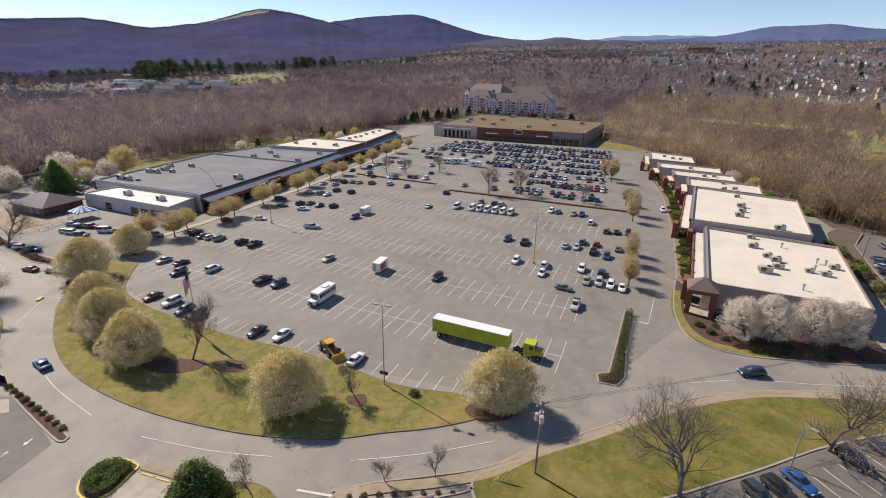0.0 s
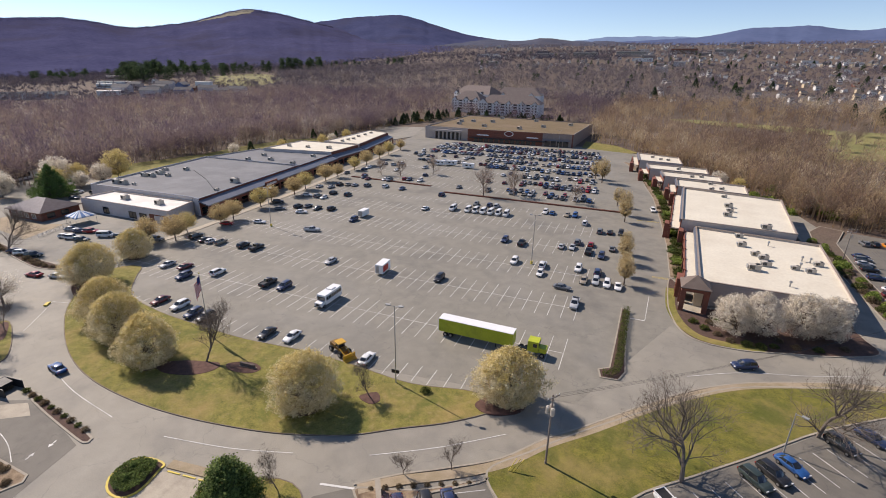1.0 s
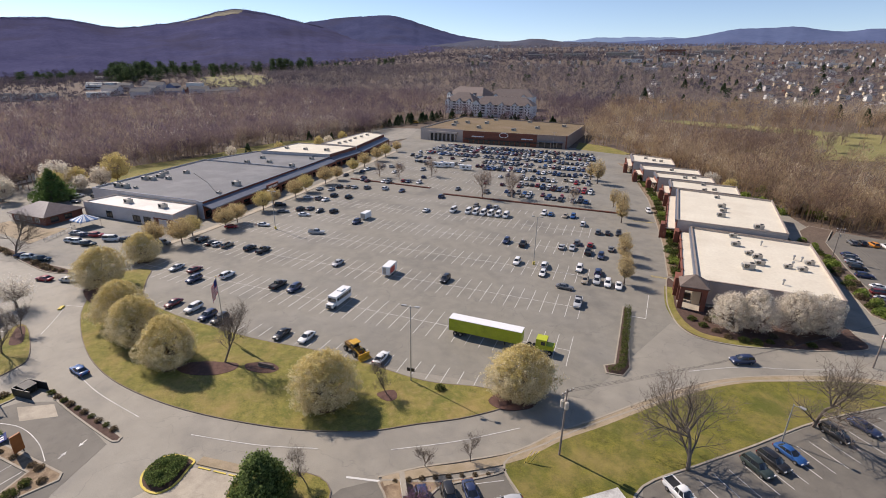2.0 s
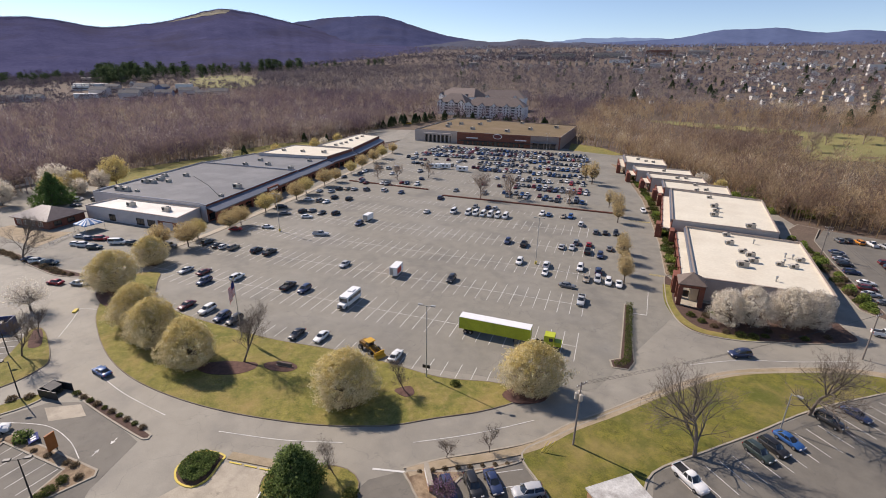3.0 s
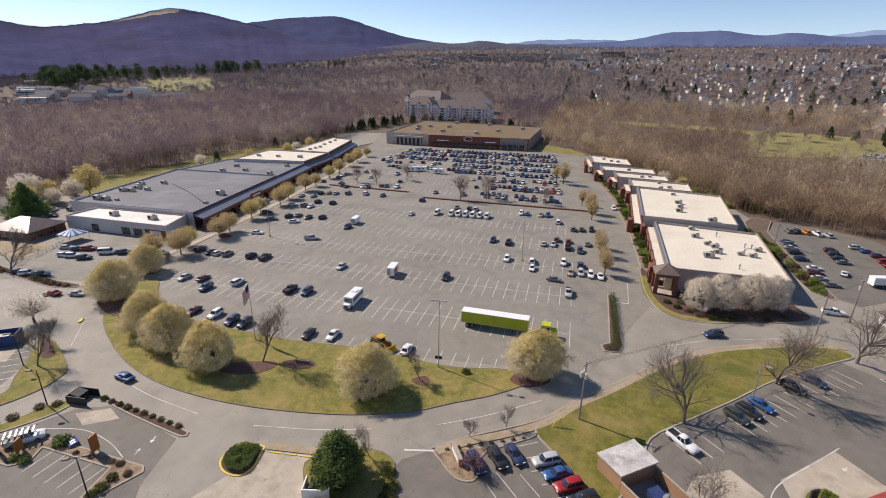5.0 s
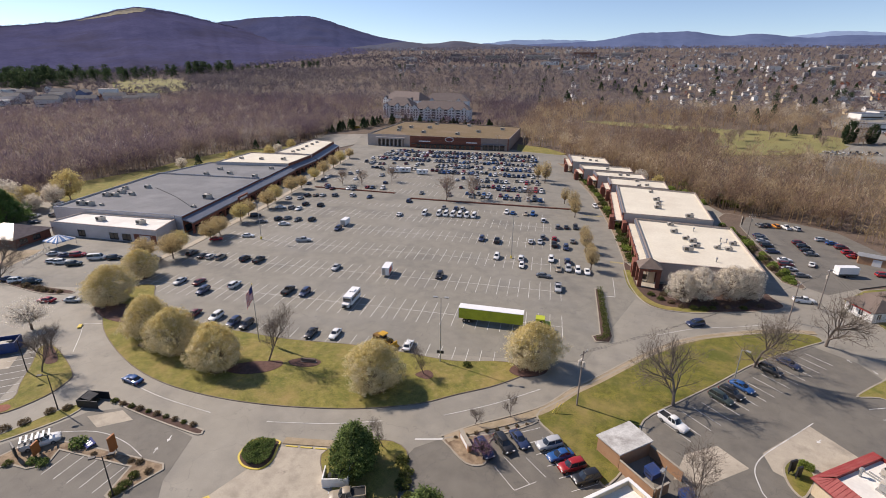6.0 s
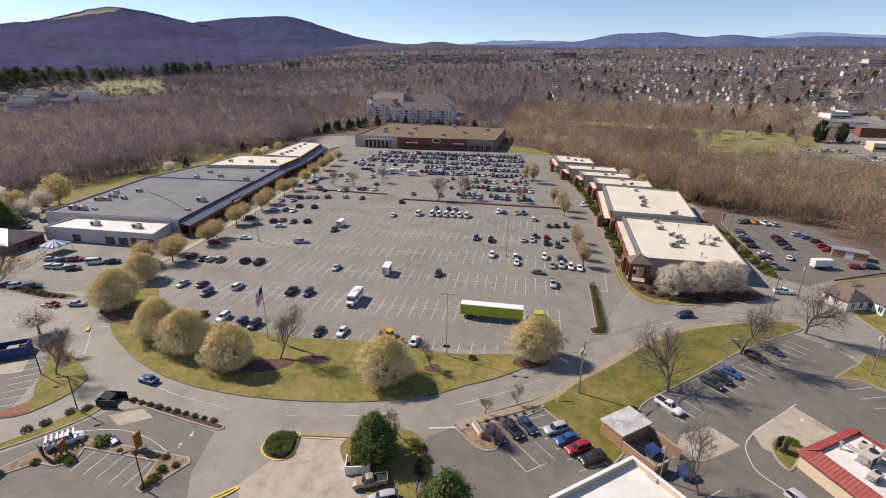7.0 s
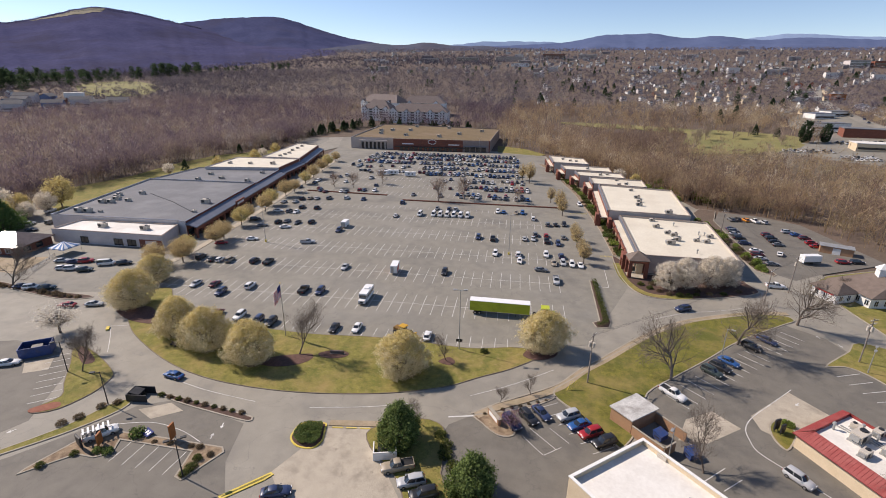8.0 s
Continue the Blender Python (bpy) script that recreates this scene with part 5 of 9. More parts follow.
def facing_mesh(name, centres, facing, sizes, material, rng, loose=0.55):
    """Small leaves whose flat sides turn roughly the way the crown's surface faces."""
    n = len(centres)
    f = facing + rng.normal(size=(n, 3)) * loose
    f /= np.linalg.norm(f, axis=1)[:, None] + 1e-9
    a = np.cross(f, rng.normal(size=(n, 3)))
    a /= np.linalg.norm(a, axis=1)[:, None] + 1e-9
    b = np.cross(f, a) * (sizes * 0.85)[:, None]
    a = a * sizes[:, None]
    v = np.stack([centres - a - b, centres + a - b, centres + b * 1.3], 1).reshape(-1, 3)
    me = bpy.data.meshes.new(name)
    me.from_pydata(v.tolist(), [], np.arange(3 * n).reshape(-1, 3).tolist())
    me.materials.append(material)
    return me


def clumped_kind(seed, height, r, z0, clumps, per, size, leaf_mat, top_mat=None, bark=BARK, trunk=0.22, clump=0.3, profile=((0, 0.62), (0.12, 0.86), (0.35, 1.0), (0.6, 0.92), (0.8, 0.7), (0.93, 0.42), (1, 0.12)), deep=0.62, limbs=110, lobes=5, lobed=0.16):
    """A tree whose crown is a mass of small leaf clusters carried on many rising limbs; profile: crown radius by height."""
    rng = np.random.default_rng(seed)
    fork = np.array([0, 0, max(1.0, z0 * 0.8)])
    u = rng.uniform(0, 1, clumps * 2)
    rad = np.interp(u, [p[0] for p in profile], [p[1] for p in profile])
    keep = rng.uniform(0, 1, clumps * 2) < rad + 0.15
    u, rad = u[keep][:clumps], rad[keep][:clumps]
    n = len(u)
    t = rng.uniform(0, 2 * math.pi, n)
    la, lu = rng.uniform(0, 2 * math.pi, lobes), rng.uniform(0.1, 0.9, lobes)
    bulge = 1 - lobed + 2 * lobed * np.exp(-((np.abs((t[:, None] - la + math.pi) % (2 * math.pi) - math.pi)) ** 2 / 0.35 + (u[:, None] - lu) ** 2 / 0.06)).max(1)
    k = rng.uniform(deep, 1.0, n) ** 0.7 * bulge * (1 + 0.05 * rng.normal(size=n))
    x, y = np.cos(t) * rad * r * k, np.sin(t) * rad * r * k
    c = np.column_stack([x, y, z0 + u * (height - z0) * (0.94 + 0.06 * bulge)])
    out = np.column_stack([np.cos(t) * np.maximum(rad, 0.3), np.sin(t) * np.maximum(rad, 0.3), (u - 0.34) * 1.9])
    out /= np.linalg.norm(out, axis=1)[:, None]
    which = np.repeat(np.arange(n), per)
    p = c[which] + rng.normal(size=(n * per, 3)) * clump * rng.uniform(0.6, 1.3, n)[which][:, None]
    sizes = rng.uniform(0.6, 1.25, n * per) * size
    arms = []
    for q in c[rng.integers(0, n, limbs)]:
        q = fork + (q - fork) * 0.9
        bend = fork + (q - fork) * 0.5 + np.array([0, 0, 0.05 * height])
        arms += [(fork, bend, 0.075, 0.04), (bend, q, 0.04, 0.012)]
    stem = [((0, 0, 0), tuple(fork), trunk, trunk * 0.8), (tuple(fork), (0.1, 0, height * 0.75), trunk * 0.7, 0.04)]
    wood = (tubes_mesh("trunk", stem, bark, 7), tubes_mesh("branchwork", arms, bark, 3))
    if top_mat is None:
        return wood + (facing_mesh("crown", p, out[which], sizes, leaf_mat, rng),)
    high = (u + rng.normal(size=n) * 0.2 > 0.62)[which]
    return wood + (facing_mesh("blossom", p[~high], out[which][~high], sizes[~high], leaf_mat, rng), facing_mesh("crown", p[high], out[which][high], sizes[high], top_mat, rng))


def plant(meshes, name, label, category, group, x, y, z=0.0, scale=1.0, turn=0.0):
    ob = thing(name, label, category, group, at=pose(x, y, z, 0, 0, turn) @ Matrix.Scale(scale, 4))
    for me in meshes:
        share(me.name.split(".")[0], me, ob)
    return ob


prng = random.Random(4)
PEARS = [clumped_kind(s, 10.4, 6.1, 0.5, 1500, 26, 0.1, PEAR_PALE, PEAR, clump=0.27, lobes=7, lobed=0.2, deep=0.5, profile=((0, 0.66), (0.12, 0.9), (0.3, 1.0), (0.52, 0.93), (0.72, 0.74), (0.88, 0.48), (1, 0.14))) for s in (11, 12, 13)]
for x, y, s, k in ((-92.4, -2.6, 1.04, 2), (-69.2, -11.7, 0.94, 0), (-58, -15.1, 0.97, 1), (-44.2, -17.4, 0.97, 0), (-9.8, -12.4, 0.95, 1), (19.4, 5.4, 0.98, 2), (-100.4, 13.6, 0.82, 1)):
    plant(PEARS[k], "pear_tree", "rounded pear tree in yellowish-white spring bloom", "tree", "pear trees round the lot", x, y, 0.1, s, prng.uniform(0, 360))
    bm = bmesh.new()
    bed = [(x + 2.6 * s * math.cos(t) * prng.uniform(0.85, 1.15) + 0.4, y + 2.4 * s * math.sin(t) * prng.uniform(0.85, 1.15) - 0.3) for t in np.linspace(0, 2 * math.pi, 14, endpoint=False)]
    prism(bm, bed, 0.05, 0.16)
    tagged(part("mulch_ring", bm, MULCH, None), "dark mulch round a tree trunk", "mulch", kind="structure")
STREET = [leafy_kind(s, 8.2, 4.1, 2.2, 6000, 0.15, YELLOW_LEAF if s < 23 else PEAR, clumps=60) for s in (21, 22, 23)]
for i, (x, y) in enumerate(((-109.8, 23.4), (-103.5, 28.4), (-107.9, 35.6), (-105, 46.9), (-107, 53.8), (-111.3, 70.7), (-114.2, 79.1), (-114.6, 92.8), (-118.7, 104), (-121.5, 121.4), (-122.9, 132.3), (-127.8, 152.6), (-131, 168), (-137, 190), (-141, 206), (-146, 228))):
    plant(STREET[i % 3], "street_tree", "young tree with yellow spring leaves beside the stores", "tree", "trees along the stores", x, y, 0.1, prng.uniform(0.85, 1.1), prng.uniform(0, 360))
NARROW = [leafy_kind(s, 8.5, 2.5, 2.2, 2800, 0.13, YELLOW_LEAF, clumps=40) for s in (31, 32)]
for i, (x, y, s) in enumerate(((29.4, 66, 1.0), (28.4, 73, 0.85), (27, 83, 1.0), (26, 91, 0.9), (20.4, 127, 1.1), (18.6, 137, 1.2), (14, 150, 1.0), (-1, 195, 1.5), (-6, 203, 1.2))):
    plant(NARROW[i % 2], "lane_tree", "small tree with sparse yellow leaves beside the lane", "tree", "trees along the lane", x, y, 0, s, prng.uniform(0, 360))
WHITE_TREES = [clumped_kind(s, 10.6, 5.0, 1.2, 620, 26, 0.11, BLOSSOM, clump=0.3, deep=0.45, lobes=8, lobed=0.22, limbs=150) for s in (41, 42)]
for i, (x, y, s) in enumerate(((54.2, 51, 0.86), (59, 53, 0.95), (67.2, 56, 0.98), (72.2, 58.4, 0.92))):
    plant(WHITE_TREES[i % 2], "blossoming_tree", "spreading tree covered in white blossom", "tree", "white blossoming trees", x, y, 0.1, s, prng.uniform(0, 360))
BACK_TREES = [leafy_kind(s, 9.5, 4.3, 1.6, 4800, 0.19, BLOSSOM if s % 2 else PEAR, PALE_BARK, tight=0.85) for s in (45, 46)]
for i, (x, y, s) in enumerate(((-213, 26, 1.2), (-206, 42, 1.2), (-216, 49, 1.5), (-213, 55, 1.1), (-208, 63, 1.05), (-211, 72, 1.55), (-205, 52, 0.85), (-206, 176, 0.9), (-222, 150, 0.8), (-203, 212, 0.9), (-206, 226, 0.8), (-208, 246, 0.9), (52, 215, 0.9), (60, 205, 0.8), (84, 184, 0.8), (100, 172, 0.7))):
    plant(BACK_TREES[i % 2], "blossoming_tree", "loose cream-coloured blossoming tree at the edge of the woods", "tree", "cream blossoming trees", x, y, 0, s, prng.uniform(0, 360))
EVER = [clumped_kind(s, 8.6, 4.0, 0.3, 420, 40, 0.15, EVERGREEN, clump=0.36, deep=0.55, lobes=14, lobed=0.2, profile=((0, 0.75), (0.15, 1.0), (0.4, 0.93), (0.65, 0.7), (0.85, 0.42), (1, 0.08))) for s in (51, 52)]
for i, (x, y, s) in enumerate(((-3.4, -33.0, 0.95), (11.5, -41.3, 0.95))):
    plant(EVER[i % 2], "evergreen_tree", "dense dark green magnolia tree", "tree", "evergreen trees", x, y, 0.1, s, prng.uniform(0, 360))


def bare_kind(seed, height, spread, levels, trunk, bark, upright=0.5, kids=(4, 4, 3, 3), clear=0.25):
    rng = np.random.default_rng(seed)
    stem, limbs, tips = branches(rng, height, spread, levels, trunk, upright, kids, clear)
    twigs = []
    for t in tips:
        for k in range(3):
            d = Vector(rng.normal(size=3)) * 0.45 + Vector((0, 0, 0.3))
            twigs.append((t, t + d * 1.3, 0.016, 0.007))
    return (tubes_mesh("trunk", stem, bark, 8), tubes_mesh("branchwork", limbs, bark, 4), tubes_mesh("twig_spray", twigs, bark, 3))


BARE = [bare_kind(61, 14.5, 0.85, 4, 0.34, GREY_BARK, 0.45, (9, 5, 3, 3), 0.13), bare_kind(62, 14.5, 0.8, 4, 0.32, GREY_BARK, 0.5, (9, 5, 3, 3), 0.12), bare_kind(63, 11, 0.7, 4, 0.17, BARK, 0.85, (7, 4, 3, 3), 0.15), bare_kind(64, 11.5, 0.82, 4, 0.25, TAN_BARK, 0.8, (8, 5, 3, 2), 0.1)]
for x, y, s, k in ((47, 0.6, 1.0, 0), (65.5, 20.8, 1.03, 1), (84, 36.2, 1.0, 0), (47.6, -26.2, 1.0, 2), (-77, -31, 1.0, 2), (-82, -25.4, 0.6, 2), (-35.3, -12.2, 1.2, 2), (-1.7, -5.6, 0.62, 2), (-137, -2.6, 0.95, 1), (-1, -27.5, 0.5, 2), (12.4, -17, 0.42, 2), (18, -13.2, 0.4, 2),
                   (-42.2, 136, 1.25, 3), (-30.4, 144, 1.2, 3), (-2.6, 145.5, 0.8, 3), (-85, 166, 0.95, 3), (-97, 152, 0.85, 3), (-108, 150, 0.85, 3), (74, -26, 0.6, 2), (105, 62, 0.5, 2)):
    plant(BARE[k], "bare_tree", "leafless deciduous tree with spreading branches", "tree", "bare trees", x, y, 0.05, s, prng.uniform(0, 360))
REDBUD_TWIG = surf("purple_flowering_twigs", (0.2, 0.1, 0.16), (0.36, 0.2, 0.3), 1.0, 0.9, 0, 4, island=0.4, thin=0.4)
plant(leafy_kind(72, 4.2, 2.3, 1.0, 1300, 0.07, REDBUD_TWIG), "redbud_tree", "small redbud with thin purple blossom in a bed", "tree", "", 15.4, -24.2, 0.1, 1, 0)
SMALL_BLOOM = leafy_kind(71, 6, 3.6, 1.6, 2600, 0.1, BLOSSOM, clumps=60)
plant(SMALL_BLOOM, "blossoming_tree", "small tree with thin pale blossom", "tree", "", -97.5, -19.5, 0, 1.35, 30)
for poly in ([(-43, -17.6), (-39.4, -14.2), (-35.6, -12.4), (-32.6, -11.4), (-31.6, -13.2), (-33.6, -16.2), (-38.6, -18.4)], [(-31.2, -10.6), (-27.6, -8.2), (-24.4, -8.8), (-25.2, -11), (-29.2, -12)], [(-95, -5.6), (-88, -2), (-82.4, -5.2), (-79.4, -9.6), (-86.8, -9.6)], [(15, 1.4), (16.4, 5), (19, 6.4), (22.6, 5.6), (22, 2.6), (18, 0.2)], [(-3.4, -6.4), (-1.4, -4), (0.4, -5.6), (-0.6, -7.2)]):
    bm = bmesh.new()
    prism(bm, smooth(poly, 4), 0.05, 0.165)
    tagged(part("mulch_bed", bm, RED_MULCH, None), "reddish-brown mulch bed under trees", "mulch", kind="structure")


def shrub_kind(seed, leaf, leaves=420, squash=0.8):
    rng = np.random.default_rng(seed)
    pts = rng.normal(size=(leaves, 3))
    pts /= np.linalg.norm(pts, axis=1)[:, None]
    pts *= (rng.uniform(0.15, 1.0, leaves) ** 0.5)[:, None] * np.array([1 + 0.25 * noise.noise((a * 1.7, b * 1.7, seed)) for a, b, c in pts])[:, None]
    pts[:, 2] = np.abs(pts[:, 2]) * squash * 1.2 + 0.05
    return quads_mesh("foliage", pts, rng.uniform(0.06, 0.14, leaves), leaf, rng)


GREEN_SHRUB = surf("bright_green_shrub_leaves", (0.12, 0.17, 0.03), (0.34, 0.41, 0.1), 1.0, 0.9, 0, 4, island=0.7, thin=0.5)
SHRUBS = {"bright": shrub_kind(84, GREEN_SHRUB, 700, 1.0), "green": shrub_kind(81, HEDGE), "brown": shrub_kind(82, BROWN_SHRUB), "dark": shrub_kind(83, EVERGREEN)}


def shrub(x, y, r, kind="green", z=0.1):
    ob = share("shrub", SHRUBS[kind], None, pose(x, y, z, 0, 0, prng.uniform(0, 360)) @ Matrix.Diagonal((r, r, r * prng.uniform(0.8, 1.1), 1)))
    tagged(ob, {"green": "low rounded green shrub in a bed", "brown": "low brown winter shrub in a bed", "dark": "clipped dark green shrub", "bright": "bright green shrub at the edge of the woods"}[kind], "shrub", kind + " shrubs")


for k in range(10):
    shrub(-54 + 2.1 * k, -33.3 - 0.04 * k, prng.uniform(0.55, 0.75), "brown" if k % 2 else "green")
for x, y, r, kind in ((-57.6, -34.6, 0.9, "brown"), (-60.4, -37.6, 0.9, "brown"), (-62.4, -39.4, 1.0, "brown"), (-63.6, -43, 1.0, "brown"), (-65, -45.2, 1, "brown"), (-49.3, -43.7, 1.5, "dark"), (-55.8, -50.4, 0.8, "green"), (-58.6, -54, 0.8, "green"), (-50.6, -48.6, 1.0, "dark"), (-52.6, -48.8, 1.0, "dark"),
                      (-34.4, -47.8, 1.1, "green"), (-34.8, -45.8, 0.9, "green"), (-33.4, -44.4, 0.7, "brown"), (-38, -43.6, 0.6, "brown"), (-42, -44, 0.6, "brown"), (-36.4, -43.4, 0.7, "brown"), (-45, -44.4, 0.5, "brown"), (-34.6, -49.2, 0.9, "green"),
                      (4.9, -31.6, 1.3, "green"), (5.4, -33.9, 1.5, "green"), (3.4, -29.4, 1.2, "green"), (7.4, -36.4, 1.4, "green"), (6, 0.3, 1.0, "green"), (65.4, -9.2, 0.9, "bright"), (66.2, -9.6, 0.8, "bright"),
                      (49, 50, 1.1, "green"), (51.6, 48.6, 1.0, "brown"), (54, 46.8, 1.0, "brown"), (46.6, 52.4, 1.2, "green"), (57, 46.6, 1.3, "green"), (59.6, 47.2, 1.3, "green"), (62, 48.6, 1.0, "green"), (66, 50.2, 1.0, "brown"), (70, 51.4, 1.1, "green"), (75, 54.6, 1.0, "brown"), (50, 53.6, 1.1, "brown"), (54, 53, 1.2, "dark"), (51.4, 55.2, 1.2, "dark"), (63, 52, 1, "brown")):
    shrub(x, y, r, kind)
for k in range(8):
    shrub(10 + 1.6 * k, -20.6 + 1.05 * k - 0.8, prng.uniform(0.35, 0.5), "brown")
for k in range(16):
    s = k / 15
    shrub(-150 + 38 * s, -2.6 - 0.6 * s + prng.uniform(-0.5, 0.5), prng.uniform(0.8, 1.3), "brown")
for k in range(42):
    y = 78 + 150 * k / 41
    x = float(np.interp(y, [77, 107, 133, 172, 236], [41.2, 38, 34.2, 27.6, 12.4])) + prng.uniform(-0.3, 2.2)
    shrub(x, y, prng.uniform(0.9, 1.5), prng.choice(["green", "green", "dark", "brown"]))
for k in range(34):
    s = k / 33
    shrub(81.6 + 7 * s + prng.uniform(-1.6, 1.6), 136 - 60 * s, prng.uniform(1.0, 2.0), prng.choice(["bright", "green", "bright", "brown"]), 0)
for k in range(30):
    s = k / 29
    shrub(76 + 17 * s + prng.uniform(-3, 6), 222 - 50 * s + prng.uniform(-4, 4), prng.uniform(1.6, 3.2), prng.choice(["bright", "bright", "green", "brown"]), -0.2)
for k in range(12):
    shrub(64 + 14 * k / 11 + prng.uniform(-2, 2), 205 - 30 * k / 11, prng.uniform(1.8, 3.0), prng.choice(["bright", "green"]), -0.2)


def hedge(line, width, height, leaf, label, per_metre=150, size=0.1):
    """A clipped hedge: a shell of small leaves along a line."""
    rng = np.random.default_rng(int(abs(line[0][0]) * 10) + 1)
    rows = []
    for (ax, ay), (bx, by) in zip(line, line[1:]):
        d = np.array([bx - ax, by - ay])
        n = int(np.linalg.norm(d) * per_metre)
        t, s, z = rng.uniform(0, 1, n), rng.uniform(-1, 1, n), rng.uniform(0.05, 1, n) ** 0.6
        nrm = np.array([-d[1], d[0]]) / np.linalg.norm(d)
        wob = 1 + 0.18 * np.sin(t * np.linalg.norm(d) * 2.3 + 1)
        rows.append(np.column_stack([ax + d[0] * t + nrm[0] * s * width / 2 * wob, ay + d[1] * t + nrm[1] * s * width / 2 * wob, 0.1 + z * height * wob]))
    pts = np.concatenate(rows)
    ob = new("hedge", quads_mesh("hedge", pts, rng.uniform(0.6, 1.3, len(pts)) * size, leaf, rng))
    tagged(ob, label, "hedge")


hedge([(32.4, 50.6), (33.6, 36), (34.6, 25), (34.4, 21.8), (32.4, 20.9)], 1.5, 1.2, HEDGE, "clipped green hedge on a narrow island")


for k in range(17):
    y = 79 + 9.2 * k
    x = float(np.interp(y, [77, 107, 133, 172, 236], [40.6, 37.8, 34, 27.4, 12.2])) + 2.0
    if 108 < y < 115:
        continue
    hedge([(x, y), (x - 0.9, y + 5.6)], 3.0, 1.1, GREEN_SHRUB if k % 3 == 1 else HEDGE, "clipped green hedge block before the brick shops", 330, 0.13)


def clipped_mass(poly, height, leaf, label, count, size=0.1):
    """A flat-topped clipped hedge that fills a bed."""
    rng = np.random.default_rng(5)
    x, y = np.array([c[0] for c in poly]), np.array([c[1] for c in poly])
    px, py = rng.uniform(x.min(), x.max(), count), rng.uniform(y.min(), y.max(), count)
    keep = inside(px, py, poly)
    px, py = px[keep], py[keep]
    z = 0.1 + height * rng.uniform(0.1, 1, len(px)) ** 0.35 + 0.12 * np.sin(px * 2.1) * np.cos(py * 2.4)
    tagged(new("hedge", quads_mesh("hedge", np.column_stack([px, py, z]), rng.uniform(0.6, 1.3, len(px)) * size, leaf, rng)), label, "hedge")


# ---- woods ----
def inside(px, py, poly):
    hit = np.zeros(len(px), bool)
    for (ax, ay), (bx, by) in zip(poly, poly[1:] + poly[:1]):
        if ay != by:
            hit ^= ((ay > py) != (by > py)) & (px < (bx - ax) * (py - ay) / (by - ay) + ax)
    return hit


clipped_mass(smooth([(-22.4, -35), (-22, -36.9), (-20.2, -38.1), (-17.9, -37.9), (-17.2, -36.3), (-18.2, -33.2), (-18.7, -32.6), (-20.8, -32.8), (-22.2, -33.8)], 3), 0.85, EVERGREEN, "dark clipped hedge filling a small island", 6500)
for x, y in ((-20.9, -34.6), (-19.2, -34.4), (-19.7, -36.4)):
    shrub(x, y, 0.62, "dark", 0.75)
CLEARED = [(-226, -300), (-224, 30), (-234, 70), (-244, 98), (-240, 140), (-247, 180), (-246, 222), (-226, 262), (-222, 320), (-258, 396), (-250, 418), (-205, 424), (-52, 424), (-40, 350), (-6, 326), (20, 284), (55, 230), (75, 188), (84, 164), (112, 154), (126, 145), (140, 98), (150, 40), (170, -300)]
CLEAR_FLATS = [(-262, 470), (-120, 462), (-112, 520), (-140, 600), (-282, 596)]
FIELD = [(147, 500), (170, 505), (200, 494), (240, 472), (232, 425), (200, 392), (158, 370), (118, 362), (118, 400), (135, 450)]
STRIP = [(10, 536), (52, 534), (100, 522), (147, 508), (142, 482), (110, 486), (84, 500), (50, 504), (12, 522)]
LEFT_TOWN = [(-1200, 330), (-900, 290), (-660, 340), (-620, 500), (-760, 660), (-900, 680), (-1060, 640), (-1160, 480)]
COMMERCE = [(196, 404), (232, 352), (262, 340), (330, 380), (350, 470), (338, 540), (350, 600), (330, 640), (290, 622), (258, 540), (256, 440)]
LOT_FRONT = [(176, 372), (210, 322), (262, 305), (345, 380), (262, 345), (196, 404)]
PARK = [(-800, 590), (-735, 655), (-890, 850), (-1130, 1035), (-1260, 985), (-1030, 770)]
BRUSHLAND = [(105, 250), (118, 365), (200, 395), (240, 430), (300, 430), (330, 330), (260, 260), (180, 220)]
LOW_BRUSH = [(-20, 440), (120, 400), (120, 470), (-20, 520)]


def tree_tones(name, stops, thin=0.5):
    """Twig colours by the kind of tree, carried in the mesh as one number a tree, with a little grain."""
    m = surf(name, (0.85, 0.85, 0.85), (1.15, 1.15, 1.15), 7, 0.95, 0, 5, spec=0.0, thin=thin, island=0.12)
    nt = m.node_tree
    b = nt.nodes["Principled BSDF"]
    grain = b.inputs["Base Color"].links[0].from_socket
    at = nt.nodes.new("ShaderNodeAttribute")
    at.attribute_name = "tone"
    ramp = nt.nodes.new("ShaderNodeValToRGB")
    el = ramp.color_ramp.elements
    while len(el) < len(stops):
        el.new(0.5)
    for e, (p, c) in zip(el, stops):
        e.position, e.color = p, (*c, 1)
    nt.links.new(at.outputs["Fac"], ramp.inputs["Fac"])
    mul = nt.nodes.new("ShaderNodeMixRGB")
    mul.blend_type = "MULTIPLY"
    mul.inputs["Fac"].default_value = 1
    nt.links.new(ramp.outputs["Color"], mul.inputs["Color1"])
    nt.links.new(grain, mul.inputs["Color2"])
    for node in nt.nodes:
        if node.type in ("BSDF_PRINCIPLED", "BSDF_TRANSLUCENT"):
            nt.links.new(mul.outputs["Color"], node.inputs[0])
    return m


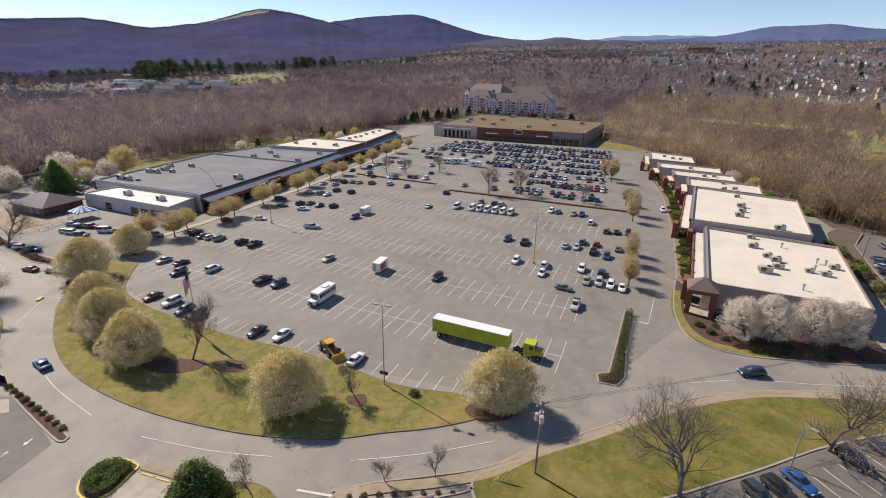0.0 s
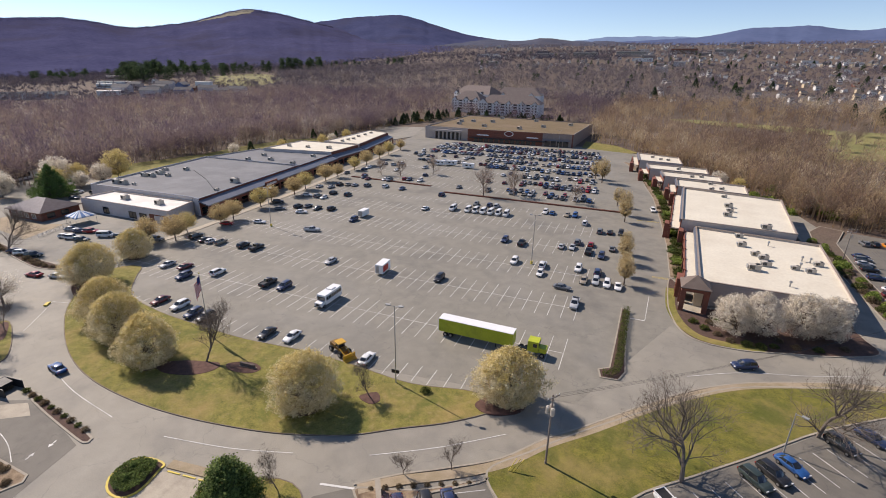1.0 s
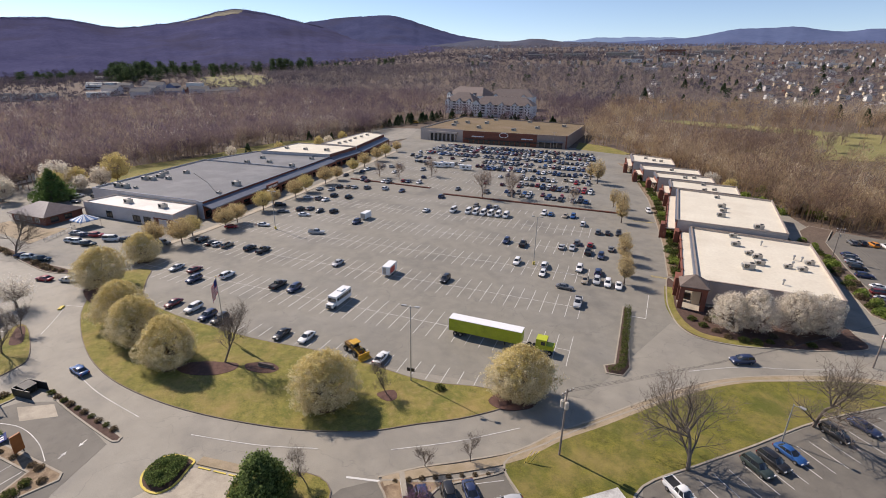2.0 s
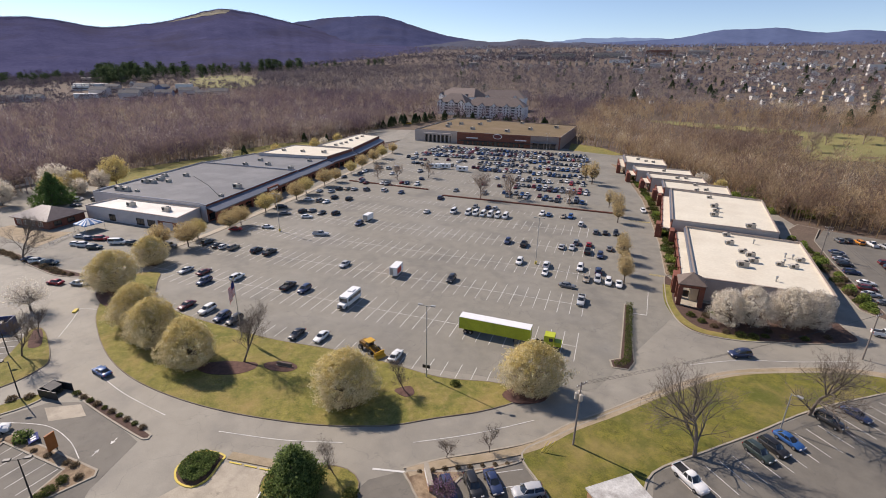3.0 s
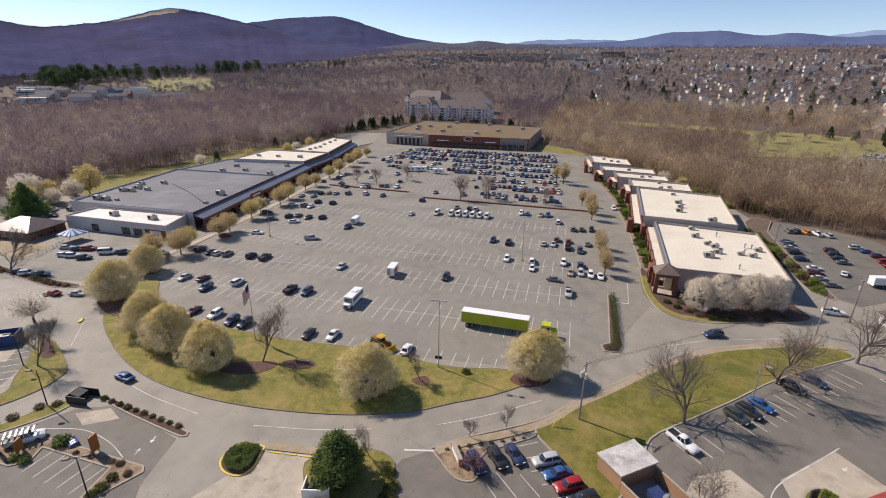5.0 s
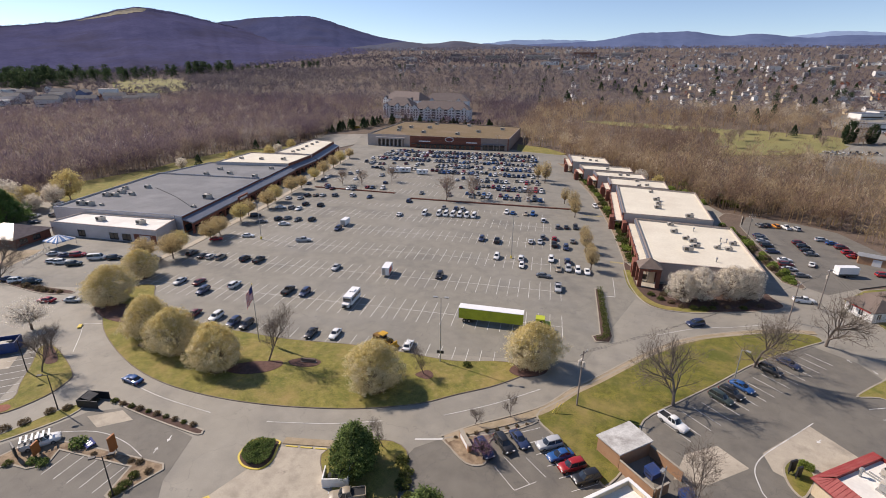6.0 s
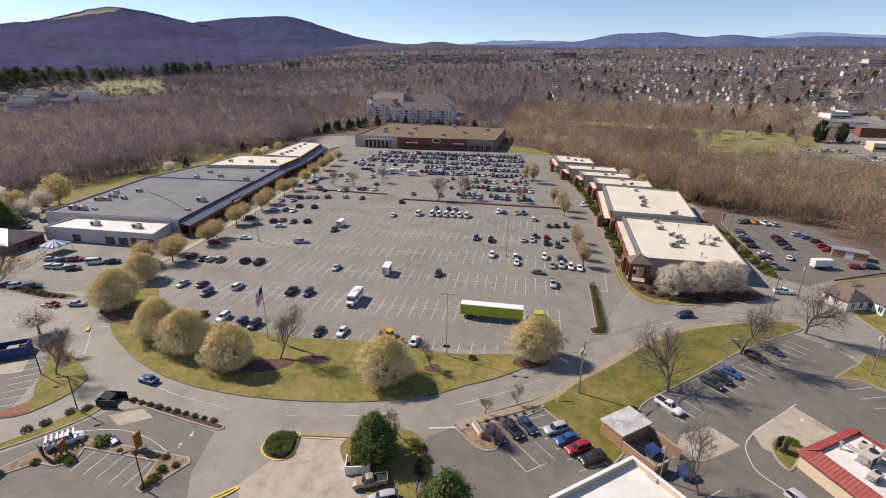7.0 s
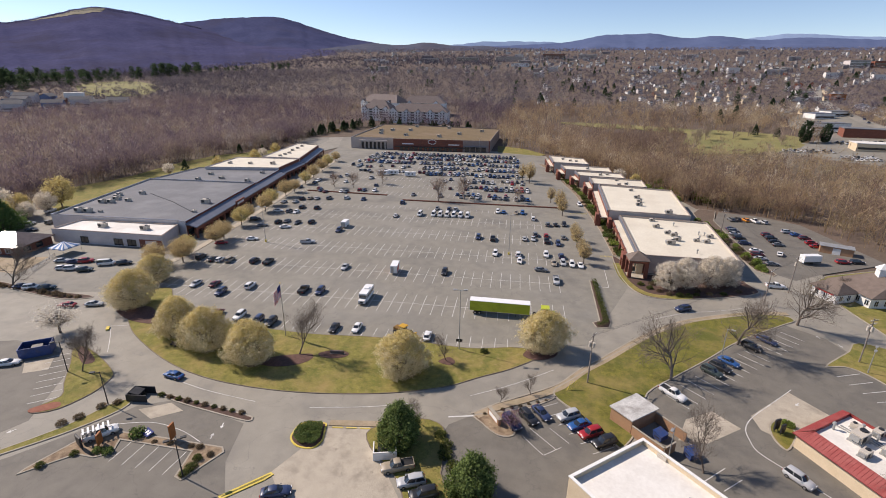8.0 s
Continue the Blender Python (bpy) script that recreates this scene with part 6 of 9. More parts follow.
def woods(name, label, count, area, spacing_seed, height, slivers, width, length, material, keep=0.0, spread=0.42, ground=lie, ring=None, tone=0.4, vary=0.3, limbs=0, belt=None):
    """Many bare trees in one mesh: a trunk, limbs and a domed crown of fine twigs each, every tree in its own tone."""
    rng = np.random.default_rng(spacing_seed)
    x0, x1, y0, y1 = area
    px, py = rng.uniform(x0, x1, count), rng.uniform(y0, y1, count)
    if belt:
        line, deep = belt
        run = np.cumsum([0] + [math.dist(a, b) for a, b in zip(line, line[1:])])
        at, off = rng.uniform(0, run[-1], count), deep * rng.uniform(0, 1, count) ** 1.3
        px, py = np.interp(at, run, [p[0] for p in line]), np.interp(at, run, [p[1] for p in line])
        dx, dy = np.interp(at + 2, run, [p[0] for p in line]) - px, np.interp(at + 2, run, [p[1] for p in line]) - py
        ln = np.hypot(dx, dy) + 1e-9
        px, py = px - dy / ln * off, py + dx / ln * off
    out = ~inside(px, py, CLEARED) & ~inside(px, py, CLEAR_FLATS)
    open_ground = inside(px, py, FIELD) | inside(px, py, LOT_FRONT) | inside(px, py, STRIP) | inside(px, py, COMMERCE)
    out &= ~open_ground | (rng.uniform(0, 1, count) < (0.01 if height > 10 else 0.06))
    out &= ~inside(px, py, LEFT_TOWN) | (rng.uniform(0, 1, count) < 0.9)
    out &= ~inside(px, py, PARK) | (rng.uniform(0, 1, count) < 0.1)
    if height > 10:
        out &= ~inside(px, py, BRUSHLAND) | (rng.uniform(0, 1, count) < 0.14)
        out &= ~inside(px, py, LOW_BRUSH) | (rng.uniform(0, 1, count) < 0.35)
    az, far = np.degrees(np.arctan2(px, py)), np.hypot(px, py)
    out &= ~((az > 3) & (far > 720) & (far < 1900)) | (rng.uniform(0, 1, count) < 0.8)
    dens = np.array([noise.noise((a / 60, b / 60, 5)) for a, b in zip(px, py)])
    out &= dens > -0.5 + keep
    if ring:
        out &= (far > ring[0]) & (far < ring[1])
    px, py = px[out], py[out]
    n = len(px)
    pz = np.array([ground(a, b) for a, b in zip(px, py)])
    town = (np.degrees(np.arctan2(px, py)) > 0) & (np.hypot(px, py) > 690) & (np.hypot(px, py) < 2000) | inside(px, py, LEFT_TOWN)
    hgt = height * rng.uniform(0.5, 1.3, n) * np.where(town, 0.68, 1.0)
    region = np.array([noise.noise((a / 170, b / 170, 8)) + 0.6 * noise.noise((a / 55, b / 55, 2)) for a, b in zip(px, py)])
    kind = np.clip(tone + vary * 1.15 * region + vary * rng.normal(size=n) * 0.55, 0.02, 0.98)
    root = np.column_stack([px, py, pz])
    # crown: twigs that rise outward, their flat sides turned outward like the crown's surface
    e = rng.normal(size=(n, slivers, 3))
    e[..., 2] = np.abs(e[..., 2]) * 1.1 - 0.35
    e /= np.linalg.norm(e, axis=2)[..., None]
    wide = spread * hgt * rng.uniform(0.75, 1.25, n)
    half = np.stack([wide, wide, hgt * 0.4], -1)[:, None, :]
    lobes = rng.normal(size=(n, 3, 3))
    lobes /= np.linalg.norm(lobes, axis=2)[..., None]
    swell = 0.8 + 0.32 * np.clip(np.einsum("nsk,nlk->nsl", e, lobes), 0, 1).max(2)
    depth = rng.uniform(0.3, 1.0, (n, slivers)) ** 0.6 * swell
    c = root[:, None, :] + np.array([0, 0, 0.6]) * hgt[:, None, None] + e * half * depth[..., None]
    d = e * 0.5 + np.array([0, 0, 0.6]) + rng.normal(size=e.shape) * 0.45
    d /= np.linalg.norm(d, axis=2)[..., None]
    face = e + rng.normal(size=e.shape) * 0.25
    side = np.cross(d, face)
    side /= np.linalg.norm(side, axis=2)[..., None] + 1e-9
    ln = (rng.uniform(0.5, 1.2, (n, slivers)) * length)[..., None]
    w = (rng.uniform(0.6, 1.3, (n, slivers)) * width)[..., None]
    tri = np.stack([c - d * ln * 0.5, c + d * ln * 0.5 - side * w, c + d * ln * 0.5 + side * w], 2).reshape(-1, 3)
    tones = [np.repeat(kind, slivers * 3)]
    parts = [tri]
    # trunk, two crossed tapering blades, and a few limbs for the nearer trees
    tw = (0.2 * hgt / 14)[:, None]
    for ax in ((1, 0, 0), (0, 1, 0)):
        ax = np.array(ax)
        parts.append(np.stack([root - ax * tw - np.array([0, 0, 1]), root + ax * tw - np.array([0, 0, 1]), root + np.array([0, 0, 0.85]) * hgt[:, None]], 1).reshape(-1, 3))
        tones.append(np.repeat(np.clip(kind * 0.6 + 0.4, 0, 1), 3))
    for k in range(limbs):
        a = root + np.array([0, 0, 1]) * (hgt * rng.uniform(0.25, 0.55, n))[:, None]
        q = e[:, k] * np.array([1, 1, 0.5]) + np.array([0, 0, 0.55])
        b = a + q * (wide * rng.uniform(0.7, 1.0, n))[:, None]
        sd = np.cross(b - a, e[:, (k + 3) % slivers])
        sd /= np.linalg.norm(sd, axis=1)[:, None] + 1e-9
        parts.append(np.stack([a - sd * tw * 0.6, a + sd * tw * 0.6, b], 1).reshape(-1, 3))
        tones.append(np.repeat(np.clip(kind * 0.6 + 0.4, 0, 1), 3))
    v, tones = np.concatenate(parts), np.concatenate(tones)
    me = bpy.data.meshes.new(name)
    me.vertices.add(len(v))
    me.vertices.foreach_set("co", v.ravel())
    k = len(v) // 3
    me.loops.add(len(v))
    me.loops.foreach_set("vertex_index", np.arange(len(v), dtype=np.int32))
    me.polygons.add(k)
    me.polygons.foreach_set("loop_start", np.arange(0, len(v), 3, dtype=np.int32))
    me.update()
    me.attributes.new("tone", "FLOAT", "POINT").data.foreach_set("value", tones.astype(np.float32))
    me.materials.append(material)
    tagged(new(name, me), label, "woods", kind="stuff")


EAST_TONES = tree_tones("bare_tan_twig_tones", [(0.0, (0.196, 0.136, 0.114)), (0.25, (0.282, 0.201, 0.150)), (0.5, (0.396, 0.293, 0.191)), (0.75, (0.515, 0.396, 0.240)), (1.0, (0.652, 0.559, 0.432))])
# darker, purpler twig tones that paint in the shade of the backlit west woods
BACKLIT_TONES = tree_tones("backlit_twig_tones", [(0.0, (0.125, 0.096, 0.126)), (0.25, (0.172, 0.131, 0.151)), (0.5, (0.240, 0.181, 0.177)), (0.75, (0.344, 0.275, 0.201)), (1.0, (0.479, 0.429, 0.400))])
# distance haze put into the twig colours: greyer and purpler than the near woods
HAZED_TONES = tree_tones("hazed_distant_twig_tones", [(0.0, (0.127, 0.114, 0.141)), (0.3, (0.198, 0.168, 0.182)), (0.6, (0.281, 0.231, 0.217)), (0.85, (0.341, 0.297, 0.237)), (1.0, (0.440, 0.396, 0.363))], 0.2)
# both far haze and backlit shade are painted into these western twig tones
HAZED_BACKLIT_TONES = tree_tones("hazed_backlit_twig_tones", [(0.0, (0.086, 0.079, 0.107)), (0.3, (0.125, 0.106, 0.126)), (0.6, (0.168, 0.140, 0.150)), (1.0, (0.241, 0.215, 0.211))], 0.2)
PALE_BRUSH = tree_tones("pale_brush_tones", [(0.0, (0.216, 0.162, 0.108)), (0.4, (0.356, 0.275, 0.162)), (0.7, (0.464, 0.367, 0.211)), (1.0, (0.562, 0.486, 0.356))], 0.3)
woods("woods", "grey-brown bare woods beside the shops", 4200, (-60, 440, 90, 640), 91, 16.5, 66, 0.145, 2.6, EAST_TONES, -0.6, 0.33, tone=0.47, vary=0.4, limbs=3)
woods("woods", "purple-brown bare woods behind the stores, darkened as backlit", 5800, (-640, -60, -60, 640), 96, 16.5, 48, 0.17, 2.7, BACKLIT_TONES, -0.6, 0.34, tone=0.36, vary=0.38, limbs=3)
woods("woods", "grey-brown bare woods beyond the stores", 10500, (-1100, 900, 560, 1400), 92, 16, 26, 0.42, 2.5, HAZED_TONES, -0.3, 0.38, tone=0.42, vary=0.36)
woods("woods", "grey-brown bare woods towards the hills", 11000, (-2300, 1900, 1300, 3300), 93, 16, 13, 0.8, 3.8, HAZED_TONES, -0.1, 0.5, tone=0.3)
woods("woods", "purple-brown bare woods on the west side, coloured for haze and backlight", 7600, (-2000, -600, -200, 1300), 94, 15, 18, 0.55, 3.0, HAZED_BACKLIT_TONES, -0.3, 0.42, tone=0.4)
WEST_EDGE = [(-224, 24), (-234, 70), (-244, 98), (-240, 140), (-247, 180), (-246, 222), (-228, 262), (-224, 320), (-258, 396)]
EAST_EDGE = [(-6, 326), (20, 284), (55, 230), (75, 188), (84, 164), (112, 154), (124, 146)]
woods("woods", "brown trees with bare trunks along the edge of the woods behind the stores", 900, (0, 1, 0, 1), 101, 15.5, 80, 0.13, 2.3, BACKLIT_TONES, -1, 0.33, tone=0.5, vary=0.4, limbs=4, belt=(WEST_EDGE, 46))
woods("woods", "tan trees and saplings along the edge of the woods behind the shops", 560, (0, 1, 0, 1), 102, 12.5, 70, 0.125, 2.1, EAST_TONES, -1, 0.34, tone=0.62, vary=0.4, limbs=4, belt=(EAST_EDGE, 40))
woods("undergrowth", "pale brushwood at the edge of the woods", 6200, (-330, 330, 60, 460), 95, 4.5, 16, 0.11, 1.1, PALE_BRUSH, -0.4, 0.6, tone=0.35)
woods("undergrowth", "tall tan brush and saplings beside the side lot", 4800, (60, 330, 90, 430), 99, 7, 24, 0.09, 1.7, PALE_BRUSH, -0.6, 0.42, tone=0.42, vary=0.4)

# crest trees carry the slope's painted haze in their colour
SLOPE_TWIGS = surf("hazed_crest_twigs", (0.05, 0.05, 0.084), (0.112, 0.106, 0.152), 60, 0.95, 0, 6, island=0.5, spec=0.0)


def slope_height(x, y):
    r, az = math.hypot(x, y), math.degrees(math.atan2(x, y))
    s = (r - 1750) / 2550
    return max(lie(x, y), hill_height(az, s, 1750, 4300, NEAR_SKY, 2)[2]) if s > 0 else lie(x, y)


def slope_woods(count, crest, seed):
    """A ragged line of bare trees along the crest of the range."""
    rng = np.random.default_rng(seed)
    az = np.radians(np.concatenate([rng.uniform(-105, -12, count), rng.uniform(-105, -40, crest)]))
    r = np.concatenate([1650 + 2600 * rng.uniform(0, 1, count) ** 1.3, rng.uniform(4180, 4299, crest)])
    x, y = r * np.sin(az), r * np.cos(az)
    z = np.array([slope_height(a, b) for a, b in zip(x, y)])
    n = 3
    t = rng.uniform(0, 2 * math.pi, (len(x), n))
    h = rng.uniform(1, 6, (len(x), n))
    c = np.stack([x[:, None] + np.cos(t) * 6, y[:, None] + np.sin(t) * 6, z[:, None] + h], -1).reshape(-1, 3)
    return quads_mesh("slope_woods", c, rng.uniform(1.2, 2.2, len(c)), SLOPE_TWIGS, rng)


tagged(new("slope_woods", slope_woods(0, 4200, 98)), "haze-tinted bare trees along the mountain crest", "woods", kind="stuff")
# mountain haze mixed into the twig tones, so these woods fade into the slope
FOOT_TONES = tree_tones("hazed_foot_twig_tones", [(0.0, (0.072, 0.066, 0.092)), (0.5, (0.098, 0.086, 0.108)), (1.0, (0.13, 0.112, 0.13))], 0.15)
woods("woods", "bare woods on the foot of the mountain, tinted purple-grey for haze", 13000, (-2350, -250, -300, 2300), 97, 14, 8, 0.9, 5.0, FOOT_TONES, 0.0, 0.5, slope_height, (1640, 2350))
WHITE_BARK = surf("white_sycamore_bark", (0.24, 0.205, 0.165), (0.42, 0.37, 0.31), 1.0, 0.9, 0.2, 6)
SYCAMORE = bare_kind(66, 19, 0.62, 3, 0.26, WHITE_BARK, 0.7, (6, 4, 3), 0.3)
srng = random.Random(12)
for k in range(26):
    x, y = srng.uniform(88, 290), srng.uniform(150, 380)
    if not inside(np.array([x]), np.array([y]), CLEARED)[0]:
        plant(SYCAMORE, "sycamore", "bare pale-barked sycamore at the edge of the woods", "tree", "sycamores", x, y, lie(x, y), srng.uniform(0.5, 0.9), srng.uniform(0, 360))
for poly in (FIELD, STRIP, PARK, COMMERCE):
    bm = bmesh.new()
    pts = smooth(poly, 4)
    c = sum((Vector(p) for p in pts), Vector((0, 0))) / len(pts)
    cv = bm.verts.new((*c, lie(*c) + 0.5))
    rows = [[bm.verts.new((*(c.lerp(Vector(p), s)), lie(*(c.lerp(Vector(p), s))) + 0.6)) for p in pts] for s in (0.35, 0.7, 1.0)]
    for i in range(len(pts)):
        j = (i + 1) % len(pts)
        bm.faces.new((cv, rows[0][i], rows[0][j]))
        for a, b in zip(rows, rows[1:]):
            bm.faces.new((a[i], b[i], b[j], a[j]))
    tagged(part("far_lot" if poly is COMMERCE else "meadow", bm, ASPHALT if poly is COMMERCE else MEADOW, None), "asphalt round distant stores" if poly is COMMERCE else "open green and straw meadow among woods", "lot" if poly is COMMERCE else "meadow", kind="structure")


def conifer_kind(seed, height, r):
    rng = np.random.default_rng(seed)
    n = 950
    s = rng.uniform(0, 1, n) ** 0.75
    t = rng.uniform(0, 2 * math.pi, n)
    rr = r * (1.02 - s) ** 0.75 * rng.uniform(0.5, 1.0, n) ** 0.5 * (1 + 0.2 * np.sin(3 * t + 9 * s))
    pts = np.column_stack([rr * np.cos(t), rr * np.sin(t), 0.4 + s * (height - 0.6)])
    return (tubes_mesh("trunk", [((0, 0, 0), (0, 0, height * 0.9), 0.18, 0.04)], BARK, 6), quads_mesh("crown", pts, rng.uniform(0.26, 0.5, n), CONIFER, rng, 0.3))


def pine_kind(seed, height, r):
    """A tall pine: bare lower trunk and uneven tiers of dark needle clumps."""
    rng = np.random.default_rng(seed)
    n, tiers = 520, 26
    s = np.sort(rng.uniform(0.2, 1, tiers))
    a = rng.uniform(0, 2 * math.pi, tiers)
    reach = r * np.sqrt(1.05 - s) * rng.uniform(0.3, 1.0, tiers)
    c = np.column_stack([reach * np.cos(a), reach * np.sin(a), s * height])
    k = rng.integers(0, tiers, n)
    pts = c[k] + rng.normal(size=(n, 3)) * np.array([r * 0.27, r * 0.27, height * 0.045])
    limbs = [((0, 0, q[2] - 0.8), tuple(q), 0.1, 0.04) for q in c]
    return (tubes_mesh("trunk", [((0, 0, -1), (0, 0, height * 0.95), 0.32, 0.06)], BARK, 6), tubes_mesh("branchwork", limbs, BARK, 3), quads_mesh("crown", pts, rng.uniform(0.4, 0.85, n), CONIFER, rng, 0.4))


CONIFERS = [conifer_kind(s, 10, 3.6) for s in (96, 97)]
PINES = [pine_kind(s, 20, 6.0) for s in (196, 197, 198)]
crng = random.Random(7)
for k in range(46):
    s = k / 45
    x, y = -252 + 38 * min(s * 2, 1) + 130 * max(0, s - 0.5) * 2 + crng.uniform(-5, 5), 322 + 118 * min(s * 2, 1) + 6 * max(0, s - 0.5) + crng.uniform(-3, 3)
    plant(CONIFERS[k % 2], "conifer", "dark green conifer in a screen behind the stores", "tree", "conifers", x, y, lie(x, y), crng.uniform(0.8, 1.2), crng.uniform(0, 360))
for x, y, s in ((-220, 162, 0.8), (-236, 239, 0.75), (-224, 252, 0.6), (-228, 200, 0.5)):
    plant(CONIFERS[0], "conifer", "young green conifer on the grass behind the stores", "tree", "conifers", x, y, 0, s, 15 * x)
GROVES = [(-60.5, -52.5, 1130, 1330, 62, 1.5), (-72, -61, 1500, 1900, 26, 1.4), (-57, -51, 1450, 1620, 22, 1.4), (-51.5, -46.5, 1640, 1720, 16, 1.5), (-45.6, -41.4, 1680, 1780, 26, 1.75), (-40.6, -32, 1750, 1900, 12, 1.3)]
for a0, a1, r0, r1, n, big in GROVES:
    for k in range(n):
        az, r = radians(crng.uniform(a0, a1)), crng.uniform(r0, r1)
        x, y = 41 + r * math.sin(az), -61 + r * math.cos(az)
        plant(PINES[k % 3], "pine", "tall dark green pine above bare woods", "tree", "pines", x, y, lie(x, y) - 0.5, big * crng.uniform(0.7, 1.2), crng.uniform(0, 360))
for k in range(70):
    az, r = crng.uniform(-24, 34), crng.uniform(700, 2100)
    x, y = r * math.sin(radians(az)), r * math.cos(radians(az))
    if not inside(np.array([x]), np.array([y]), COMMERCE)[0]:
        plant(PINES[k % 3], "pine", "dark green pine among bare trees", "tree", "pines", x, y, lie(x, y) - 0.5, crng.uniform(0.6, 1.0), crng.uniform(0, 360))
for k in range(64):
    az, r = crng.uniform(-6, 27), crng.uniform(660, 1700)
    x, y = r * math.sin(radians(az)), r * math.cos(radians(az))
    if not inside(np.array([x]), np.array([y]), COMMERCE)[0]:
        plant(CONIFERS[k % 2], "conifer", "dark evergreen among houses of the town", "tree", "town evergreens", x, y, lie(x, y), crng.uniform(1.0, 1.7), crng.uniform(0, 360))
for x, y, s in ((222, 468, 1.0), (205, 478, 1.1), (190, 560, 1.6), (175, 600, 1.5), (215, 590, 1.7), (150, 640, 1.6)):
    plant(CONIFERS[0], "evergreen_tree", "broad dark evergreen at the edge of a meadow", "tree", "evergreen trees", x, y, lie(x, y), s, 40)
FIR_NEEDLES = surf("fresh_green_fir_needles", (0.06, 0.11, 0.03), (0.17, 0.26, 0.075), 2, 0.9, 0, 4, island=0.5, thin=0.4)
plant(clumped_kind(54, 13.5, 8.2, 0.4, 520, 34, 0.2, FIR_NEEDLES, clump=0.42, deep=0.35, lobes=16, lobed=0.25, profile=((0, 0.85), (0.12, 1.0), (0.4, 0.7), (0.7, 0.36), (1, 0.04))), "fir_tree", "broad bright green fir behind the stores", "tree", "", -198, 38, 0, 1, 0)
CEDAR = leafy_kind(53, 10, 2.7, 0.2, 9000, 0.2, CONIFER, rays=160, tight=0.7)
for x, y, s in ((235, 438, 2.1), (253, 441, 1.8)):
    plant(CEDAR, "cedar", "broad dark red cedar at the edge of a meadow", "tree", "cedars", x, y, lie(x, y), s, 40)
for x, y, s in ((150, 440, 0.9), (178, 452, 1.0), (196, 468, 0.9), (216, 458, 0.8), (160, 480, 1.0), (134, 402, 1.1), (210, 420, 0.7), (100, 500, 0.9), (60, 512, 0.9)):
    plant(BARE[3], "bare_tree", "leafless deciduous tree on a meadow", "tree", "bare trees", x, y, lie(x, y), s * 1.6, x)


# ---- the town ----
def house_kind(w, d, h, rh, wall, roof):
    body = bmesh.new()
    vs = [body.verts.new(c) for c in ((-w / 2, -d / 2, -3), (w / 2, -d / 2, -3), (w / 2, d / 2, -3), (-w / 2, d / 2, -3), (-w / 2, -d / 2, h), (w / 2, -d / 2, h), (w / 2, d / 2, h), (-w / 2, d / 2, h), (-w / 2, 0, h + rh), (w / 2, 0, h + rh))]
    for f in ((0, 1, 5, 4), (2, 3, 7, 6), (1, 2, 6, 9, 5), (3, 0, 4, 8, 7)):
        body.faces.new([vs[i] for i in f])
    top = bmesh.new()
    e = 0.5
    vs = [top.verts.new(c) for c in ((-w / 2 - e, -d / 2 - e, h - 0.3), (w / 2 + e, -d / 2 - e, h - 0.3), (w / 2 + e, d / 2 + e, h - 0.3), (-w / 2 - e, d / 2 + e, h - 0.3), (-w / 2 - e, 0, h + rh + 0.15), (w / 2 + e, 0, h + rh + 0.15))]
    top.faces.new((vs[0], vs[1], vs[5], vs[4])), top.faces.new((vs[2], vs[3], vs[4], vs[5]))
    win = bmesh.new()
    box(win, -w * 0.3, w * 0.3, -d / 2 - 0.06, -d / 2 + 0.05, 0.9, 2.4)
    return (mesh_of("wall", body, wall), mesh_of("roof", top, roof), mesh_of("window", win, GLASS))


BLUE_WALL = surf("blue_grey_siding", (0.13, 0.16, 0.26), (0.18, 0.21, 0.32), 2, 0.8, 0, 8)
HOUSES = [house_kind(11, 8, 5.6, 3, WHITE_WALL, GREY_SHINGLE), house_kind(13, 9, 3.2, 2.6, WHITE_WALL, SHINGLE), house_kind(10, 8, 5.4, 3, CREAM_WALL, GREY_SHINGLE), house_kind(12, 9, 5.2, 3, BRICK, SHINGLE), house_kind(22, 12, 8, 3, STUCCO, GREY_SHINGLE), house_kind(12, 9, 5.4, 3, GREY_WALL, GREY_SHINGLE)]
HOUSES += [house_kind(30, 13, 9, 4, GREY_WALL, GREY_SHINGLE), house_kind(26, 13, 9, 4, BLUE_WALL, GREY_SHINGLE)]
KINDS = {3: "brick gabled house among bare trees", 5: "grey gabled house among bare trees", 4: "long cream gabled building among bare trees", 6: "long grey apartment house on the wooded slope", 7: "long blue-grey apartment house on the wooded slope"}
homes = []
for k in range(16):          # a row of white gables, and flats stepping up the slope, on the west side
    homes.append((k % 2 * 5, -902 + 4.6 * k + crng.uniform(-6, 6), 286 + 4.4 * k + crng.uniform(-10, 10), 1.0, crng.choice([20, 110])))
for k, x, y, tn in ((6, -736, 424, 30), (7, -700, 455, 35), (4, -668, 500, 40), (6, -655, 520, 30), (6, -800, 492, 30), (7, -765, 500, 120), (4, -782, 470, 25), (7, -760, 440, 110), (6, -822, 430, 20), (6, -700, 500, 35), (5, -730, 470, 50), (0, -690, 440, 60), (3, -740, 500, 30), (4, -850, 470, 30), (0, -872, 520, 120)):
    homes.append((k, x, y, 1.0, tn))
tries = 0
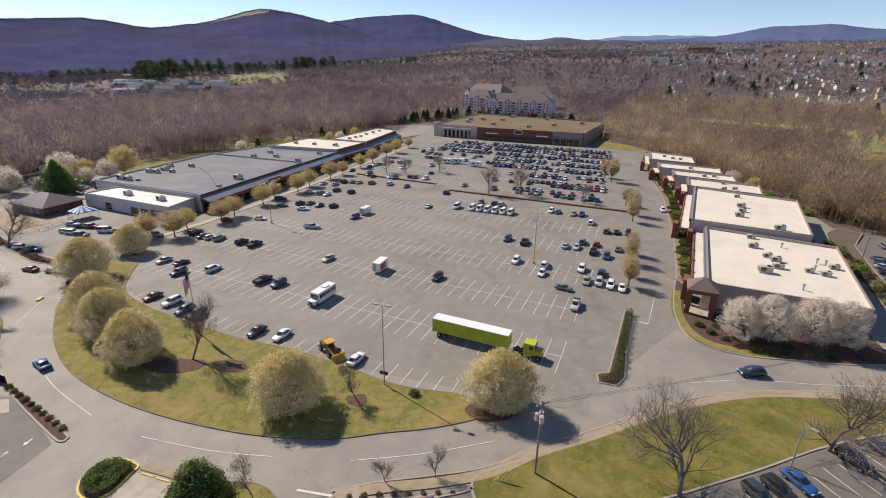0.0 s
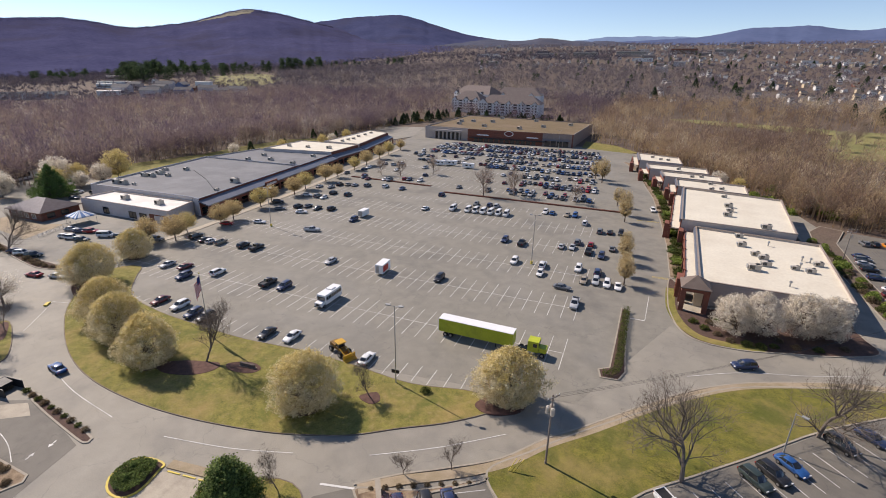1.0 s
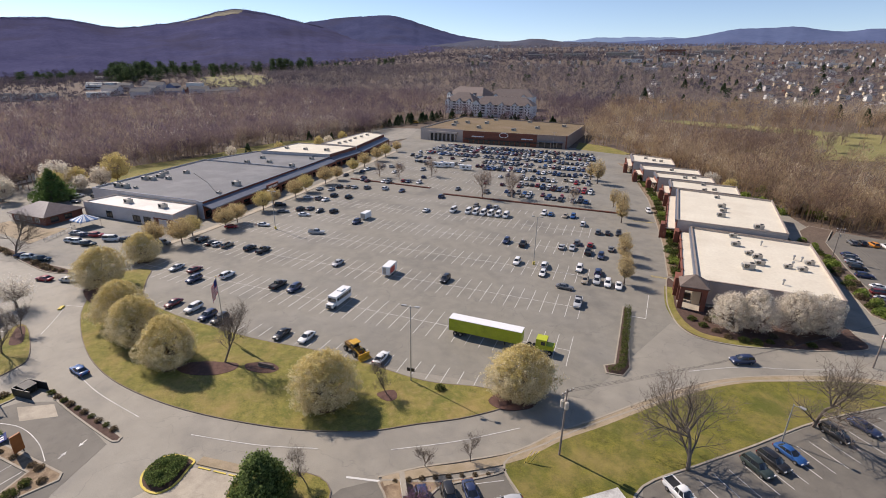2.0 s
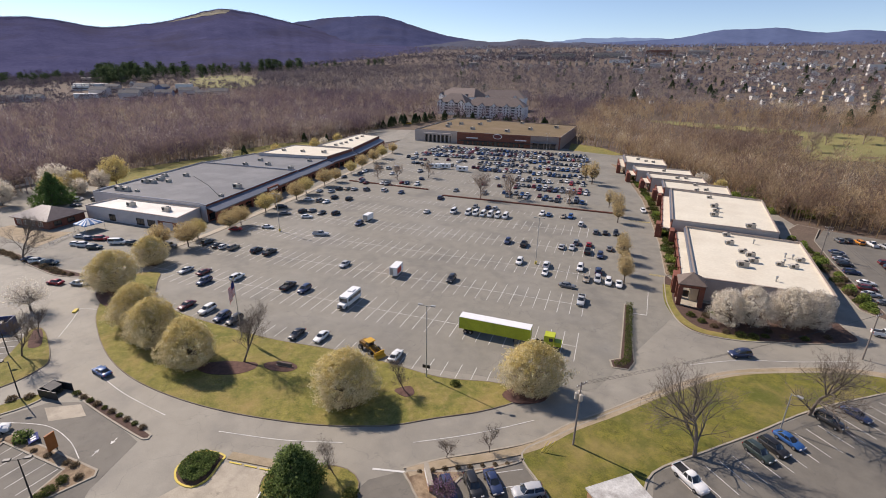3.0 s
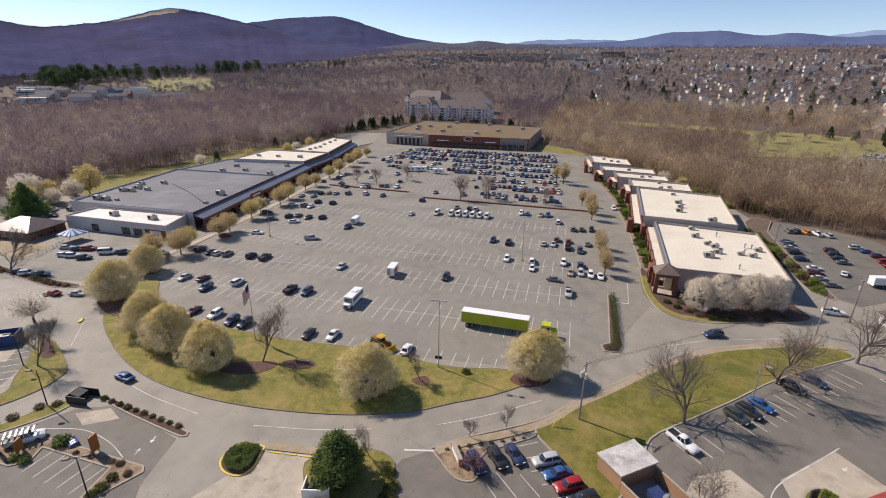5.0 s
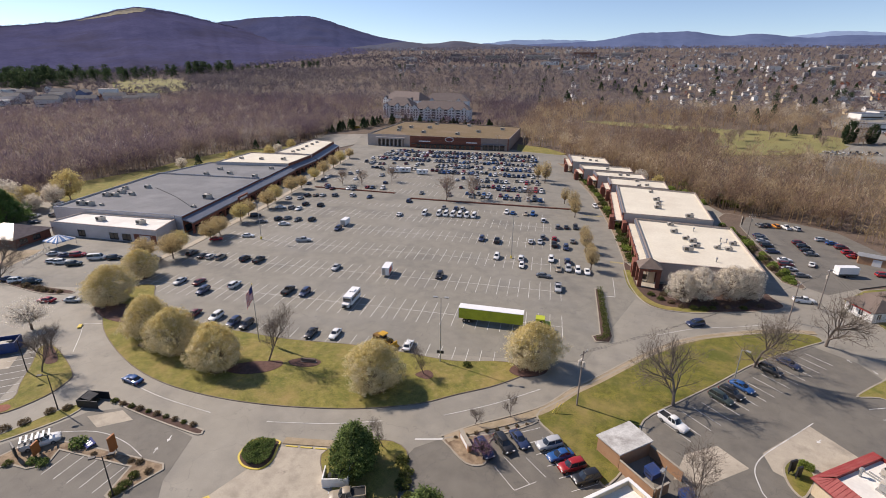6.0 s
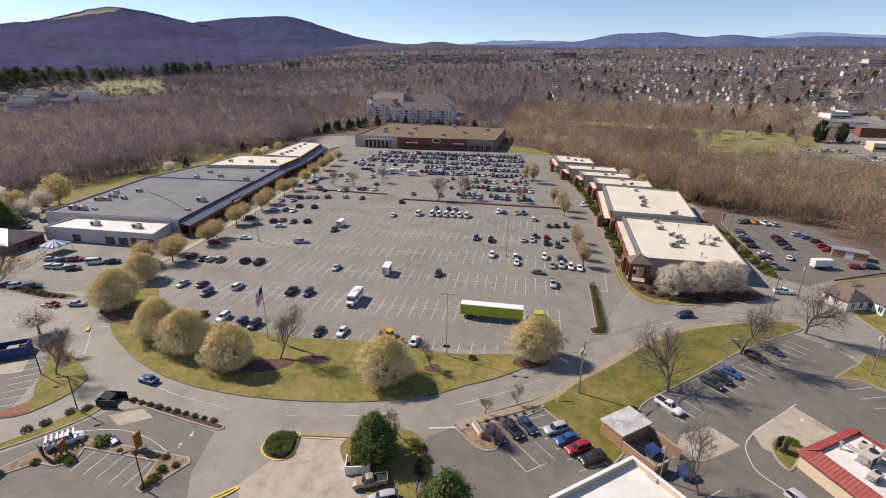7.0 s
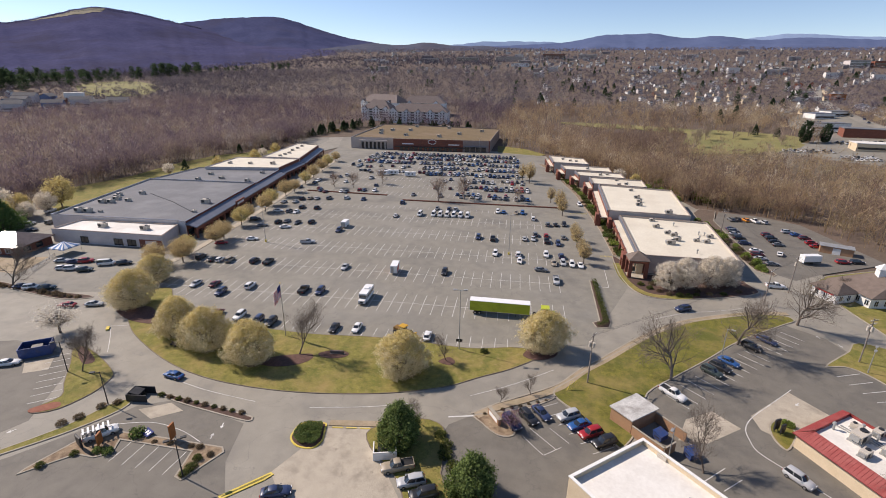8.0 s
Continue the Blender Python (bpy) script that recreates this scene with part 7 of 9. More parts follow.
while len(homes) < 292 and tries < 4000:
    tries += 1
    az, r = crng.uniform(-3, 27), 690 + 1250 * crng.uniform(0, 1) ** 0.9
    x, y = r * math.sin(radians(az)), r * math.cos(radians(az))
    here = np.array([x]), np.array([y])
    dense = noise.noise((x / 130, y / 130, 14)) + (0.35 if 7 < az < 21 and r < 1350 else -0.1)
    if dense < 0 or inside(*here, FIELD)[0] or inside(*here, COMMERCE)[0] or any(abs(x - b) + abs(y - c) < 19 for a, b, c, d, e in homes):
        continue
    homes.append((crng.choice([0, 0, 1, 1, 2, 2, 5, 3, 0]), x, y, crng.uniform(0.58, 0.82), 20 + crng.choice([0, 90]) + crng.uniform(-12, 12) + 40 * (r > 1100)))
for kind, x, y, big, turn in homes:
    plant(HOUSES[kind], "house", KINDS.get(kind, "pale gabled house among bare trees"), "house", "houses of the town", x, y, lie(x, y) + 2.0, big, turn)


for x, y, turn, k in ((-236, 26, 20, 5), (-252, 44, 110, 1), (-262, 14, 30, 2)):
    plant(HOUSES[k], "house", "house with a dark shingle roof at the edge of the woods", "house", "houses by the woods", x, y, 0, 1.35, turn)


def far_houses(count, seed):
    """Hundreds of small gabled houses of the far town in one mesh."""
    rng = random.Random(seed)
    bm = bmesh.new()
    for k in range(count):
        az, r = radians(rng.uniform(-24, 38)), rng.uniform(1300, 3000)
        x, y = r * math.sin(az), r * math.cos(az)
        w, d, h = rng.uniform(3, 5.5), rng.uniform(2.6, 3.6), rng.uniform(2, 4.5)
        if k % 18 == 0:
            w, d, h = rng.uniform(9, 24), 8, rng.uniform(5, 9)
        m = pose(x, y, lie(x, y) + 4, 0, 0, rng.uniform(0, 180) if k % 18 else 0)
        vs = [bm.verts.new(m @ Vector(c)) for c in ((-w, -d, -6), (w, -d, -6), (w, d, -6), (-w, d, -6), (-w, -d, h), (w, -d, h), (w, d, h), (-w, d, h), (-w, 0, h + 2.5), (w, 0, h + 2.5))]
        for f, i in (((0, 1, 5, 4), 0), ((2, 3, 7, 6), 0), ((1, 2, 6, 9, 5), 0), ((3, 0, 4, 8, 7), 0), ((4, 5, 9, 8), 1), ((6, 7, 8, 9), 1)):
            bm.faces.new([vs[j] for j in f]).material_index = i
    ob = part("houses", bm, FAR_WALL, None)
    ob.data.materials.append(GREY_SHINGLE)
    tagged(ob, "small pale houses scattered over the far town", "houses", kind="stuff")


FAR_WALL = surf("pale_house_paint", (0.2, 0.185, 0.18), (0.62, 0.6, 0.57), 60, 0.9, 0, 6, island=0.9)
far_houses(620, 33)


def slab(name, label, x, y, w, d, h, turn, wall, roof, storeys=0):
    ob = thing(name, label, "building", "far buildings", at=pose(x, y, lie(x, y), 0, 0, turn))
    bm = bmesh.new()
    box(bm, -w / 2, w / 2, -d / 2, d / 2, -8, h)
    part("wall", bm, wall, ob)
    bm = bmesh.new()
    box(bm, -w / 2 - 0.3, w / 2 + 0.3, -d / 2 - 0.3, d / 2 + 0.3, h, h + 0.6)
    part("roof", bm, roof, ob)
    for s in range(storeys):
        bm = bmesh.new()
        box(bm, -w / 2 + 1, w / 2 - 1, -d / 2 - 0.1, -d / 2 + 0.05, 1.4 + 4 * s, 3.2 + 4 * s)
        part("window_band", bm, GLASS, ob)


for x, y, w, d, h, tn, wall, roof, st in ((-560, 1900, 70, 30, 16, 0, STUCCO, GREY_ROOF, 3), (-420, 1980, 90, 30, 18, 0, STUCCO, GREY_ROOF, 4), (-250, 2000, 110, 35, 18, -5, STUCCO, WHITE_ROOF, 4), (-180, 1750, 60, 40, 9, 0, WHITE_WALL, WHITE_ROOF, 0), (-90, 2300, 100, 30, 20, 0, BRICK, GREY_ROOF, 4),
                                        (60, 2350, 80, 30, 16, 0, STUCCO, WHITE_ROOF, 3), (-800, 1900, 80, 30, 10, 0, WHITE_WALL, WHITE_ROOF, 0), (-1090, 590, 60, 22, 7, 62, STUCCO, WHITE_ROOF, 1), (-925, 462, 30, 16, 6, 58, WHITE_WALL, WHITE_ROOF, 1), (-756, 535, 26, 12, 12, 38, WHITE_WALL, WHITE_ROOF, 0), (-938, 484, 52, 18, 7, 58, WHITE_WALL, WHITE_ROOF, 0), (-815, 404, 32, 16, 7, 58, WHITE_WALL, WHITE_ROOF, 0),
                                        (286, 404, 52, 18, 6, -6, CREAM_WALL, WHITE_ROOF, 1), (301, 476, 40, 20, 8, -10, BRICK, GREY_ROOF, 0), (285, 520, 38, 16, 7, 8, WHITE_WALL, GREY_ROOF, 1), (310, 604, 26, 18, 6, 20, WHITE_WALL, BLUE_METAL, 1), (336, 628, 26, 18, 6, 20, WHITE_WALL, GREY_ROOF, 1), (374, 846, 26, 20, 6, 0, WHITE_WALL, WHITE_ROOF, 0), (404, 856, 28, 18, 5, 0, GREY_WALL, WHITE_ROOF, 0), (438, 872, 22, 14, 9, 0, SIGN_ORANGE, GREY_ROOF, 0),
                                        (420, 960, 30, 16, 6, 10, WHITE_WALL, WHITE_ROOF, 1), (560, 1500, 50, 24, 8, 0, STUCCO, WHITE_ROOF, 2), (850, 1640, 34, 30, 16, 0, BRICK, GREY_ROOF, 3), (800, 1650, 50, 40, 18, 0, GREY_WALL, GREY_ROOF, 4), (340, 1560, 40, 20, 6, 0, WHITE_WALL, WHITE_ROOF, 0)):
    slab("commercial_building", "flat-roofed commercial building in the distance", x, y, w, d, h, tn, wall, roof, st)


# the main street that leaves past the distant stores, and the terrace of small houses along it
bm = bmesh.new()
mid = smooth([(352, 440), (341, 500), (340, 545), (346, 590), (358, 650), (372, 715), (396, 800), (424, 900), (462, 1000), (520, 1090)], 4, False)
low, high = [], []
for i, p in enumerate(mid):
    d = (Vector(mid[min(i + 1, len(mid) - 1)]) - Vector(mid[max(i - 1, 0)])).normalized()
    for row, k in ((low, 7), (high, -7)):
        q = Vector(p) + Vector((-d.y, d.x)) * k
        row.append(bm.verts.new((*q, lie(*q) + 0.9)))
for i in range(len(mid) - 1):
    bm.faces.new((low[i + 1], low[i], high[i], high[i + 1]))
tagged(part("street", bm, ROAD, None), "grey street between distant stores", "road", kind="structure")
for k in range(9):
    x, y = 372 + 5 * k, 575 + 21 * k
    plant(HOUSES[(0, 5, 1)[k % 3]], "house", "pale gabled house beside the distant street", "house", "houses of the town", x, y, lie(x, y) + 1.5, 0.8, 70)


# ---- foreground buildings ----
def along(p, q, d):
    v = (Vector(q) - Vector(p)).normalized()
    return tuple(Vector(p) + v * d)


R0, R1 = (37.4, -26.6), (25.6, -38.2)
R2, R3 = (25.6 + 22, -38.2 - 21), (37.4 + 22, -26.6 - 21)
ob, poly = flat_building("restaurant", "cream-walled restaurant with a white flat roof", [R1, R2, R3, R0], 4.2, CREAM_WALL, WHITE_ROOF, WHITE_WALL, 0.9)
ob = thing("exhaust_fan", "large round grey rooftop exhaust fan", "fan", at=pose(44, -38.6, 4.2))
bm = bmesh.new()
box(bm, -1.5, 1.5, -1.5, 1.5, 0, 0.5)
part("base", bm, GALV, ob)
bm = bmesh.new()
cyl(bm, 0, 0, 0.5, 1.2, 1.3, 1.0, 20)
part("housing", bm, GALV, ob)
for dx, dy in ((-0.4, 0.2), (0.45, 0.1), (0, -0.5)):
    bm = bmesh.new()
    cyl(bm, dx, dy, 1.2, 1.35, 0.32, n=14)
    part("grille", bm, DARK_METAL, ob)
bm = bmesh.new()
box(bm, -0.8, 0.8, -0.5, 0.5, 0, 0.7, bevel=0.05)
ob = tagged(part("roof_hatch", bm, UNIT_PAINT, None), "brown roof hatch on a white roof", "hatch")
ob.matrix_world = pose(40.2, -29.4, 4.2, 0, 0, -42)

# bin enclosure with a flat pale roof at one end
ob = thing("bin_enclosure", "tan brick bin enclosure with a pale flat roof", "enclosure")
E0, E1, E2, E3 = (33.3, -16.4), (38.3, -11.3), (41.6, -14.8), (36.7, -19.6)
E4, E5 = (41.6, -24.2), (46.2, -19.4)
for p, q in ((E0, E1), (E1, E2), (E2, E3), (E3, E0)):
    m, n = edge(q, p)
    bm = bmesh.new()
    box(bm, 0.001, n - 0.22, 0, 0.22, 0, 2.9, m)
    part("wall", bm, TAN_BRICK, ob)
bm = bmesh.new()
prism(bm, inset([E0, E1, E2, E3], -0.25), 2.9, 3.15)
part("roof", bm, WORN_ROOF, ob)
for p, q in ((E3, E4), (E4, along(E4, E5, 3)), (E5, E2)):
    m, n = edge(p, q)
    bm = bmesh.new()
    box(bm, 0.25, n, -0.22, 0, 0, 2.0, m)
    part("yard_wall", bm, TAN_BRICK, ob)
    bm = bmesh.new()
    box(bm, 0.2, n, -0.27, 0.05, 2.0, 2.12, m)
    part("wall_cap", bm, KERB, ob)


def dumpster(x, y, turn, material=BLUE_PAINT, text="blue steel dumpster with a sloped lid"):
    ob = thing("dumpster", text, "dumpster", "dumpsters", at=pose(x, y, 0.03, 0, 0, turn))
    bm = bmesh.new()
    vs = [bm.verts.new(c) for c in ((-1, -0.8, 0.12), (1, -0.8, 0.12), (1, 0.8, 0.12), (-1, 0.8, 0.12), (-1, -0.9, 1.2), (1, -0.9, 1.2), (1, 0.9, 1.6), (-1, 0.9, 1.6))]
    for f in ((3, 2, 1, 0), (0, 1, 5, 4), (1, 2, 6, 5), (2, 3, 7, 6), (3, 0, 4, 7)):
        bm.faces.new([vs[i] for i in f])
    part("bin", bm, material, ob)
    bm = bmesh.new()
    box(bm, -1.05, 1.05, -0.95, 0.95, 0, 0.06, pose(0, 0, 1.42, 12.5, 0, 0))
    part("lid", bm, material, ob)
    for sx in (-1, 1):
        bm = bmesh.new()
        box(bm, sx * 1.0 - 0.06 * (sx < 0), sx * 1.0 + 0.06 * (sx > 0) + 0.06 * (sx < 0) * 0, -0.5, 0.5, 0.7, 0.85)
        part("lifting_pocket", bm, DARK_METAL, ob)


dumpster(41.8, -19.4, 45)
dumpster(46.4, -22.8, 30)
ob = thing("bin_pen", "open blue steel bin pen", "enclosure", at=pose(-93.6, -27.9, 0.03, 0, 0, 40))
for x0, x1, y0, y1 in ((-3, 3, -2.0, -1.85), (-3, 3, 1.85, 2.0), (-3, -2.85, -1.84, 1.84), (2.85, 3, -1.84, 1.84)):
    bm = bmesh.new()
    box(bm, x0, x1, y0, y1, 0, 2.4)
    part("panel", bm, BLUE_PAINT, ob)
dumpster(-93.9, -27.6, 40, DARK_METAL, "dark dumpster inside a blue pen")
ob = thing("bin_corral", "dark timber bin corral with open top", "enclosure", at=pose(-57.4, -34.8, 0.03, 0, 0, 12) @ Matrix.Scale(0.8, 4))
for x0, x1, y0, y1 in ((-2.6, 2.6, -1.9, -1.75), (-2.6, 2.6, 1.75, 1.9), (-2.6, -2.45, -1.74, 1.74)):
    bm = bmesh.new()
    box(bm, x0, x1, y0, y1, 0, 2.0)
    part("panel", bm, DARK_METAL, ob)
dumpster(-58.2, -34.8, 100, DARK_METAL, "dark dumpster inside a timber corral")

# restaurant with a red mansard roof
ob = thing("red_roof_restaurant", "cream restaurant with a red metal mansard roof", "building")
RED = ccw([(64.6, -15.2), (75.6, -6.2), (92, -30), (81, -42)])
for i, p in enumerate(RED):
    m, n = edge(p, RED[(i + 1) % 4])
    bm = bmesh.new()
    box(bm, 0.252, n, 0, 0.25, 0, 3.0, m)
    wall = part("wall", bm, CREAM_WALL, ob)
    bm = bmesh.new()
    h0, h1, d = 2.9, 4.3, 1.6
    vs = [bm.verts.new(m @ Vector(c)) for c in ((-0.5, -0.5, h0), (n + 0.5, -0.5, h0), (n - d, d, h1), (d, d, h1), (-0.5, -0.5, h0 - 0.15), (n + 0.5, -0.5, h0 - 0.15), (n - d, d, h0 - 0.15), (d, d, h0 - 0.15))]
    for f in ((0, 1, 2, 3), (7, 6, 5, 4), (4, 5, 1, 0), (2, 6, 7, 3)):
        bm.faces.new([vs[k] for k in f])
    roof = part("mansard", bm, RED_METAL, ob)
    bm = bmesh.new()
    for k in range(int(n / 0.6)):
        s = 0.3 + 0.6 * k
        top = min(max(s, d), n - d)
        rod(bm, m @ Vector((s, -0.48, h0 + 0.02)), m @ Vector((top, d, h1 + 0.03)), 0.03, 0.03, 4)
    part("seam", bm, RED_METAL, roof)
bm = bmesh.new()
prism(bm, inset(RED, 1.5), 3.4, 3.7)
part("flat_roof", bm, WHITE_ROOF, ob)
for x, y, s, tn in ((73.5, -15.5, 0.9, 40), (76.6, -18, 0.7, 40), (72.5, -19.5, 0.6, 40), (77.4, -13.2, 0.6, 40), (81, -19, 0.8, 40), (80, -24.5, 0.7, 40), (76, -23, 0.7, 40), (79, -21, 0.55, 130), (74.6, -12.2, 0.5, 130), (83.4, -25.6, 0.7, 40)):
    rooftop_unit(x, y, 3.7, tn, 1.5 * s)
bm = bmesh.new()
for k in range(4):
    band(bm, [(71 + 1.3 * k, -11.6 - 0.4 * k), (75 + 1.1 * k, -16 - 0.6 * k)], 0.18, 3.7, 3.9)
for x, y, s in ((70.6, -13.4, 1.6), (75.4, -12.4, 1.4), (79.5, -15.6, 1.5), (83.6, -22, 1.5), (78.4, -28, 1.4), (83, -28.6, 1.6), (72.4, -16.6, 1.2), (76.4, -15, 1.3)):
    vent(x, y, 3.7, s)
tagged(part("roof_pipework", bm, GALV, None), "white pipes across a restaurant roof", "pipe")

# drive-through menu boards
def board(x, y, turn, w, h, material, label):
    ob = thing("menu_board", label, "sign", "menu boards", at=pose(x, y, 0.12, 0, 0, turn))
    bm = bmesh.new()
    box(bm, -w / 2, w / 2, -0.15, 0.15, 0.5, h, bevel=0.04)
    part("panel", bm, material, ob)
    for sx in (-1, 1):
        bm = bmesh.new()
        box(bm, sx * w * 0.35 - 0.06, sx * w * 0.35 + 0.06, -0.06, 0.06, 0, 0.5)
        part("post", bm, DARK_METAL, ob)
    bm = bmesh.new()
    box(bm, -w / 2 + 0.12, w / 2 - 0.12, -0.19, -0.152, 0.7, h - 0.2)
    part("face", bm, DARK_METAL, ob)


board(63.0, -11.6, 35, 1.3, 2.6, DARK_METAL, "dark drive-through menu board on a lawn")
board(63.7, -12.4, 35, 1.0, 2.2, DARK_METAL, "dark drive-through menu board on a lawn")
board(-42.1, -43.1, -80, 1.4, 3.4, SIGN_ORANGE, "rust-orange drive-through sign panel in a sandy bed")
board(-53.2, -47.6, -70, 1.4, 2.6, SIGN_ORANGE, "rust-orange drive-through sign panel in a sandy bed")
board(-56, -49, -20, 2.0, 2.6, DARK_METAL, "dark drive-through menu board in a sandy bed")
ob = thing("lawn_sign", "low blue sign board with white marks in a bed", "sign", at=pose(-47.7, -43.1, 0.1, 0, 0, -20))
bm = bmesh.new()
box(bm, -1.1, 1.1, -0.7, 0.7, 0, 0.08, pose(0, 0, 0.4, 12, 0, 0))
part("panel", bm, FLAG_BLUE, ob)
for k in range(3):
    bm = bmesh.new()
    box(bm, -0.85 + 0.62 * k, -0.5 + 0.62 * k, -0.35, 0.35, 0.081, 0.09, pose(0, 0, 0.4, 12, 0, 0))
    part("mark", bm, WHITE_PAINT, ob)
for sx in (-0.8, 0.8):
    bm = bmesh.new()
    cyl(bm, sx, 0, -0.05, 0.4, 0.05, n=8)
    part("post", bm, DARK_METAL, ob)
ob = thing("monument_sign", "low brick monument sign on a sandy bed", "sign", at=pose(12, -22.4, 0.12, 0, 0, -52))
bm = bmesh.new()
box(bm, -2, 2, -0.3, 0.3, 0, 1.3, bevel=0.04)
part("base", bm, TAN_BRICK, ob)
bm = bmesh.new()
box(bm, -2.1, 2.1, -0.36, 0.36, 1.3, 1.45)
part("cap", bm, KERB, ob)
bm = bmesh.new()
box(bm, -1.5, 1.5, -0.34, -0.302, 0.3, 1.1)
part("sign_face", bm, WHITE_PAINT, ob)
ob = thing("bin_pen", "white walled bin pen with a dark bin inside", "enclosure", at=pose(-4.8, -36.2, 0.1, 0, 0, 20))
for x0, x1, y0, y1 in ((-2, 2, -1.5, -1.3), (-2, -1.8, -1.29, 1.3), (1.8, 2, -1.29, 1.3)):
    bm = bmesh.new()
    box(bm, x0, x1, y0, y1, -0.1, 1.6)
    part("panel", bm, WHITE_WALL, ob)
bm = bmesh.new()
box(bm, -1.2, 1.2, -0.8, 0.9, -0.1, 1.3, bevel=0.05)
part("bin", bm, DARK_METAL, ob)
ob = thing("monument_sign", "low dark stone sign on the grass", "sign", at=pose(-27, -9.6, 0.1, 0, 0, 10) @ Matrix.Scale(0.8, 4))
bm = bmesh.new()
box(bm, -2.0, 2.0, -0.25, 0.25, 0, 1.0, bevel=0.05)
part("panel", bm, SHINGLE, ob)
bm = bmesh.new()
box(bm, -2.2, 2.2, -0.4, 0.4, -0.05, 0.12)
part("plinth", bm, KERB, ob)
ob = thing("park_bench", "dark wooden bench on the grass", "bench", at=pose(-66, -17.2, 0.12, 0, 0, -15))
for z, y in ((0.45, 0), (0.45, 0.2), (0.7, 0.36), (0.9, 0.4)):
    bm = bmesh.new()
    box(bm, -0.9, 0.9, y - 0.08, y + 0.08, z - 0.03, z + 0.03)
    part("slat", bm, BARK, ob)
for sx in (-0.8, 0.8):
    bm = bmesh.new()
    box(bm, sx - 0.05, sx + 0.05, -0.1, 0.4, 0, 0.42)
    box(bm, sx - 0.05, sx + 0.05, 0.42, 0.48, 0, 0.95)
    part("leg", bm, DARK_METAL, ob)

# the white office with brown roofs
ob = thing("office_house", "white office building with brown hipped roofs", "building")
for k, (poly, z, rh, ridge) in enumerate((([(96.4, 60.6), (99.8, 53.6), (106, 56.6), (103, 63.6)], 3.0, 2.6, 0.4), ([(103, 66), (108, 53), (128, 58), (124, 72)], 3.2, 4.2, 0.4), ([(118, 56), (122, 46), (136, 50), (133, 60)], 3.0, 3.0, 0.4))):
    poly = ccw(poly)
    for i, p in enumerate(poly):
        m, n = edge(p, poly[(i + 1) % 4])
        bm = bmesh.new()
        box(bm, 0.252, n, 0, 0.25, 0, z, m)
        part("wall", bm, WHITE_WALL, ob)
        for a in np.arange(1.2, n - 1.5, 2.8):
            window(ob, poly, i, float(a), float(a) + 1.1, 0.8, 2.4)
    hip_roof("roof", poly, z + 0.15, rh, SHINGLE, ob, 0.6, ridge)
bm = bmesh.new()
m, n = edge((96.4, 60.6), (99.8, 53.6))
box(bm, 1, 7, -0.2, -0.02, 2.4, 2.95, m)
part("sign_band", bm, SIGN_RED, ob)
cup = bmesh.new()
box(cup, 113, 115.2, 62, 64.2, 5.6, 9)
cup = part("cupola", cup, WHITE_WALL, ob)
hip_roof("cupola_roof", [(113, 62), (115.2, 62), (115.2, 64.2), (113, 64.2)], 9.1, 1.6, WHITE_WALL, cup, 0.3)
ob = thing("storage_shed", "brown flat-roofed storage shed by the woods", "shed", at=pose(121.5, 104.5, 0, 0, 0, -20))
bm = bmesh.new()
box(bm, -5, 5, -2.2, 2.2, 0, 2.7)
part("wall", bm, TAN_BRICK, ob)
bm = bmesh.new()
box(bm, -5.3, 5.3, -2.5, 2.5, 2.7, 2.9)
part("roof", bm, GALV, ob)
bm = bmesh.new()
box(bm, -1.2, 1.2, -2.26, -2.18, 0, 2.3)
part("door", bm, WHITE_WALL, ob)

# brick wall of the median across the lot
for (p, q) in (((-60.5, 133.5), (18.4, 141)), ((-118, 138.5), (-72, 141))):
    bm = bmesh.new()
    band(bm, [p, q], 2.2, -0.1, 0.16)
    ob = tagged(part("median", bm, MULCH, None), "long mulched median with a low brick edge", "median", kind="structure")
    bm = bmesh.new()
    o = Vector((0.1, -1.25))
    band(bm, [Vector(p) + o, Vector(q) + o], 0.3, -0.1, 0.55)
    part("edging", bm, BRICK, ob)


# ---- vehicles ----
def loft(bm, rings):
    """Closed rings of equal length joined end to end."""
    rows = [[bm.verts.new(p) for p in r] for r in rings]
    k = len(rows[0])
    for a, b in zip(rows, rows[1:]):
        for i in range(k):
            bm.faces.new((a[i], a[(i + 1) % k], b[(i + 1) % k], b[i]))
    bm.faces.new(rows[0][::-1])
    bm.faces.new(rows[-1])
    for f in bm.faces:
        f.smooth = False


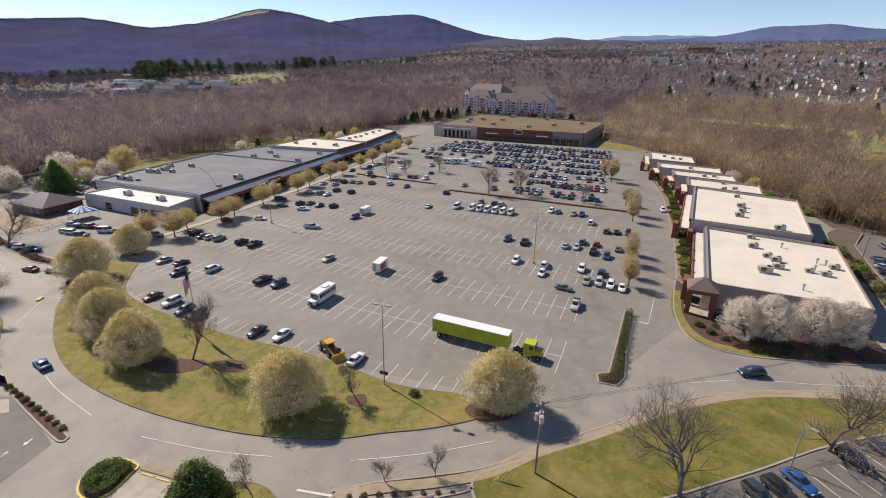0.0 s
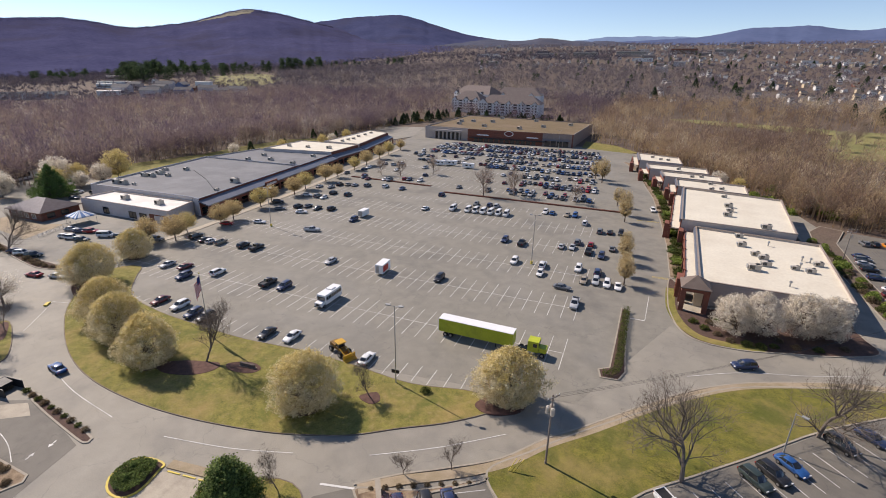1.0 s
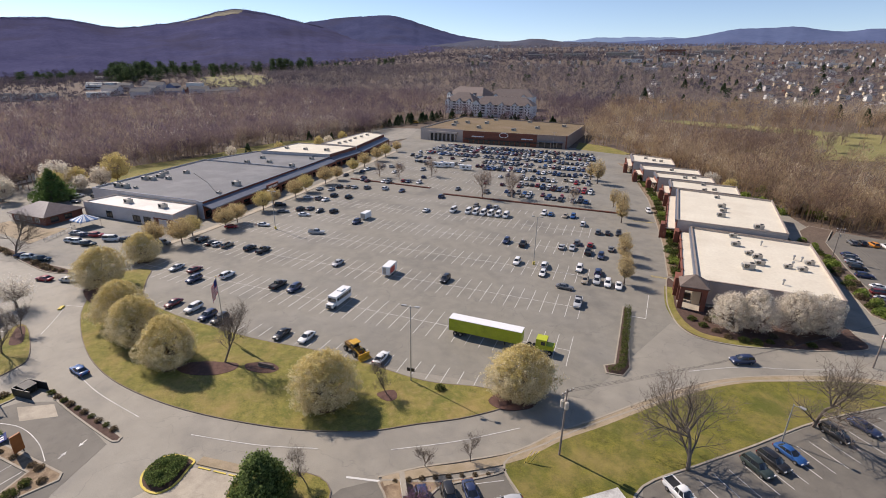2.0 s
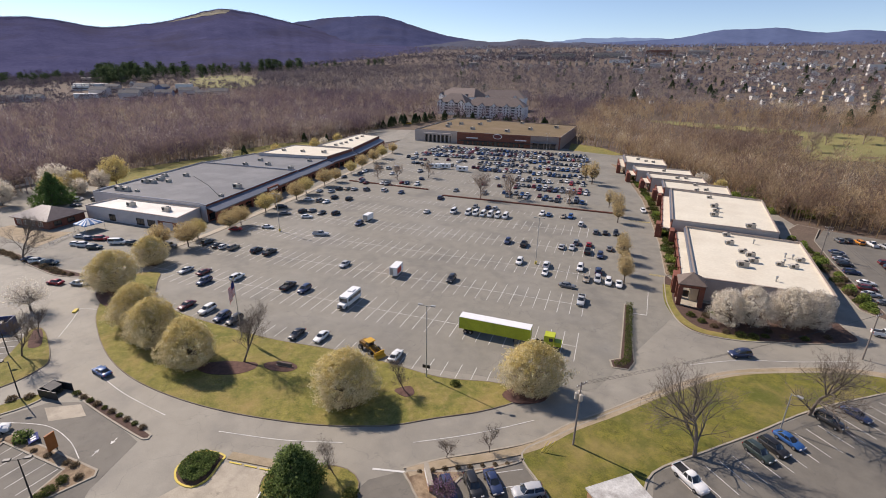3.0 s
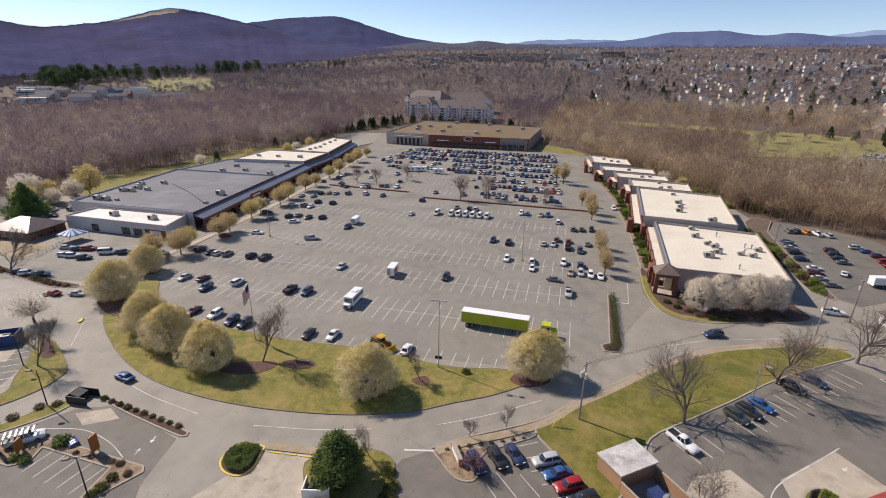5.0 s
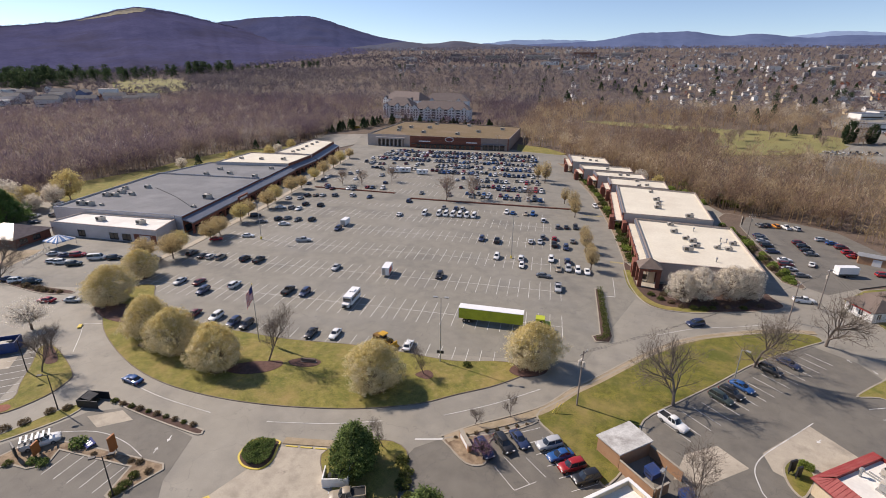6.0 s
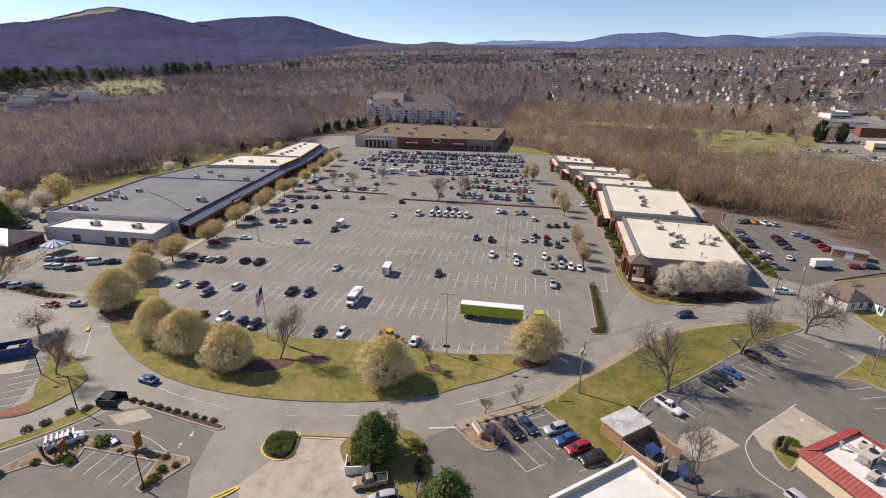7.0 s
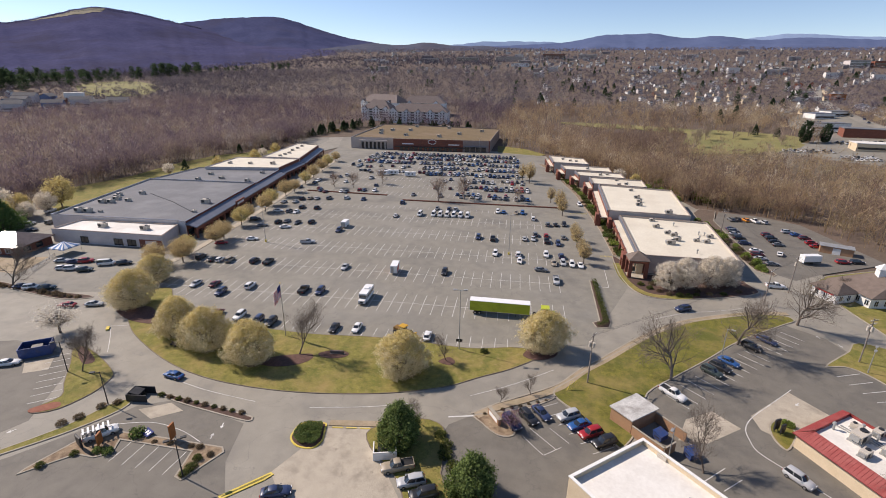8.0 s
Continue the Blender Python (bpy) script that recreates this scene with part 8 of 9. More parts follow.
def car_kind(name, L, W, H, hood, cab0, cab1, rake0, rake1, belt=0.95, bed=False, fine=True):
    """Meshes of a car that faces +x: hull with roof and pillars, cabin glass, wheel and lamps."""
    w, hull = W / 2, bmesh.new()

    def sec(x, zb, zt, k):
        return [(x, -w * k * 0.9, zb), (x, w * k * 0.9, zb), (x, w * k, zb + 0.28), (x, w * k, zt - 0.22), (x, w * k * 0.9, zt), (x, -w * k * 0.9, zt), (x, -w * k, zt - 0.22), (x, -w * k, zb + 0.28)]

    f, r = L / 2, -L / 2
    back = belt if not bed else belt - 0.02
    loft(hull, [sec(r, 0.45, back - 0.24, 0.78), sec(r + 0.1, 0.36, back - 0.08, 0.9), sec(r + 0.45, 0.26, back, 0.97), sec(cab0 + 0.3, 0.22, belt, 1), sec(cab1 - 0.4, 0.22, belt, 1), sec(cab1 + 0.1, 0.22, belt - 0.03, 0.99), sec((cab1 + f) / 2, 0.24, hood, 0.97), sec(f - 0.35, 0.27, hood - 0.1, 0.91), sec(f - 0.1, 0.33, hood - 0.24, 0.8), sec(f, 0.45, hood - 0.4, 0.66)])
    if fine:
        bmesh.ops.bevel(hull, geom=list(hull.edges), offset=0.05, segments=1, affect="EDGES", clamp_overlap=True)
    for fc in hull.faces:
        fc.smooth = True
    # crowned roof, narrower at both ends
    top = H - 0.09
    g0, g1 = cab0 + rake0, cab1 - rake1
    a, b = w * 0.91, w * 0.74
    mid, gm = (cab0 + cab1) / 2, g0 + (g1 - g0) * 0.52
    rim = [(g0, -b * 0.88, top - 0.03), (gm, -b, top + 0.02), (g1, -b * 0.86, top - 0.04), (g1 + 0.06, 0, top - 0.02), (g1, b * 0.86, top - 0.04), (gm, b, top + 0.02), (g0, b * 0.88, top - 0.03), (g0 - 0.05, 0, top - 0.01)]
    lo = [hull.verts.new((x, y * 1.03, z)) for x, y, z in rim]
    hi = [hull.verts.new((gm + (x - gm) * 0.86, y * 0.8, z + 0.06)) for x, y, z in rim]
    peak = hull.verts.new((gm, 0, H + 0.02))
    for i in range(8):
        j = (i + 1) % 8
        hull.faces.new((lo[i], lo[j], hi[j], hi[i])).smooth = True
        hull.faces.new((hi[i], hi[j], peak)).smooth = True
    hull.faces.new(lo[::-1])
    base = [(cab0, -a * 0.88, belt - 0.03), (mid, -a, belt - 0.03), (cab1 - 0.1, -a * 0.9, belt - 0.04), (cab1 + 0.1, 0, belt - 0.04), (cab1 - 0.1, a * 0.9, belt - 0.04), (mid, a, belt - 0.03), (cab0, a * 0.88, belt - 0.03), (cab0 - 0.06, 0, belt - 0.03)]
    for i in (0, 1, 2, 4, 5, 6):
        rod(hull, base[i], rim[i], 0.06, 0.045, 4)
    for sy in (-1, 1):
        box(hull, cab1 - 0.42, cab1 - 0.26, sy * w - 0.03 + 0.06 * (sy > 0) - 0.1 * (sy < 0), sy * w + 0.1 * (sy > 0) - 0.03 * (sy < 0), belt, belt + 0.14)
    if bed:
        for x0, x1, y0, y1 in ((r + 0.06, cab0 - 0.02, -w * 0.92, -w * 0.8), (r + 0.06, cab0 - 0.02, w * 0.8, w * 0.92), (r + 0.03, r + 0.12, -w * 0.8, w * 0.8)):
            box(hull, x0, x1, y0, y1, belt - 0.05, belt + 0.14)
    cabin = bmesh.new()
    lo = [cabin.verts.new(c) for c in base]
    hi = [cabin.verts.new(c) for c in rim]
    for i in range(8):
        j = (i + 1) % 8
        cabin.faces.new((lo[i], lo[j], hi[j], hi[i]))
    wheel = bmesh.new()
    cyl(wheel, 0, 0, -0.11, 0.11, 0.33, n=14 if fine else 7)
    for fc in wheel.faces:
        fc.material_index = 0
    k0 = len(wheel.faces)
    cyl(wheel, 0, 0, -0.12, 0.12, 0.2, n=10 if fine else 4)
    wheel.faces.ensure_lookup_table()
    for fc in wheel.faces[k0:]:
        fc.material_index = 1
    head, tail, arch = bmesh.new(), bmesh.new(), bmesh.new()
    box(head, -0.05, 0.05, -0.2, 0.2, -0.08, 0.08)
    box(tail, -0.05, 0.05, -0.16, 0.16, -0.13, 0.13)
    floor = None
    if bed:
        fl = bmesh.new()
        box(fl, r + 0.13, cab0 - 0.03, -w * 0.79, w * 0.79, belt - 0.04, belt + 0.01)
        floor = mesh_of("bed_liner", fl, DARK_METAL)
    return dict(hull=mesh_of(name + "_hull", hull, CAR["white"]), cabin=mesh_of("cabin_glass", cabin, GLASS), wheel=mesh_of("wheel", wheel, TYRE, RIM), head=mesh_of("headlight", head, LAMP_CLEAR), tail=mesh_of("taillight", tail, LAMP_RED),
                floor=floor, L=L, W=W, axle=(L * 0.3, -L * 0.29), hood=hood, belt=belt)


CARS = dict(
    sedan=car_kind("sedan", 4.7, 1.82, 1.45, 0.86, -1.75, 1.0, 0.62, 0.75, 0.93),
    suv=car_kind("suv", 4.7, 1.9, 1.74, 1.02, -2.2, 1.05, 0.3, 0.6, 1.06),
    hatch=car_kind("hatch", 4.2, 1.76, 1.5, 0.88, -1.95, 0.95, 0.4, 0.75, 0.95),
    pickup=car_kind("pickup", 5.6, 1.98, 1.86, 1.1, -0.75, 1.2, 0.2, 0.6, 1.12, True),
    van=car_kind("van", 5.4, 2.0, 2.15, 1.15, -2.6, 1.95, 0.08, 0.7, 1.2))
PLAIN = dict(
    sedan=car_kind("sedan", 4.7, 1.82, 1.45, 0.86, -1.75, 1.0, 0.62, 0.75, 0.93, fine=False),
    suv=car_kind("suv", 4.7, 1.9, 1.74, 1.02, -2.2, 1.05, 0.3, 0.6, 1.06, fine=False),
    hatch=car_kind("hatch", 4.2, 1.76, 1.5, 0.88, -1.95, 0.95, 0.4, 0.75, 0.95, fine=False),
    pickup=car_kind("pickup", 5.6, 1.98, 1.86, 1.1, -0.75, 1.2, 0.2, 0.6, 1.12, True, fine=False))
WORD = {"sedan": "sedan", "suv": "sport utility vehicle", "hatch": "hatchback", "pickup": "pickup truck", "van": "passenger van"}


def car(kind, colour, x, y, turn, group="cars in the lot", near=True, where="parked on asphalt"):
    c = CARS[kind]
    ob = share("pickup_truck" if kind == "pickup" else "van" if kind == "van" else "car", c["hull"], None, pose(x, y, 0.02, 0, 0, turn), CAR[colour])
    tagged(ob, f"{colour} {WORD[kind]} {where}", "car", group)
    share("cabin_glass", c["cabin"], ob)
    for ax in c["axle"]:
        for sy in (-1, 1):
            share("wheel", c["wheel"], ob, pose(ax, sy * (c["W"] / 2 - 0.06), 0.33, 90, 0, 0))
    if near:
        for sy in (-1, 1):
            share("headlight", c["head"], ob, pose(c["L"] / 2 - 0.1, sy * c["W"] * 0.33, c["hood"] - 0.24, 0, 0, 0))
            share("taillight", c["tail"], ob, pose(-c["L"] / 2 + 0.06, sy * c["W"] * 0.36, c["belt"] - 0.26, 0, 0, 0))
    if c["floor"]:
        share("bed_liner", c["floor"], ob)
    return ob


UP, DOWN = 96.1, 276.1      # along the stalls, away from and towards the south
for kind, colour, x, y, t in (("sedan", "silver", -86, 13.9, DOWN), ("sedan", "maroon", -80.4, 15.5, UP), ("suv", "navy", -74.7, 10.9, DOWN), ("suv", "white", -69.2, 17.2, UP), ("pickup", "black", -52.2, 19.1, UP), ("suv", "navy", -47, 19.5, DOWN), ("sedan", "silver", -48.3, 39.1, DOWN),
                              ("sedan", "black", -32.9, 0.6, DOWN), ("sedan", "white", -27.3, 2.2, DOWN), ("sedan", "white", -8.8, 3.2, UP), ("suv", "grey", -108.8, 25.5, 20), ("suv", "black", -80.6, 35.6, UP), ("pickup", "black", -75.5, 36.2, UP), ("sedan", "red", -103.8, 48.3, 30),
                              ("sedan", "white", -95.7, 55.7, 20), ("pickup", "silver", -73.1, 58.4, 25), ("suv", "navy", -68.4, 75.4, DOWN), ("sedan", "white", -53.4, 102.9, UP), ("suv", "black", -100.6, 33.6, UP), ("sedan", "black", -95.4, 33, UP), ("suv", "tan", -89.2, 34, UP), ("hatch", "white", -92.6, 33.2, UP)):
    car(kind, colour, x, y, t)
for kind, colour, x, y, t in (("suv", "navy", -11.1, 82.9, DOWN), ("pickup", "black", -5.2, 82.7, UP), ("suv", "white", -1.7, 66.3, DOWN), ("suv", "white", 6.5, 67.6, UP), ("hatch", "white", 7.7, 61.4, DOWN), ("sedan", "silver", 7, 86.4, UP), ("sedan", "silver", 10.3, 87.2, DOWN), ("suv", "grey", 10.6, 93, UP),
                              ("hatch", "red", 15, 93, UP), ("pickup", "black", 15.7, 85.8, UP), ("suv", "navy", 20.1, 83.9, DOWN), ("sedan", "grey", 21.9, 92.4, UP), ("suv", "grey", 14.8, 108.6, UP), ("sedan", "black", 18.1, 109.6, UP), ("suv", "black", 21.7, 110.6, DOWN), ("suv", "white", 16.3, 70.1, DOWN),
                              ("sedan", "tan", 19.5, 62.5, DOWN), ("suv", "navy", 21.7, 70.1, UP), ("suv", "silver", 22.5, 63.4, DOWN), ("suv", "white", 25.5, 63.1, DOWN), ("sedan", "white", 28.4, 63, DOWN), ("sedan", "grey", 15.6, 55.1, 0), ("pickup", "silver", 20.8, 47.1, DOWN), ("suv", "white", 7.9, 115.9, UP), ("suv", "white", 28.3, 148.9, 285)):
    car(kind, colour, x, y, t)
for kind, colour, x, y, t in (("suv", "black", -15, 44.1, DOWN), ("suv", "black", -110.8, 79.4, 40), ("sedan", "grey", -102.5, 72.5, 30), ("suv", "black", -98.7, 78.5, UP), ("sedan", "white", -92, 73.1, 30), ("sedan", "grey", -96, 81.2, UP), ("sedan", "black", -90.4, 80.4, DOWN), ("suv", "black", -85, 82.7, UP), ("sedan", "white", -109.1, 94.7, 20),
                              ("suv", "grey", -103.7, 95.6, UP), ("sedan", "white", -100, 95.4, DOWN), ("suv", "black", -101.6, 103.5, UP), ("suv", "black", -94.2, 104.5, UP), ("sedan", "silver", -115.9, 110.4, 100), ("suv", "black", -110.3, 118.5, UP), ("sedan", "tan", -106.9, 120.8, UP), ("sedan", "silver", -103.4, 121.4, UP), ("suv", "grey", -97.7, 123.8, UP),
                              ("sedan", "maroon", -106.7, 136.6, UP), ("suv", "white", -89.3, 126.9, UP), ("sedan", "navy", -80, 127, DOWN), ("suv", "navy", -58.4, 126.4, UP), ("suv", "white", -60, -0.4, DOWN)):
    car(kind, colour, x, y, t)
for kind, colour, x, y, t in (("suv", "white", -58.7, -1.0, DOWN), ("suv", "navy", -53.8, -1.4, DOWN), ("suv", "black", -50, -1.2, DOWN), ("sedan", "maroon", -66.5, -1, DOWN)):
    if colour != "white":
        car(kind, colour, x, y, t)
for i in range(7):
    x, y = (-43.4, 108.2) if i == 0 else (-37.2 + 3.1 * (i - 1), 109.6 + 0.42 * (i - 1))
    car("van", "white", x, y, DOWN, "white passenger vans in a row")
for kind, colour, x, y, t in (("suv", "white", -130.5, -1.8, 30), ("suv", "green", -125.7, -1.0, 30), ("sedan", "navy", -134.2, -2.0, 30), ("suv", "red", -134.8, 19.4, 30), ("sedan", "navy", -138.1, 17.7, 30), ("sedan", "silver", -142.9, 17.4, 30), ("suv", "white", -133.2, 12.9, 30), ("hatch", "white", -136.4, 12.4, 30), ("suv", "green", -128.1, 13.1, 30),
                              ("van", "white", -126.3, 19.4, 30), ("suv", "black", -121, 21.4, 30), ("sedan", "red", -109.5, -8, 196), ("sedan", "silver", -103, -5.4, 20)):
    car(kind, colour, x, y, t, "cars beside the stores")
for kind, colour, x, y, t in (("suv", "green", 56.1, 5.4, -43), ("suv", "black", 58.4, 7.8, -43), ("sedan", "blue", 60.9, 10.9, -43), ("suv", "black", 68.2, 19.6, -43), ("sedan", "navy", 72.8, 23.9, -43), ("pickup", "white", 46.3, -5.4, -43), ("suv", "navy", 15.4, -22.9, -50), ("suv", "black", 18.3, -20.7, -50), ("sedan", "navy", 20.6, -18.7, -50),
                              ("suv", "silver", 25.6, -18.2, 216), ("sedan", "blue", 27.6, -20.2, 216), ("suv", "red", 29.6, -22, 216), ("suv", "black", 31.9, -23.7, 216), ("pickup", "tan", -1.6, -38.8, 208), ("suv", "silver", 1.6, -41.2, 208), ("suv", "black", 4.2, -43, 208), ("sedan", "white", -94.9, -33.4, 30), ("suv", "silver", 62.2, -24, -50)):
    car(kind, colour, x, y, t, "cars near the restaurants")
car("sedan", "blue", -56.4, -27.4, 175, "", where="driving on the road")
car("sedan", "navy", -18, -48.6, 25, "", where="parked on a concrete forecourt")
car("suv", "navy", 56, 37, 210, "", where="driving on the road")
car("pickup", "white", 87.4, 62, 5, "", where="waiting at the junction")
for kind, colour, x, y, t in (("suv", "grey", 95.6, 141.2, 100), ("suv", "black", 98.4, 142, 100), ("suv", "orange", 101.8, 142, 100), ("pickup", "white", 105.3, 141.3, 100), ("suv", "silver", 108.8, 140.7, 100), ("sedan", "navy", 91.6, 125.5, 10), ("suv", "grey", 91.4, 122, 10), ("sedan", "silver", 91, 118, 10), ("suv", "black", 91, 112.5, 10), ("suv", "navy", 91.1, 105.6, 10),
                              ("sedan", "white", 92.6, 97.5, 10), ("suv", "maroon", 91.6, 92.5, 10), ("sedan", "silver", 91.4, 88.3, 10), ("sedan", "grey", 93.4, 83.4, 10), ("suv", "maroon", 103.5, 120, 10), ("suv", "black", 103.6, 115.8, 10), ("sedan", "black", 103.5, 111.6, 10), ("sedan", "grey", 103.5, 107.4, 10), ("sedan", "white", 100.1, 95.8, 70), ("suv", "silver", 113.4, 127.4, 10),
                              ("sedan", "blue", 115.6, 124, 10), ("suv", "maroon", 117, 119.6, 10), ("suv", "red", 117, 113.4, 10), ("sedan", "red", 117, 109.4, 10), ("suv", "red", 118.6, 92.4, 10), ("suv", "black", 123.6, 93.8, 10)):
    car(kind, colour, x, y, t, "cars in the side lot")
for kind, colour, x, y, t in (("suv", "white", -196, 46, 100), ("sedan", "silver", -199, 47, 100), ("suv", "grey", -190, 50, 100), ("sedan", "white", -204, 36, 20), ("pickup", "white", -208, 64, 100), ("sedan", "black", -187, 40, 20)):
    car(kind, colour, x, y, t, "cars behind the stores", False)
# the crowded upper half of the lot
cr, crowd = random.Random(21), []
for v in FAR_ROWS:
    u0, u1 = -116 + (v - 126) * 0.08, 21 - max(0, v - 150) * 0.06
    for k in range(math.ceil((u0 - PHASE) / 2.9), math.floor((u1 - PHASE) / 2.9)):
        for side in (-1, 1):
            u = PHASE + (k + 0.5) * 2.9
            if v == 126:
                fill = 0.0 if side > 0 else (0.3 if u > -20 else 0.02)
                if side < 0 and u > -20:
                    fill = 0.3
            elif v >= 247:
                fill = 0.88
            elif v >= 200:
                fill = 0.8 if u > -52 else 0.33
            else:
                fill = 0.66 if u > -22 else 0.16
            if u < -100:
                fill *= 0.6
            if cr.random() < fill:
                x, y = lot(u + cr.uniform(-0.15, 0.15), v + side * 2.6 + cr.uniform(-0.3, 0.3))
                kind, colour = cr.choice(["sedan", "sedan", "suv", "suv", "hatch", "pickup"]), cr.choice(["white", "white", "white", "silver", "silver", "silver", "grey", "grey", "black", "navy", "navy", "navy", "blue", "blue", "maroon", "red", "tan"])
                if v < 209:
                    car(kind, colour, x, y, cr.choice([UP, DOWN]), "cars near the big store", False)
                else:
                    crowd.append((kind, colour, x, y, cr.choice([UP, DOWN])))
names = list(CAR)
bm = bmesh.new()
for kind, colour, x, y, t in crowd:
    c = PLAIN[kind]
    rest = [(c["hull"], Matrix(), names.index(colour)), (c["cabin"], Matrix(), len(names))]
    rest += [(c["wheel"], pose(ax, sy * (c["W"] / 2 - 0.06), 0.33, 90, 0, 0), len(names) + 1) for ax in c["axle"] for sy in (-1, 1)]
    for me, m, slot in rest:
        one = me.copy()
        one.transform(pose(x, y, 0.02, 0, 0, t) @ m)
        one.polygons.foreach_set("material_index", [slot] * len(one.polygons))
        bm.from_mesh(one)
        bpy.data.meshes.remove(one)
tagged(part("crowd_of_cars", bm, [CAR[k] for k in names] + [GLASS, TYRE], None), "packed rows of distant parked cars", "cars", kind="stuff")


def boxes(name, label, category, at, spec, group=""):
    """A thing made of named bevelled boxes: name, material, x0, x1, y0, y1, z0, z1."""
    ob = thing(name, label, category, group, at=at)
    for nm, mat, x0, x1, y0, y1, z0, z1 in spec:
        bm = bmesh.new()
        box(bm, x0, x1, y0, y1, z0, z1, bevel=min(0.04, (x1 - x0) / 4, (y1 - y0) / 4, (z1 - z0) / 4))
        part(nm, bm, mat, ob)
    return ob


BIGWHEEL = bmesh.new()
cyl(BIGWHEEL, 0, 0, -0.16, 0.16, 0.5, n=16)
k0 = len(BIGWHEEL.faces)
cyl(BIGWHEEL, 0, 0, -0.17, 0.17, 0.26, n=12)
BIGWHEEL.faces.ensure_lookup_table()
for fc in BIGWHEEL.faces[k0:]:
    fc.material_index = 1
BIGWHEEL = mesh_of("wheel", BIGWHEEL, TYRE, RIM)


def wheels(ob, xs, half, s=1.0):
    for x in xs:
        for sy in (-1, 1):
            share("wheel", BIGWHEEL, ob, pose(x, sy * half, 0.5 * s, 90, 0, 0) @ Matrix.Scale(s, 4))


# long lime-green trailer with its tractor
trailer = boxes("semi_trailer", "long lime-green box trailer with a white roof", "trailer", pose(6.6, 20.6, 0.02, 0, 0, 5.2), [
    ("body", LIME, -8.07, 8.07, -1.28, 1.28, 1.15, 4.0), ("roof", WHITE_PAINT, -8.1, 8.1, -1.31, 1.31, 4.0, 4.1), ("underframe", DARK_METAL, -7.8, 6.5, -0.5, 0.5, 0.9, 1.15),
    ("rear_frame", WHITE_PAINT, -8.14, -8.07, -1.3, 1.3, 1.1, 4.05), ("landing_leg", DARK_METAL, 4.4, 4.55, -0.9, -0.75, 0, 1.1), ("landing_leg", DARK_METAL, 4.4, 4.55, 0.75, 0.9, 0, 1.1)])
for k in range(16):
    for sy in (-1, 1):
        bm = bmesh.new()
        box(bm, -7.6 + k, -7.54 + k, sy * 1.28 - (0.03 if sy < 0 else 0), sy * 1.28 + (0.03 if sy > 0 else 0), 1.3, 3.9)
        part("side_rib", bm, LIME, trailer)
wheels(trailer, (-6.6, -5.4), 1.05)
tractor = boxes("tractor_unit", "lime-green truck tractor in front of a trailer", "truck", pose(18.6, 21.7, 0.02, 0, 0, 5.2), [
    ("frame", DARK_METAL, -3.2, 2.6, -0.45, 0.45, 0.7, 1.0), ("cab", LIME, -1.0, 1.2, -1.15, 1.15, 1.0, 3.3), ("bonnet", LIME, 1.2, 2.7, -0.9, 0.9, 1.0, 2.0), ("windscreen", GLASS, 1.18, 1.24, -1.0, 1.0, 2.1, 3.0), ("side_window", GLASS, 0.1, 0.9, -1.18, -1.13, 2.1, 2.9), ("side_window", GLASS, 0.1, 0.9, 1.13, 1.18, 2.1, 2.9), ("fuel_tank", GALV, -0.9, 0.5, -1.1, -0.6, 0.5, 1.0)])
wheels(tractor, (-2.6, -1.5, 2.0), 1.0)
bus = boxes("shuttle_bus", "white shuttle bus parked across stall lines", "bus", pose(-32.1, 19, 0.02, 0, 0, 276), [
    ("body", WHITE_PAINT, -4.2, 2.6, -1.2, 1.2, 0.5, 3.0), ("bonnet", WHITE_PAINT, 2.6, 4.1, -0.95, 0.95, 0.45, 1.5), ("windscreen", GLASS, 2.58, 2.66, -1.05, 1.05, 1.55, 2.5), ("bumper", DARK_METAL, 4.08, 4.2, -0.95, 0.95, 0.4, 0.65), ("roof_unit", WHITE_PAINT, -2.4, -0.6, -0.7, 0.7, 3.0, 3.25), ("grille", DARK_METAL, 4.08, 4.13, -0.5, 0.5, 0.75, 1.25)])
for k in range(6):
    for sy in (-1, 1):
        bm = bmesh.new()
        box(bm, -3.9 + 1.05 * k, -3.05 + 1.05 * k, sy * 1.2 - (0.03 if sy < 0 else 0), sy * 1.2 + (0.03 if sy > 0 else 0), 1.6, 2.5)
        part("side_window", bm, GLASS, bus)
wheels(bus, (-2.8, 2.9), 1.02, 0.8)
tr = boxes("box_trailer", "white box trailer with red side panels", "trailer", pose(-31.1, 40.8, 0.02, 0, 0, 280), [
    ("body", WHITE_PAINT, -2.6, 2.6, -1.15, 1.15, 0.6, 3.1), ("red_panel", SIGN_RED, -0.9, 2.2, 1.15, 1.18, 1.0, 2.7), ("red_panel", SIGN_RED, -2.2, 0.9, -1.18, -1.15, 1.0, 2.7), ("door", GALV, 2.6, 2.64, -0.9, 0.0, 0.8, 2.8), ("tow_bar", DARK_METAL, -3.7, -2.6, -0.06, 0.06, 0.5, 0.62)])
wheels(tr, (0.4,), 1.05, 0.7)
tr = boxes("box_trailer", "white box trailer behind a pickup", "trailer", pose(-68.8, 82.2, 0.02, 0, 0, UP), [("body", WHITE_PAINT, -2.4, 2.4, -1.1, 1.1, 0.5, 2.7), ("door", GALV, -2.44, -2.4, -0.9, 0.9, 0.6, 2.5), ("tow_bar", DARK_METAL, 2.4, 3.4, -0.06, 0.06, 0.5, 0.62)])
wheels(tr, (-0.3,), 1.0, 0.7)
